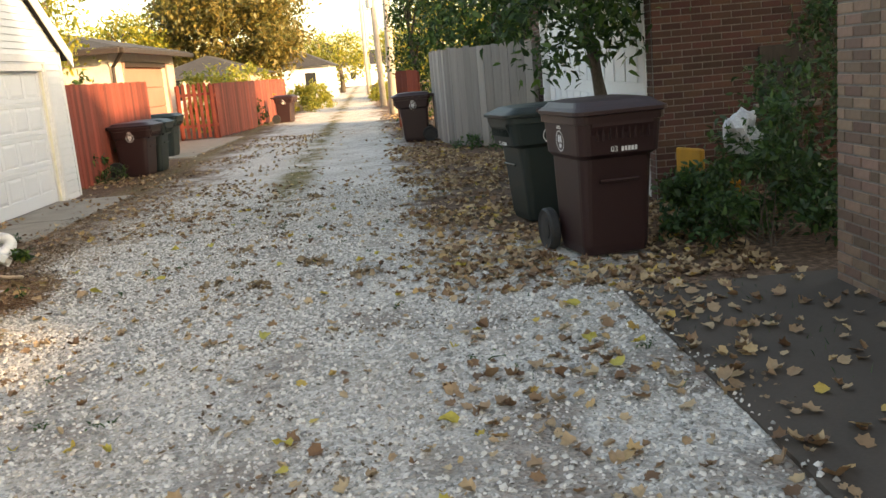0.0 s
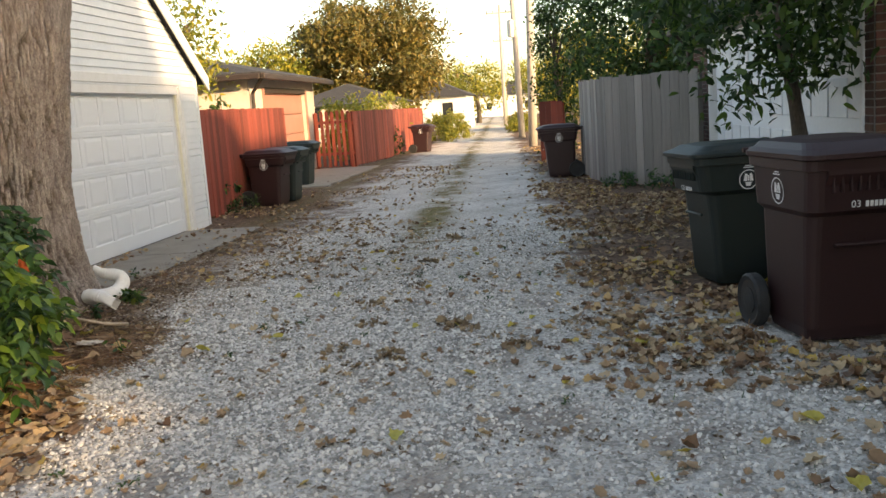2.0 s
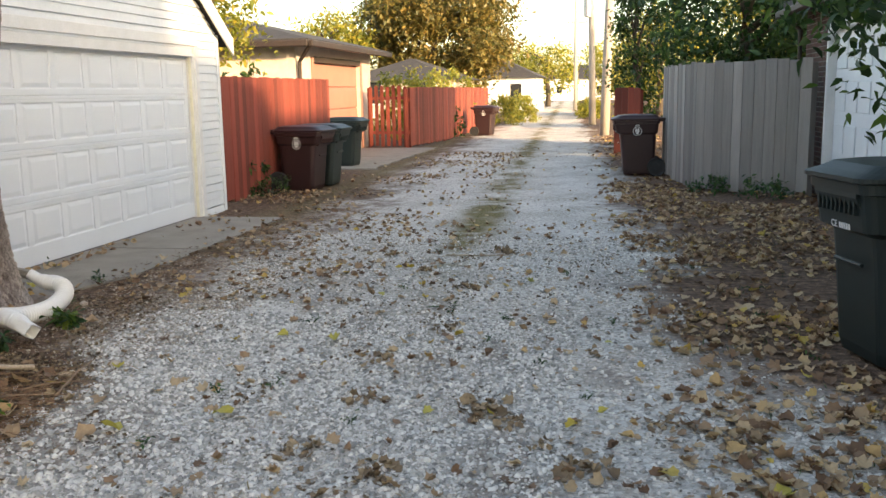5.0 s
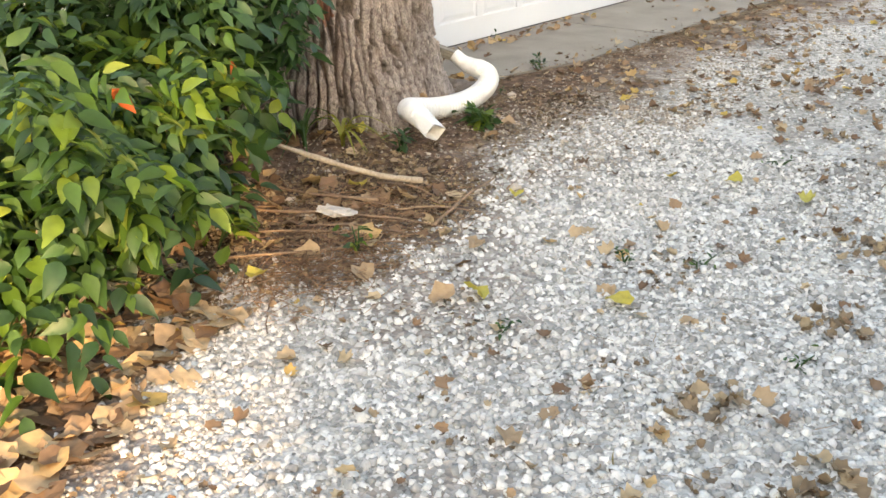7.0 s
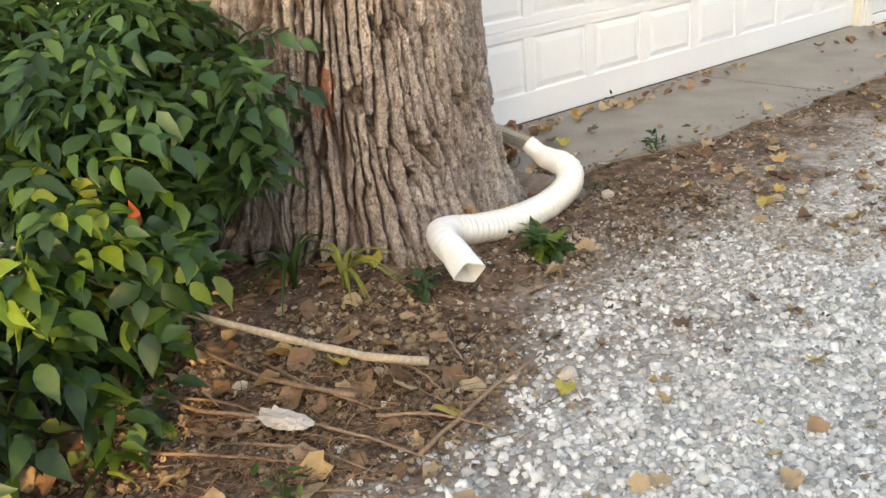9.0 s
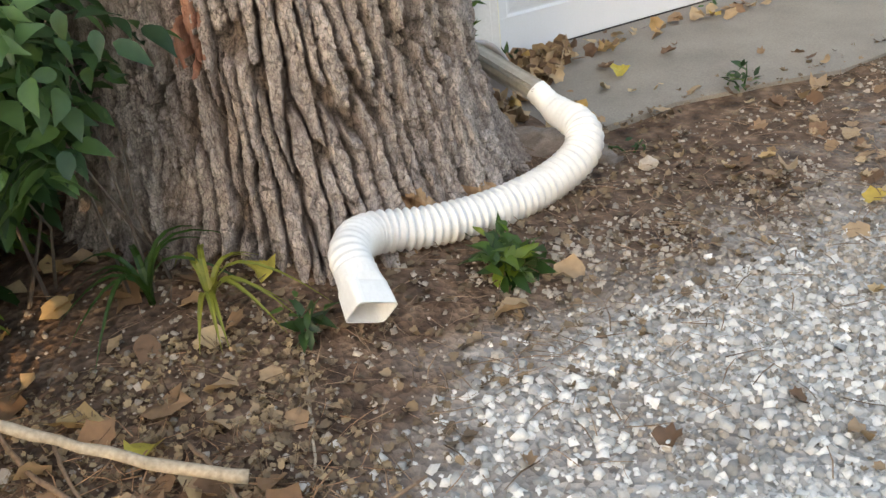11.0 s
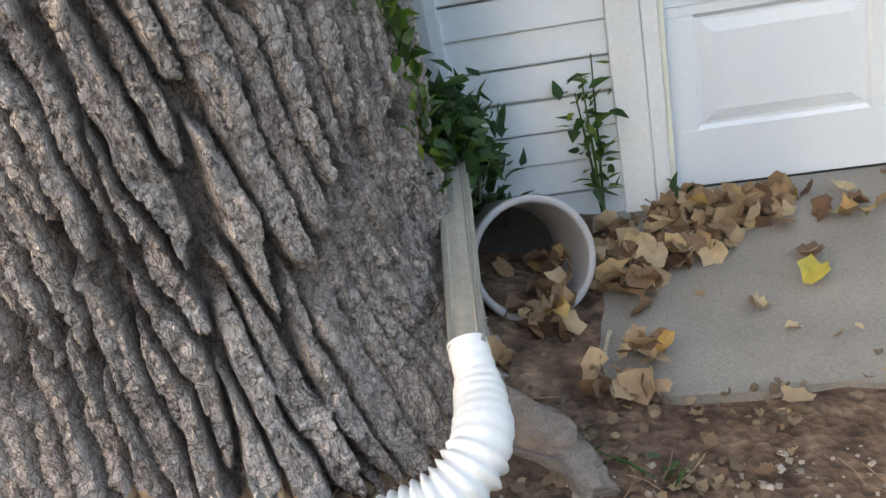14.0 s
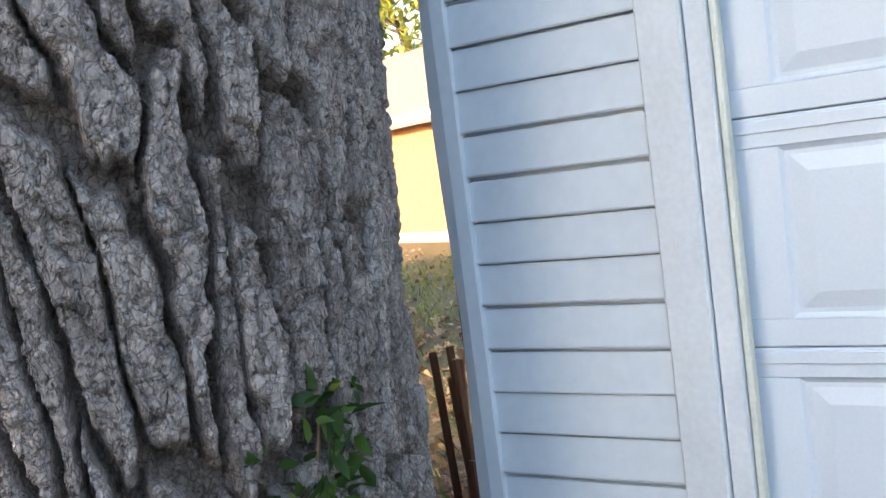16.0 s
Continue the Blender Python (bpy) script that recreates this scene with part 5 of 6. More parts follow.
def clay_pipe():
    ax = Vector((0.86, 0.32, 0.40)).normalized()
    c = Vector((-4.75, 10.05, 0.195))
    m = ax.to_track_quat("Z", "Y").to_matrix().to_4x4()
    ob = holder("clay_pipe", Matrix.Translation(c) @ m, "short grey clay drain pipe holding dry leaves", "pipe")
    ring = lambda r, z: [(r * math.cos(t), r * math.sin(t), z) for t in np.linspace(0, 2 * math.pi, 48, endpoint=False)]
    part("barrel", loop_rings(bmesh.new(), [ring(.135, -0.30), ring(.155, -0.30), ring(.157, -0.02), ring(.166, -0.008), ring(.166, 0.0), ring(.162, 0.006), ring(.150, 0.006), ring(.146, 0.0), ring(.143, -0.05), ring(.135, -0.30)], (False, False)), M_tile, ob, smooth=True)
    part("bottom_plate", loop_rings(bmesh.new(), [ring(.134, -0.298), ring(.134, -0.29)]), M_dark, ob)
    q = np.random.default_rng(12)
    P = np.stack([q.normal(-4.68, 0.045, 16), q.normal(10.07, 0.05, 16), q.uniform(0.05, 0.11, 16)], 1)
    tagged(scatter("leaf_pile", P, q.uniform(.07, .11, (16, 1)) * np.array([[0.7, 0.8, 1.6]]), turns(16, .6, q), CRUM_V, CRUM_F, L_heap, None, 0.05, q), "brown dry leaves lying in the clay pipe", "leaves", kind="stuff")


clay_pipe()


def slat_roll():
    g = holder("slat_fence_roll", None, "brown wooden slats of a garden fence roll", "fence roll")
    for i in range(11):
        y, x = 9.36 + i * 0.024, -5.86 + 0.05 * math.sin(i * 2.1)
        part("slat", boxed(-0.006, 0.006, -0.014, 0.014, 0, 0.98 + 0.05 * math.sin(i), 0.002, m=pose(x, y, 0.0, 3 * math.sin(i * 1.3), -4, 30 * i)), M_slat, g)
    for z in (0.25, 0.65):
        part("wire", tube(bmesh.new(), [(-5.86, 9.34, z), (-5.84, 9.48, z + 0.01), (-5.86, 9.62, z)], 0.002, 5), M_steel, g)


M_slat = mat("brown_wood_slats", (0.30, 0.15, 0.08), (0.16, 0.08, 0.05), 0.8, stretch=(6, 6, 0.6), per="object")
slat_roll()
M_scrap = mat("pale_dirty_plastic", (0.55, 0.50, 0.45), (0.28, 0.24, 0.20), 0.6, scale=25, amount=1.4, bump=0.4)


# ---- utility poles and wires ----
def pole(x, y, h, r, label, arm=True, lean=0.0):
    p = holder("utility_pole", pose(x, y, 0, 0, lean, 0), label, "pole", "utility poles")
    part("shaft", tube(bmesh.new(), [(0, 0, -0.2), (0, 0, h * 0.5), (0, 0, h)], [r, r * 0.85, r * 0.65], 14), M_pole, p, smooth=True)
    if arm:
        part("crossarm", boxed(-1.1, 1.1, -0.09, -0.20 + 0.2, h - 0.7, h - 0.58, 0.01), M_pole, p)
        for k in (-1.0, -0.5, 0.5, 1.0):
            part("insulator", tube(bmesh.new(), [(k, -0.05, h - 0.58), (k, -0.05, h - 0.42)], [0.05, 0.03], 8), M_glass, p)
    return p


pole(-0.16, 36.7, 9.5, 0.17, "tall weathered wooden utility pole beside the alley", lean=1.5)
pole(-0.75, 46.4, 9.5, 0.16, "weathered wooden utility pole with crossarm", lean=-1.0)
pole(-2.6, 76, 9.5, 0.16, "distant wooden utility pole with crossarm")
pole(-3.6, 108, 9.5, 0.16, "distant wooden utility pole with crossarm")
fit_ = holder("pole_transformer", pose(-1.02, 46.3, 5.2), "grey metal can hung on a utility pole", "transformer")
part("can", loop_rings(bmesh.new(), [[(r * math.cos(t), r * math.sin(t), z) for t in np.linspace(0, 2 * math.pi, 16, endpoint=False)] for r, z in ((.1, -.42), (.17, -.4), (.17, .35), (.1, .4))]), M_steel, fit_)
part("bracket", boxed(0.1, 0.3, -0.04, 0.04, -0.1, 0.1, 0.01), M_steel, fit_)


def wire(a, b, sag, label):
    a, b = Vector(a), Vector(b)
    pts = [a.lerp(b, u) - Vector((0, 0, sag * 4 * u * (1 - u))) for u in np.linspace(0, 1, 14)]
    ob = part("overhead_wire", tube(bmesh.new(), pts, 0.012, 5), M_black, None)
    tagged(ob, label, "wire", "overhead wires")


for dx, z in ((-1.0, 9.1), (0.5, 9.1), (1.0, 9.1), (0.0, 7.4)):
    wire((-0.16 + dx + 0.2, 36.7, z), (-0.75 + dx, 46.4, z), 0.15, "thin black wire between utility poles")
    wire((-0.75 + dx, 46.4, z), (-2.6 + dx, 76, z), 0.5, "thin black wire between utility poles")
    wire((-2.6 + dx, 76, z), (-3.6 + dx, 108, z), 0.5, "thin black wire between utility poles")


# ---- trees and shrubs ----
def crown_points(c, r, n, clumps, spread, seed, flat=0.15):
    q = np.random.default_rng(seed)
    d = q.normal(size=(clumps, 3))
    d /= np.linalg.norm(d, axis=1)[:, None]
    rad = q.uniform(0.35, 1.0, clumps) ** 0.5 * (0.82 + 0.36 * q.random(clumps))
    cc = np.asarray(c) + d * rad[:, None] * np.asarray(r)
    k = q.integers(0, clumps, n)
    return cc[k] + q.normal(0, spread, (n, 3)) * np.array([1, 1, 0.75])


def tree(name, x, y, crown_z, r, n, size, material, label, seed, trunk=0.2, clumps=70, spread=0.5):
    q = random.Random(seed)
    t = holder(name, None, label, "tree")
    top = crown_z + 0.3 * r[2]
    pts = [(x + 0.1 * math.sin(i), y + 0.1 * math.cos(i * 1.3), -0.1 + top * i / 6) for i in range(7)]
    part("trunk", tube(bmesh.new(), pts, [trunk * (1.25 - 0.14 * i) for i in range(7)], 10), M_trunk_far, t, smooth=True)
    for k in range(6):
        az, z0 = q.uniform(0, 6.28), crown_z - 0.4 * r[2] + k * 0.12 * r[2]
        z0 = max(0.6, z0)
        p = [Vector((x, y, z0)), Vector((x + 0.35 * r[0] * math.cos(az), y + 0.35 * r[1] * math.sin(az), z0 + 0.25 * r[2])), Vector((x + 0.8 * r[0] * math.cos(az + .2), y + 0.8 * r[1] * math.sin(az + .2), z0 + 0.45 * r[2]))]
        part("limb", tube(bmesh.new(), p, [trunk * .45, trunk * .3, trunk * .1], 7), M_trunk_far, t)
    P = crown_points((x, y, crown_z), r, n, clumps, spread, seed)
    P = P[P[:, 2] > 0.05]
    leaves("crown", P, size, material, t)
    return t


tree("round_tree", -11.0, 62, 5.2, (5.4, 5.0, 3.7), 26000, 0.34, L_olive, "large round olive-brown autumn tree behind the fences", 11, 0.35, 160, 0.55)
tree("yard_tree", -33.0, -8.0, 6.5, (5.0, 5.0, 4.0), 5000, 0.45, L_yel, "yellow-green tree behind the sunlit house", 26, 0.3, 70, 0.7)
tree("yellow_tree", -6.8, 19.3, 3.2, (0.45, 0.6, 1.0), 1900, 0.13, L_yel, "yellow-green tree behind the white garage", 12, 0.12, 40, 0.35)
tree("yellow_maple", -16.5, 58, 4.8, (2.2, 2.0, 1.8), 2500, 0.30, L_yel, "yellow tree behind the cream garage", 13, 0.2, 40, 0.4)
tree("arborvitae", 0.75, 30.5, 2.9, (0.62, 0.62, 3.2), 6500, 0.13, L_mid, "tall narrow sunlit evergreen beside the alley", 14, 0.1, 120, 0.16)
tree("dark_tree", 3.2, 27.0, 3.6, (2.3, 2.4, 2.6), 12000, 0.20, L_dark, "dense dark green tree behind the grey fence", 15, 0.2, 120, 0.4)
tree("dark_tree", 5.6, 24.0, 4.2, (2.6, 2.6, 2.8), 11000, 0.22, L_dark, "dense dark green tree behind the brick garage", 16, 0.22, 110, 0.45)
tree("bright_tree", 6.3, 40.0, 4.4, (2.4, 2.4, 2.8), 5000, 0.24, L_yel, "sunlit yellow-green tree behind the dark trees", 17, 0.2, 60, 0.5)
tree("alley_tree", -6.0, 95, 3.8, (3.0, 3.0, 2.6), 3500, 0.35, L_yel, "pale sunlit tree far down the alley", 18, 0.25, 50, 0.5)
tree("alley_tree", 3.0, 62, 3.6, (2.6, 3.0, 3.0), 4000, 0.32, L_yel, "pale sunlit tree beside the far poles", 19, 0.25, 60, 0.5)
tree("alley_tree", 0.6, 85, 3.4, (2.4, 2.4, 2.6), 3000, 0.34, L_yel, "pale sunlit tree far down the alley", 20, 0.25, 50, 0.5)
tree("alley_tree", -14.0, 110, 4.5, (5.0, 4.0, 3.6), 4000, 0.45, L_yel, "pale sunlit tree far behind the fences", 21, 0.3, 60, 0.6)
tree("alley_tree", 8.0, 120, 5.0, (6.0, 4.0, 4.2), 5000, 0.5, L_yel, "pale sunlit tree far behind the poles", 22, 0.3, 70, 0.7)
# this tree is added out of view to break up the sun on bush and gravel
tree("dapple_tree", 8.2, -2.4, 4.9, (2.6, 3.4, 2.3), 1900, 0.30, L_mid, "added unseen loose-crowned tree that dapples the sun", 27, 0.16, 60, 0.5)
tree("door_tree", 2.6, 11.2, 3.0, (1.35, 1.9, 1.5), 8200, 0.13, L_mid, "slender young tree with drooping branches before the white door", 23, 0.085, 75, 0.2)


def sprays(name, base, out, size, material, parent, q, per=7, clear=None, near=True):
    """Leaves set in pairs along drooping shoots that grow outwards."""
    n = len(base)
    az = np.arctan2(out[:, 1], out[:, 0]) + q.normal(0, 0.7, n)
    d = np.stack([np.cos(az), np.sin(az), q.uniform(-0.45, 0.35, n)], 1)
    d /= np.linalg.norm(d, axis=1)[:, None]
    side = np.cross(d, [0, 0, 1.0])
    side /= np.linalg.norm(side, axis=1)[:, None]
    roll = q.normal(0, 0.45, n)[:, None]
    up = np.cross(side, d)
    side, up = side * np.cos(roll) + up * np.sin(roll), up * np.cos(roll) - side * np.sin(roll)
    L = size * per * q.uniform(0.32, 0.46, n)[:, None]
    P, R = [], []
    for k in range(per):
        u = (k + 0.6) / per
        sgn = 0.0 if k == per - 1 else (1.0 if k % 2 else -1.0)
        y = d * (0.5 if sgn else 1.0) + 0.85 * sgn * side + np.array([0, 0, -0.22 - 0.3 * u]) + q.normal(0, 0.14, (n, 3))
        y /= np.linalg.norm(y, axis=1)[:, None]
        z = up + q.normal(0, 0.25, (n, 3))
        z -= (z * y).sum(1)[:, None] * y
        z /= np.linalg.norm(z, axis=1)[:, None]
        P.append(base + d * L * u - np.array([0, 0, 0.4]) * L * u * u)
        R.append(np.stack([np.cross(y, z), y, z], 2))
    P, R = np.vstack(P), np.vstack(R)
    ok = P[:, 2] > 0.03
    if clear:
        ok &= ~clear(*P.T)
    P, R = P[ok], R[ok]
    return tagged(scatter(name, P, size * q.uniform(0.65, 1.2, (len(P), 1)) * np.ones((1, 3)), R, *((BLAD_V, BLAD_F) if near else (LEAF_V, LEAF_F)), material, parent, 0.012, q, smooth=near), kind="stuff")


def shrub(name, pts, rad, n, size, material, label, seed, stems=9, extra=None, clear=None, shoots=False, near=True):
    """A shrub over several plan points: stems and clumps of leaves over a domed body."""
    q = np.random.default_rng(seed)
    s = holder(name, None, label, "shrub")
    P = []
    for (x, y, h), r in zip(pts, rad):
        c = q.normal(size=(max(20, n // 75 // len(pts)), 3))
        c /= np.linalg.norm(c, axis=1)[:, None]
        c[:, 2] = np.abs(c[:, 2]) * 1.0 - 0.1
        cc = np.array([x, y, h * 0.12]) + c * np.array([r, r, h * 0.86]) * q.uniform(0.6, 1.05, (len(c), 1))
        if clear:
            ok = cc[~clear(*cc.T)]
            cc = ok if len(ok) > 3 else cc
        k = q.integers(0, len(cc), n // len(pts))
        P.append(cc[k] + q.normal(0, 0.075 * r / 0.6, (len(k), 3)))
        bm = bmesh.new()
        for i in range(stems):
            e = cc[q.integers(0, len(cc))]
            tube(bm, [(x + q.normal(0, .1), y + q.normal(0, .1), -0.03), tuple((np.array([x, y, 0]) * 0.45 + e * 0.55) + q.normal(0, .04, 3)), tuple(e)], [0.007, 0.004, 0.002], 5)
        tagged(part("stem_tangle", bm, M_trunk_far, s), kind="stuff")
    P = np.vstack(P)
    P = P[P[:, 2] > 0.03]
    if clear:
        P = P[~clear(*P.T)]
    mid = np.array([p[:2] for p in pts]).mean(0)
    if shoots:
        sprays("foliage", P[::7], (P - [*mid, 0])[::7], size, material, s, q, 7, clear, near)
    else:
        leaves("foliage", P, size, material, s)
    if extra:
        for m2, k in extra:
            if shoots and k > 100:
                B = P[q.integers(0, len(P), k // 7)]
                sprays("foliage", B, B - [*mid, 0], size, m2, s, q, 7, clear, near)
                continue
            leaves("foliage", P[q.integers(0, len(P), k)] + q.normal(0, 0.05, (k, 3)), size, m2, s)
    return s


bed_edge = lambda x: np.interp(x, [-4.8, -3.6, -3.1, -2.75], [8.2, 7.68, 7.08, 6.4])
bush_over = lambda x, y, z: y > bed_edge(x) + 0.10 + 0.6 * np.maximum(z - 0.1, 0)
vine_over = lambda x, y, z: (x > -4.9) & (y > bed_edge(x) + 1.3 * np.maximum(z - 0.2, 0))
shrub("honeysuckle_bush", [(-3.45, 6.75, 1.0), (-3.95, 7.40, 1.12), (-4.6, 7.5, 1.2)], [0.62, 0.64, 0.66], 3600, 0.105, L_bright, "leafy bright green bush overhanging the fallen leaves", 31, 14, [(L_mid, 2400), (L_dark, 900), (L_red, 22)], bush_over, True)
# taller growth takes the dark leaf colour to stand in for shade
shrub("honeysuckle_bush", [(-4.3, 6.4, 1.6), (-5.2, 7.1, 2.5), (-5.7, 8.1, 2.7)], [0.8, 0.95, 0.9], 9000, 0.10, L_dark, "tall dense dark green bush beside the old tree, darkened in place of shade", 32, 12, [(L_mid, 1200)], bush_over, True, False)
shrub("dark_vine_bush", [(-4.40, 7.90, 1.6), (-4.62, 8.10, 1.7), (-4.98, 8.1, 2.4), (-5.3, 7.9, 2.6), (-5.6, 8.5, 2.6)], [0.34, 0.34, 0.46, 0.55, 0.5], 9000, 0.105, L_dark, "dark green vine leaves against the old trunk", 33, 3, None, vine_over, True, False)
shrub("dark_vine_bush", [(-4.10, 8.54, 0.95), (-4.16, 8.42, 1.15), (-4.3, 8.3, 1.3)], [0.17, 0.24, 0.26], 1150, 0.10, L_dark, "loose dark green vine shoots before the old trunk", 44, 3, None, vine_over, True)
shrub("wall_bush", [(3.15, 7.3, 1.4), (3.9, 8.0, 2.5), (2.85, 8.0, 0.75), (4.5, 8.9, 2.6)], [0.55, 0.7, 0.45, 0.75], 9500, 0.075, L_dark, "dark green shrub before the brick wall", 34, 10, [(L_mid, 700)])
shrub("hanging_vine", [(-6.05, 18.7, 2.55), (-6.0, 19.4, 2.35), (-6.0, 17.8, 2.6)], [0.5, 0.45, 0.5], 1700, 0.12, L_mid, "green bush rising over the red fence", 35, 6)
shrub("fence_bush", [(-6.6, 33.5, 2.75), (-6.7, 36.5, 2.85), (-6.7, 40, 2.9), (-6.7, 44, 2.9)], [1.0, 1.1, 1.2, 1.2], 8500, 0.15, L_yel, "yellow-green hedge behind the long red fence", 36, 6)
shrub("far_bush", [(-4.9, 47.5, 1.7), (-4.6, 50, 1.6), (-4.7, 53, 1.5)], [0.9, 0.9, 1.0], 4500, 0.16, L_yel, "sunlit clipped bushes beside the alley", 37, 6)
shrub("far_hedge", [(-0.9, 56, 1.1), (-1.0, 59, 1.1), (-1.2, 62, 1.1), (-1.4, 66, 1.1)], [0.9, 0.9, 0.9, 0.9], 5000, 0.16, L_yel, "sunlit hedge below the utility poles", 38, 6)
shrub("fence_vine", [(-5.15, 35.5, 1.3)], [0.25], 260, 0.1, L_mid, "green vine on the long red fence", 39, 3)
shrub("cart_weed", [(-5.3, 18.0, 0.35), (-5.35, 17.6, 0.3)], [0.3, 0.25], 420, 0.06, L_mid, "weeds below the reddish brown cart", 40, 4)
shrub("corner_vine", [(-5.10, 9.74, 0.80), (-4.98, 9.78, 0.72), (-4.86, 9.84, 0.62), (-5.12, 9.84, 0.66)], [0.17, 0.16, 0.12, 0.12], 3000, 0.068, L_mid, "dark green vine climbing the garage corner", 41, 6, [(L_dark, 900)], lambda x, y, z: (np.hypot(x + 4.87, y - 10.02) < 0.26) & (z < 0.45))
shrub("grey_fence_weed", [(2.2, 17.6, 0.45), (1.5, 18.3, 0.3)], [0.4, 0.3], 500, 0.08, L_dark, "dark weeds at the foot of the grey fence", 42, 4)


def weed(x, y, h, n, size, material, label, seed, spread=0.06):
    """A small upright weed: a stem with leaves in tiers."""
    q = np.random.default_rng(seed)
    z0 = float(mound(np.array(x), np.array(y)))
    w = holder("weed", pose(x, y, z0), label, "weed", "weeds")
    bm = bmesh.new()
    P = []
    for k in range(max(2, n // 22)):
        tip = Vector((q.normal(0, spread), q.normal(0, spread), h * q.uniform(0.7, 1.0)))
        tube(bm, [(0, 0, -0.02), tuple(tip * 0.5 + Vector((0.01, 0, 0.01))), tuple(tip)], [0.005, 0.004, 0.002], 5)
        for i in range(n // max(2, n // 22)):
            P.append(tuple(tip * q.uniform(0.25, 1.0) + Vector(q.normal(0, 0.018, 3))))
    tagged(part("stem", bm, L_mid, w), kind="stuff")
    P = np.array(P)
    P[:, 2] = np.maximum(P[:, 2], 0.015)
    leaves("leaf_tuft", P, size, material, w, 0.5)
    return w


weed(-3.60, 9.45, 0.11, 90, 0.085, L_bright, "low nettle-like green weed below the hose", 51, 0.10)
weed(-3.66, 8.80, 0.13, 32, 0.06, L_mid, "small green weed beside the hose outlet", 52, 0.06)
weed(-5.23, 10.235, 0.54, 72, 0.06, L_bright, "thin upright green weed against the siding", 53, 0.05)
weed(-5.22, 10.47, 0.13, 26, 0.055, L_mid, "small green weed at the door corner", 54, 0.05)
weed(-4.35, 11.05, 0.12, 26, 0.05, L_mid, "small green weed at the slab edge", 55, 0.05)
weed(-2.98, 7.80, 0.13, 14, 0.06, L_bright, "tiny bright green sapling in the straw", 56, 0.03)
weed(-4.15, 10.30, 0.05, 12, 0.03, L_mid, "tiny green weed at the slab corner", 57, 0.07)
weed(-5.28, 11.75, 0.06, 14, 0.04, L_dark, "tiny green weed below the garage door", 58, 0.03)
for k in range(26):
    x, y = rng.uniform(-2.4, 1.6), rng.uniform(4.5, 13)
    weed(x, y, 0.03, 16, 0.025, L_mid, "tiny creeping weed in the gravel", 100 + k, 0.05)


def grass_clump(x, y, n, length, label, seed, material):
    q = random.Random(seed)
    z0 = float(mound(np.array(x), np.array(y)))
    g = holder("grass_clump", pose(x, y, z0), label, "grass")
    for i in range(n):
        az = q.uniform(0, 6.28)
        l = length * q.uniform(0.6, 1.1)
        bm = bmesh.new()
        rows = []
        for k in range(9):
            u = k / 8
            rr = l * (0.15 * u + 0.55 * u * u)
            z = l * (1.25 * u - 1.25 * u * u) + 0.005
            w = 0.010 * (1 - u ** 3)
            c = Vector((rr * math.cos(az), rr * math.sin(az), z))
            sd = Vector((-math.sin(az), math.cos(az), 0)) * w
            rows.append((bm.verts.new(c - sd), bm.verts.new(c + Vector((0, 0, -w * 0.5))), bm.verts.new(c + sd)))
        for a, b in zip(rows, rows[1:]):
            bm.faces.new((a[0], a[1], b[1], b[0])), bm.faces.new((a[1], a[2], b[2], b[1]))
        part("blade", bm, material, g)


grass_clump(-4.08, 8.50, 15, 0.52, "arching yellow-green grass blades at the trunk foot", 61, L_bright)
grass_clump(-3.93, 8.64, 11, 0.46, "arching yellowing grass blades at the trunk foot", 62, L_yel)


# ---- branches, straw, stones and litter ----
def branch(pts, r, label, seed, material=None):
    q = random.Random(seed)
    P = smooth_path(pts, 6)
    n = len(P)
    b = part("branch", tube(bmesh.new(), [p + Vector((q.uniform(-.003, .003), q.uniform(-.003, .003), 0)) for p in P], [r * (1.0 - 0.55 * i / n) * q.uniform(0.9, 1.1) for i in range(n)], 9), material or M_stick, None, smooth=True)
    tagged(b, label, "branch", "fallen branches")


branch([(-3.245, 8.51, 0.075), (-3.36, 8.33, 0.13), (-3.50, 8.09, 0.25), (-3.645, 7.82, 0.405), (-3.76, 7.56, 0.60), (-3.83, 7.40, 0.72)], 0.016, "long pale fallen branch lying over the soil", 1)
branch([(-3.28, 8.24, 0.05), (-3.6, 8.08, 0.06), (-3.9, 8.02, 0.07)], 0.009, "thin fallen twig on the soil", 2, M_twig)
branch([(-3.35, 8.02, 0.04), (-3.6, 7.83, 0.05), (-3.85, 7.8, 0.05)], 0.008, "thin fallen twig on the soil", 3, M_twig)
branch([(-3.62, 8.78, 0.05), (-3.42, 8.72, 0.03), (-3.25, 8.66, 0.02)], 0.006, "thin pale twig below the hose outlet", 4)
branch([(-3.70, 9.40, 0.04), (-3.60, 9.42, 0.03), (-3.5, 9.50, 0.025)], 0.006, "thin pale twig beside the weed", 5)
branch([(-4.62, 10.22, 0.04), (-4.5, 10.2, 0.03), (-4.38, 10.22, 0.025)], 0.007, "thin dark twig on the slab edge", 6)
branch([(-1.55, 12.6, 0.025), (-1.2, 12.62, 0.02), (-0.9, 12.66, 0.02)], 0.008, "thin stick lying on the gravel", 7)
branch([(-2.9, 8.2, 0.03), (-3.0, 8.55, 0.04), (-3.06, 8.85, 0.035)], 0.008, "thin fallen twig beside the gravel", 8, M_twig)
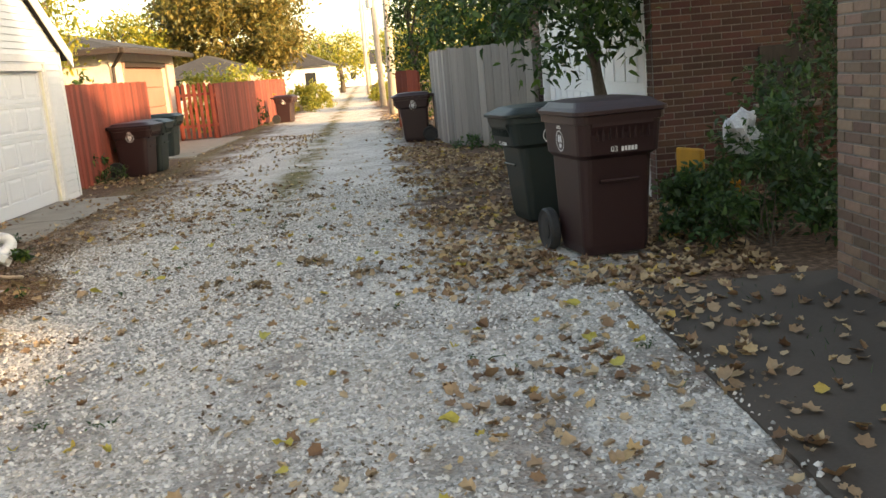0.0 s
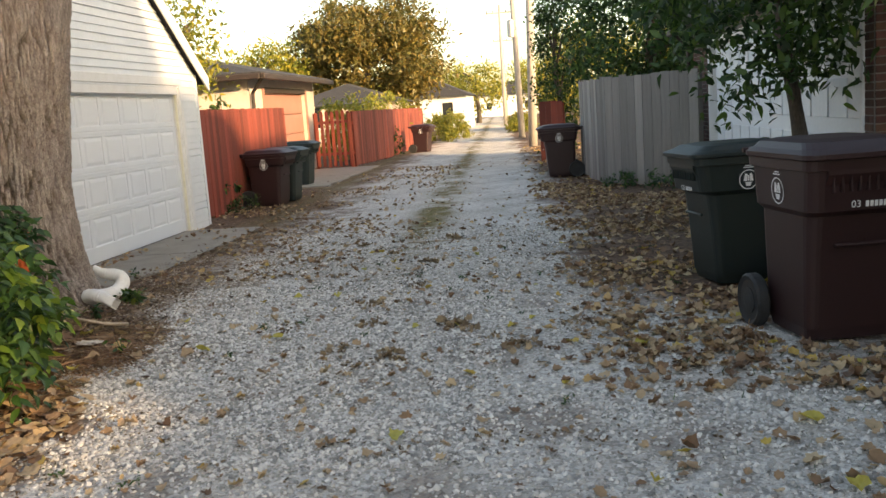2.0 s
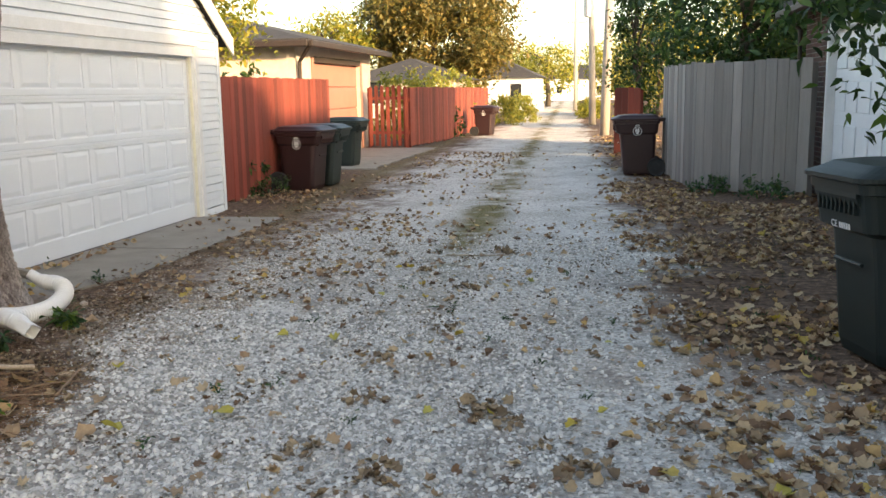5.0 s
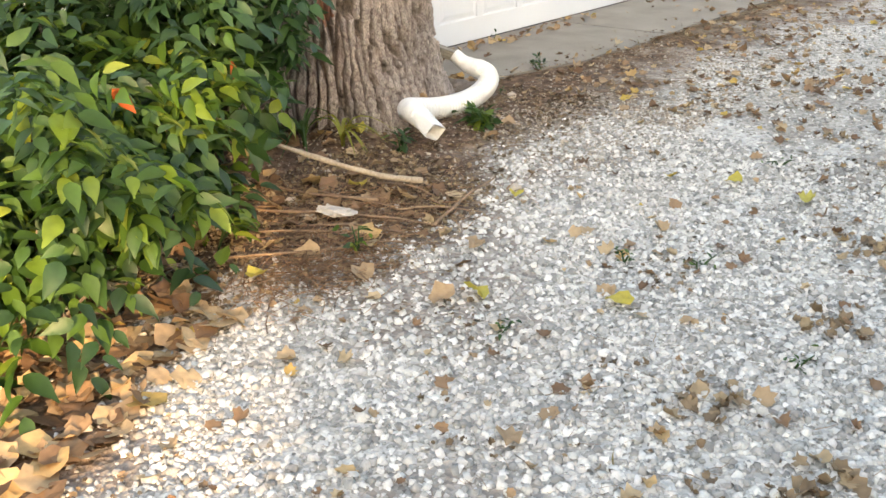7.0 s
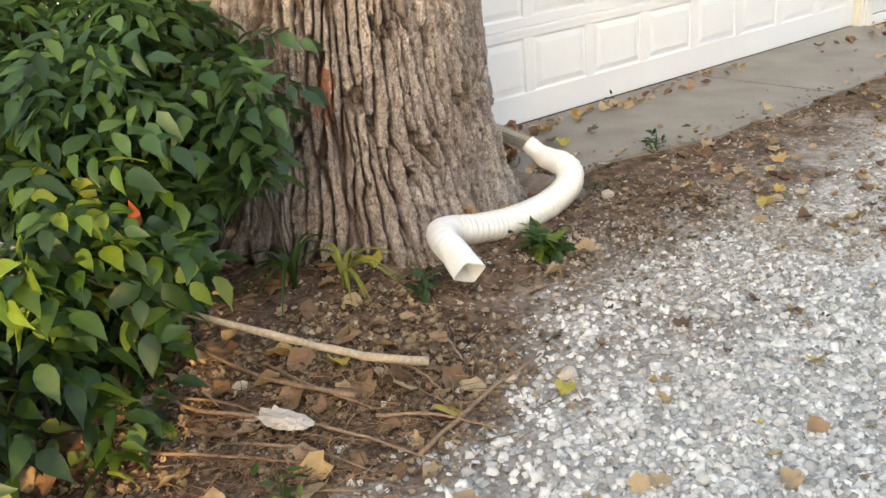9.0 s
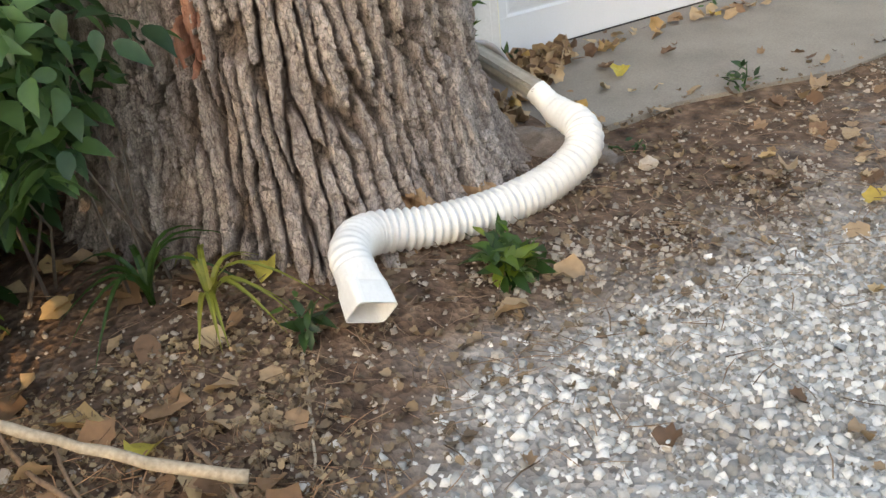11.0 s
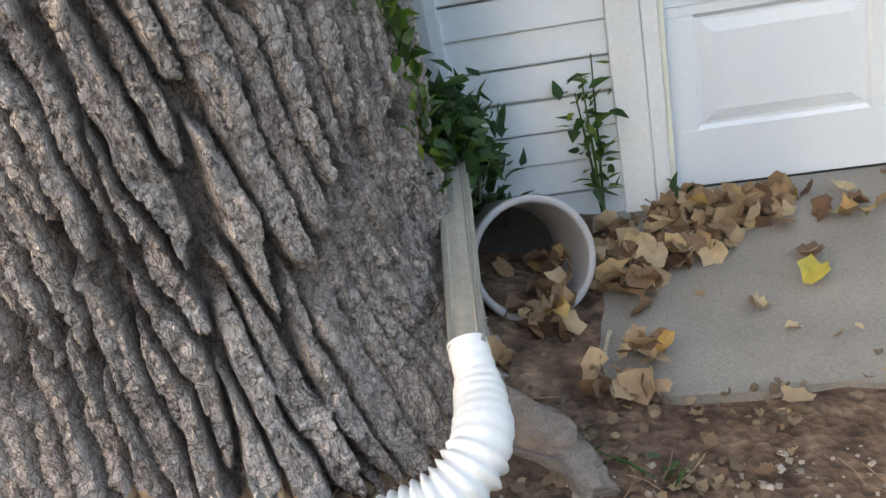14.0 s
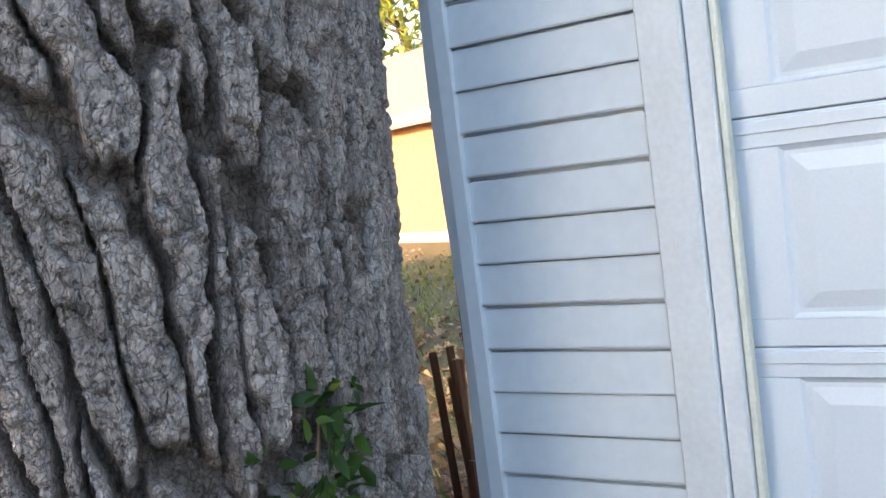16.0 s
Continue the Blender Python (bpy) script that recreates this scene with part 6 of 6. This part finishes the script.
for k, (x, y, a, l) in enumerate([(-3.15, 7.95, 0.5, .5), (-3.35, 7.75, 0.7, .6), (-3.05, 8.15, 0.35, .45), (-3.45, 8.2, 0.2, .5), (-3.2, 7.6, 0.9, .5), (-3.0, 8.35, 0.6, .4), (-3.55, 7.9, 0.45, .6), (-3.3, 8.45, 0.1, .35), (-2.98, 7.85, 1.0, .4)]):
    dx, dy = l / 2 * math.cos(a), l / 2 * math.sin(a)
    z = float(mound(np.array(x), np.array(y))) + 0.03
    branch([(x - dx, y - dy, z), (x + 0.03 * math.sin(k * 2.0), y + 0.03 * math.cos(k), z + 0.012), (x + dx, y + dy, z - 0.005)], 0.006, "thin brown twig in the straw", 20 + k, M_twig)


def ground_z(P):
    x, y = P[:, 0], P[:, 1]
    return mound(x, y) + 0.03 * (fbm(x * 0.9, y * 0.9, 1) - 0.5) + 0.012 * (fbm(x * 5, y * 5, 2) - 0.5) - 0.015 * np.exp(-((np.abs(x - lane(y)) - 0.75) / 0.3) ** 2)


def on_ground(x, y, up=0.0):
    P = np.stack([x, y, np.zeros_like(x)], 1)
    P[:, 2] = ground_z(P) + up
    slab_l = (x > -5.6) & (x < -4.2) & (y > 10.15) & (y < 15.2)
    slab_r = (x > 1.75) & (x < 3.6) & (y < 6.3)
    P[slab_l, 2], P[slab_r, 2] = 0.024 + up, 0.022 + up
    return P


def in_thing(x, y):
    """Places where nothing can lie: in the trunk, walls and carts."""
    return (np.hypot(x - TREE[0], y - TREE[1]) < 0.74) | ((x < -5.3) & (y > 9.7) & (y < 16)) | (np.hypot(x + 4.66, y - 10.08) < 0.21) | (np.hypot(x - 1.9, y - 7.66) < 0.36) | (np.hypot(x - 1.62, y - 9.52) < 0.36)


STONE_V = np.array([(-.5, -.5, -.35), (.5, -.5, -.35), (.5, .5, -.35), (-.5, .5, -.35), (-.36, -.36, .4), (.36, -.36, .4), (.36, .36, .4), (-.36, .36, .4)])
STONE_F = np.array([(4, 5, 6, 7), (0, 1, 5, 4), (1, 2, 6, 5), (2, 3, 7, 6), (3, 0, 4, 7)])


def gravel(n, x0, x1, y0, y1, s0, s1, seed, power=1.0, floor=0.0, material=None):
    q = np.random.default_rng(seed)
    x, y = q.uniform(x0, x1, n), q.uniform(y0, y1, n)
    g, w, _ = cover(x, y)
    keep = (q.random(n) < np.maximum(g ** power, floor) * (1 - 0.8 * w)) & ~in_thing(x, y) & ~((x > -5.6) & (x < -4.2) & (y > 10.15) & (y < 15.2)) & ~((x > 1.72 + 0.12 * q.random(n) ** 2) & (y < 6.3))
    x, y = x[keep], y[keep]
    s = s0 + (s1 - s0) * q.random((len(x), 1)) ** 2.2
    size = s * q.uniform(0.65, 1.2, (len(x), 3)) * np.array([[1, 1, 0.7]])
    P = on_ground(x, y)
    P[:, 2] += size[:, 2] * 0.22
    ob = scatter("gravel", P, size, turns(len(x), 0.45, q), STONE_V, STONE_F, material or M_stone, None, 0.09, q)
    tagged(ob, "loose pale crushed limestone gravel of the alley", "gravel", kind="stuff")


gravel(50000, -3.3, -0.2, 5.6, 10.2, 0.010, 0.032, 71, floor=0.03)
gravel(30000, -3.0, 2.1, 2.2, 6.6, 0.011, 0.030, 72)
gravel(24000, -3.4, 1.6, 6.0, 14.0, 0.012, 0.030, 73)
gravel(4200, -3.7, -2.7, 9.3, 10.7, 0.008, 0.024, 75, floor=0.6, material=M_pebble)
gravel(9000, -4.3, -2.7, 7.2, 12.5, 0.005, 0.022, 74, floor=0.6, material=M_pebble)


def litter(n, x0, x1, y0, y1, s0, s1, seed, material, label, dens=None, up=0.012, tilt=0.28, near=False):
    q = np.random.default_rng(seed)
    x, y = q.uniform(x0, x1, n), q.uniform(y0, y1, n)
    keep = ~in_thing(x, y)
    if dens is not None:
        keep &= q.random(n) < dens(x, y)
    x, y = x[keep], y[keep]
    P = on_ground(x, y, up)
    s = 0.8 * q.uniform(s0, s1, (len(x), 1)) * np.array([[1, 1, 1]]) * np.stack([q.uniform(.75, 1.1, len(x)), np.ones(len(x)), q.uniform(0.25, 1.2, len(x)) if near else q.uniform(0.3, 2.4, len(x))], 1)
    ob = scatter("fallen_leaves", P, s, turns(len(x), tilt, q), *((CRUM_V, CRUM_F) if near else (DRY_V, DRY_F)), material, None, 0.045 if near else 0.035, q)
    return tagged(ob, label, "leaves", kind="stuff")


patchy = lambda x, y: np.clip(2.2 * (fbm(x * 1.1, y * 1.1, 91) - 0.32), 0, 1)
litter(13000, -0.2, 3.0, 6.5, 19.5, 0.04, 0.12, 81, L_dry, "thick brown fallen leaves on the shaded verge", lambda x, y: patchy(x, y) * np.clip((x - (lane(y) + 1.55)) * 2.2, 0, 1))
litter(1500, -0.6, 1.6, 19.5, 36, 0.07, 0.14, 82, L_dry, "brown fallen leaves on the shaded verge", lambda x, y: patchy(x, y) * np.clip((x - (lane(y) + 1.6)) * 1.5, 0, 1))
litter(3600, -3.0, 1.9, 2.5, 15, 0.02, 0.095, 83, L_dry, "scattered dry leaves on the gravel", lambda x, y: 0.22 + 0.5 * patchy(x, y))
mats = lambda x, y: np.clip(7 * (fbm(x * 2.6, y * 2.2, 97) - 0.585), 0, 1)
litter(17000, -2.6, 2.0, 2.4, 14, 0.012, 0.038, 96, L_mulch, "dark decayed leaf bits matted on the gravel", mats, 0.010, 0.4)
litter(1500, -4.4, -3.0, 8.6, 10.6, 0.015, 0.045, 102, L_mulch, "dark leaf bits on the bare soil below the trunk", lambda x, y: np.clip((bed_side(y) + 0.2 - x) * 3, 0, 1), 0.008, 0.4)
litter(420, -4.6, -4.0, 10.1, 13.0, 0.012, 0.04, 97, L_mulch, "dark leaf bits on the slab edge", lambda x, y: np.clip(1.1 - 5.0 * np.abs(x + 4.2) + 0.5 * patchy(x, y), 0, 1) * 0.8, 0.006, 0.2)
litter(500, 0.6, 2.2, 3.5, 8.5, 0.05, 0.12, 84, L_dry, "brown leaves along the slab edge", patchy)
litter(300, 1.7, 3.1, 2.6, 6.6, 0.06, 0.12, 85, L_dry, "dry leaves on the dark concrete slab", lambda x, y: np.clip(1.25 - (x - 1.7) * 0.7, 0.15, 1))
litter(700, -3.7, -2.35, 4.6, 7.15, 0.08, 0.165, 86, L_dry, "large tan fallen leaves below the bush", lambda x, y: np.clip((bed_side(y) + 0.10 - x) * 6, 0, 1), 0.02, 0.25, True)
litter(300, -4.5, -2.95, 6.9, 8.7, 0.07, 0.15, 87, L_dry, "dry leaves on the soil beside the bush", lambda x, y: np.clip((bed_side(y) - x) * 5, 0, 1) * (0.25 + 0.5 * patchy(x, y)), 0.02, 0.4, True)
litter(5200, -3.9, -2.7, 7.0, 8.8, 0.010, 0.036, 101, L_clump, "dark shredded leaf mould on the soil", lambda x, y: np.clip((bed_side(y) + 0.12 - x) * 4, 0, 1), 0.010, 0.5)
litter(5200, -5.3, -2.2, 10.3, 28.0, 0.03, 0.11, 88, L_dry, "small dry leaves along the verge", lambda x, y: patchy(x, y) * np.where(x < -4.2, 0.2, 1))
for k, (n, up, lo, hi) in enumerate([(620, 0.018, 0.05, 0.115), (420, 0.05, 0.05, 0.12)]):
    litter(n, -5.26, -4.45, 9.95, 10.9, lo, hi, 189 + k, L_heap, "curled brown dry leaves heaped at the garage corner", lambda x, y: np.clip(1.7 - 6.5 * np.abs((x + 4.62) + (y - 9.98) * 0.98), 0, 1), up, 0.8, True)
litter(50, -4.62, -4.36, 10.1, 10.34, 0.045, 0.105, 98, L_heap, "curled dry leaves beside the clay pipe", lambda x, y: np.clip(1.4 - 3.0 * np.abs(x + 4.5), 0, 1), 0.03, 0.6, True)
litter(60, -5.27, -5.05, 10.4, 13.2, 0.05, 0.10, 90, L_dry, "dry leaves against the garage door", None, 0.02, 0.4, True)
litter(160, -5.6, -4.4, 16.6, 18.6, 0.06, 0.12, 91, L_dry, "leaves piled below the red fence", None, 0.03, 0.3)
litter(34, -1.9, 1.9, 3.4, 12, 0.06, 0.11, 92, L_fresh, "bright yellow fallen leaves on the gravel", None, 0.02)
litter(900, -3.4, 0.6, 12, 30, 0.03, 0.09, 94, L_dry, "small dry leaves on the far gravel", lambda x, y: 0.3 + 0.7 * np.exp(-((x - lane(y)) / 0.35) ** 2))
litter(1500, -12, -5.7, 4.5, 9.6, 0.07, 0.15, 95, L_dry, "brown leaves thick behind the garage corner", None, 0.03, 0.5)
litter(2200, -20, -6.2, -6, 11, 0.08, 0.16, 93, L_dry, "leaves scattered over the back yard", lambda x, y: 0.4 + 0.6 * patchy(x, y))


def single_leaf(x, y, s, material, label, seed, up=0.03):
    P = on_ground(np.array([x]), np.array([y]), up)
    q = np.random.default_rng(seed)
    ob = scatter("fallen_leaf", np.zeros((1, 3)), np.array([[s * 0.6, s * 0.72, s * 0.9]]), turns(1, 0.2, q), CRUM_V, CRUM_F, material, None, 0.04, q)
    ob.matrix_basis = Matrix.Translation(P[0])
    tagged(ob, label, "leaf", "single fallen leaves")


for i, (x, y, s, m_, lb) in enumerate([(-4.78, 10.74, 0.125, L_fresh, "pale yellow leaf on the concrete apron"), (-2.44, 7.72, 0.15, L_dry, "tan leaf on the gravel"), (-2.36, 7.83, 0.13, L_fresh, "greenish yellow leaf on the gravel"),
                                   (-1.9, 8.09, 0.14, L_fresh, "yellow-green leaf on the gravel"), (-2.63, 8.16, 0.13, L_dry, "tan leaf on the gravel"), (-2.81, 7.67, 0.15, L_dry, "tan leaf on the straw"), (-3.12, 7.39, 0.14, L_fresh, "yellow leaf below the bush"),
                                   (-2.86, 8.76, 0.11, L_fresh, "yellow leaf at the gravel edge"), (-0.31, 4.14, 0.12, L_fresh, "yellow leaf on the gravel"), (0.44, 4.22, 0.12, L_fresh, "yellow leaf on the gravel"), (0.94, 4.85, 0.14, L_dry, "curled brown leaf on the gravel"),
                                   (1.33, 6.02, 0.14, L_fresh, "yellow leaf on the gravel"), (1.30, 5.25, 0.13, L_fresh, "yellow leaf on the gravel"), (1.55, 5.1, 0.12, L_fresh, "yellow leaf on the gravel"), (0.70, 7.48, 0.14, L_fresh, "yellow leaf on the gravel"),
                                   (-4.0, 8.80, 0.16, L_fresh, "orange-yellow leaf beside the hose outlet"), (-3.45, 9.32, 0.13, L_dry, "curled tan leaf on the soil"), (-3.5, 9.55, 0.13, L_dry, "tan leaf on the soil"), (-3.6, 8.56, 0.11, L_dry, "tan leaf on the soil"), (-3.50, 8.33, 0.15, L_fresh, "orange leaf on the soil"),
                                   (-2.13, 9.57, 0.11, L_fresh, "yellow leaf on the gravel"), (-1.71, 7.15, 0.12, L_dry, "dark stone-grey leaf on the gravel")]):
    single_leaf(x, y, s, m_, lb, 300 + i)


def leaf_clumps(spots, seed):
    """Dark knots of wet leaf bits and weed, pressed into the gravel."""
    q = np.random.default_rng(seed)
    X, Y, S = [], [], []
    for x, y, r in spots:
        n = int(12 + 120 * r)
        X.append(q.normal(x, 0.8 * r, n)), Y.append(q.normal(y, 1.0 * r, n)), S.append(q.uniform(0.35, 0.85, n) * r)
    X, Y, S = np.concatenate(X), np.concatenate(Y), np.concatenate(S)
    ob = scatter("leaf_clump", on_ground(X, Y, 0.014), S[:, None] * np.stack([np.ones(len(X)), np.ones(len(X)), q.uniform(.5, 2.4, len(X))], 1), turns(len(X), 0.4, q), DRY_V, DRY_F, L_clump, None, 0.05, q)
    tagged(ob, "brown knots of decayed leaves pressed into the gravel", "leaves", kind="stuff")


leaf_clumps([(-1.35, 9.09, .07), (-1.24, 8.37, .07), (-0.46, 8.13, .065), (-1.35, 7.69, .075), (-0.95, 7.48, .08), (-0.30, 7.89, .04), (-0.05, 9.41, .05), (-1.06, 9.84, .065), (-0.62, 8.32, .10),
             (0.63, 8.09, .08), (-0.05, 7.63, .085), (-1.61, 11.89, .06), (-2.14, 12.75, .06), (-2.01, 10.63, .05), (0.28, 8.23, .07), (-1.0, 12.9, .10), (-1.1, 11.2, .08)], 99)


def rock(x, y, s, label, seed):
    q = random.Random(seed)
    bm = bmesh.new()
    bmesh.ops.create_icosphere(bm, subdivisions=2, radius=1)
    for v in bm.verts:
        k = 1 + 0.5 * noise.noise(v.co * 1.6 + Vector((seed, 0, 0)))
        v.co = Vector((v.co.x * s * k, v.co.y * s * 0.85 * k, v.co.z * s * 0.6 * k))
    ob = part("rock", bm, M_pebble, None)
    ob.matrix_basis = Matrix.Translation((x, y, float(mound(np.array(x), np.array(y))) + s * 0.35)) @ Matrix.Rotation(q.uniform(0, 6), 4, "Z")
    tagged(ob, label, "rock", "loose rocks")


for i, (x, y, s) in enumerate([(-2.93, 8.84, 0.045), (-3.45, 7.95, 0.05), (-3.65, 8.02, 0.045), (-3.2, 7.95, 0.035), (-3.05, 8.7, 0.03), (-3.8, 7.75, 0.06), (-3.33, 9.2, 0.028), (-4.0, 10.25, 0.05), (-3.15, 9.6, 0.03)]):
    rock(x, y, s * 0.75, "pale rounded limestone rock on the soil", i)
scrap = bmesh.new()
bmesh.ops.create_icosphere(scrap, subdivisions=3, radius=1)
for v in scrap.verts:
    k = 1 + 0.5 * noise.noise(v.co * 2.2)
    v.co = Vector((v.co.x * 0.085 * k, v.co.y * 0.04 * k, v.co.z * 0.014 * k + 0.012 * noise.noise(v.co * 3)))
foil = part("litter_scrap", scrap, M_scrap, None)
foil.matrix_basis = pose(-3.31, 8.0, 0.06, 6, 4, 25)
tagged(foil, "crumpled pale plastic scrap on the soil", "litter")

STRAW_V = np.array([(0, -.5, 0), (.012, -.5, .012), (-.012, -.5, .012), (.05, 0, .02), (.062, 0, .034), (.038, 0, .034), (0, .5, 0), (.008, .5, .008), (-.008, .5, .008)])
STRAW_F = np.array([(0, 1, 4, 3), (1, 2, 5, 4), (2, 0, 3, 5), (3, 4, 7, 6), (4, 5, 8, 7), (5, 3, 6, 8)])


def straw(n, cx, cy, sx, sy, l0, l1, seed, label, heading=None, material=None):
    q = np.random.default_rng(seed)
    x, y = q.normal(cx, sx, n), q.normal(cy, sy, n)
    keep = ~in_thing(x, y) & ~((x > -5.6) & (x < -4.15) & (y > 10.1) & (y < 15.3))
    x, y = x[keep], y[keep]
    P = on_ground(x, y, 0.008) + np.stack([np.zeros(len(x)), np.zeros(len(x)), q.uniform(0, 0.03, len(x))], 1)
    R = turns(len(x), 0.08, q)
    ob = scatter("straw", P, q.uniform(l0, l1, (len(x), 1)) * np.ones((1, 3)), R, STRAW_V, STRAW_F, material or M_twig, None, 0.006, q)
    tagged(ob, label, "straw", kind="stuff")


M_straw = mat("orange_brown_straw", (0.40, 0.225, 0.12), (0.17, 0.09, 0.055), 0.85, scale=12, fine=90, per="island", spread=(0.3, 1.4))
straw(1000, -3.22, 8.12, 0.22, 0.26, 0.02, 0.14, 1, "dry brown straw and broken twigs on the soil", None, M_straw)
straw(1100, -2.98, 7.62, 0.14, 0.22, 0.02, 0.13, 2, "dry orange-brown straw below the bush", None, M_straw)
straw(2600, -0.9, 5.4, 0.9, 1.9, 0.012, 0.05, 6, "dark bits of straw and twig on the gravel")
straw(420, -3.5, 9.3, 0.35, 0.6, 0.03, 0.12, 3, "bits of straw on the bare soil")
straw(5200, -3.7, 13.5, 0.45, 3.4, 0.03, 0.13, 4, "bits of straw along the verge")
straw(1200, -1.45, 9.0, 0.35, 3.0, 0.02, 0.08, 5, "bits of straw in the middle strip")
BLADE_V = np.array([(-.04, 0, 0), (.04, 0, 0), (-.03, .25, .45), (.03, .25, .45), (0, .65, .75)])
BLADE_F = np.array([(0, 1, 3), (0, 3, 2), (2, 3, 4)])


def tufts(n, dens, x0, x1, y0, y1, size, seed, material, label):
    q = np.random.default_rng(seed)
    x, y = q.uniform(x0, x1, n), q.uniform(y0, y1, n)
    keep = (q.random(n) < dens(x, y)) & ~in_thing(x, y)
    x, y = x[keep], y[keep]
    ob = scatter("grass", on_ground(x, y), size * q.uniform(.5, 1.3, (len(x), 1)) * np.ones((1, 3)), turns(len(x), 0.25, q), BLADE_V, BLADE_F, material, None, 0.02, q)
    tagged(ob, label, "grass", kind="stuff")


tufts(16000, lambda x, y: cover(x, y)[1] ** 1.2, -4.6, 0.5, 6, 40, 0.05, 1, L_olive, "short dry grass in the middle strip")
tufts(9000, lambda x, y: 0.25 * patchy(x, y), 0.6, 2.6, 4, 16, 0.05, 2, L_dark, "short grass on the shaded verge")
tufts(14000, lambda x, y: 0.2 + 0.8 * patchy(x + 3, y), -19, -6.2, -6, 11, 0.14, 3, L_bright, "sunlit grass of the back yard")

tufts(5000, lambda x, y: 0.3 + 0.7 * patchy(x, y), -17, -10.5, -1, 7.5, 0.15, 4, L_yel, "yellow-green sunlit lawn before the low house")

# things before the brick wall
chair = holder("yellow_toy_chair", pose(3.35, 9.3, 0, 0, 0, 20), "small yellow plastic seat before the brick wall", "seat")
part("seat", boxed(-0.25, 0.25, -0.2, 0.2, 0.22, 0.27, 0.015), M_yellow, chair)
part("backrest", boxed(-0.25, -0.19, -0.2, 0.2, 0.27, 0.62, 0.015), M_yellow, chair)
for sx in (-0.22, 0.22):
    for sy in (-0.17, 0.17):
        part("leg", boxed(sx - 0.025, sx + 0.025, sy - 0.025, sy + 0.025, 0.0, 0.219, 0.008), M_yellow, chair)
bag = bmesh.new()
bmesh.ops.create_icosphere(bag, subdivisions=3, radius=0.16)
for v in bag.verts:
    v.co *= 1 + 0.8 * noise.noise(v.co * 9)
    v.co.x *= 0.8
    v.co.z = max(v.co.z * 1.1, -0.15)
b_ob = part("plastic_bag", bag, M_paper, None)
b_ob.matrix_basis = pose(3.0, 7.35, 0.9)
tagged(b_ob, "white plastic bag caught in the dark shrub", "bag")
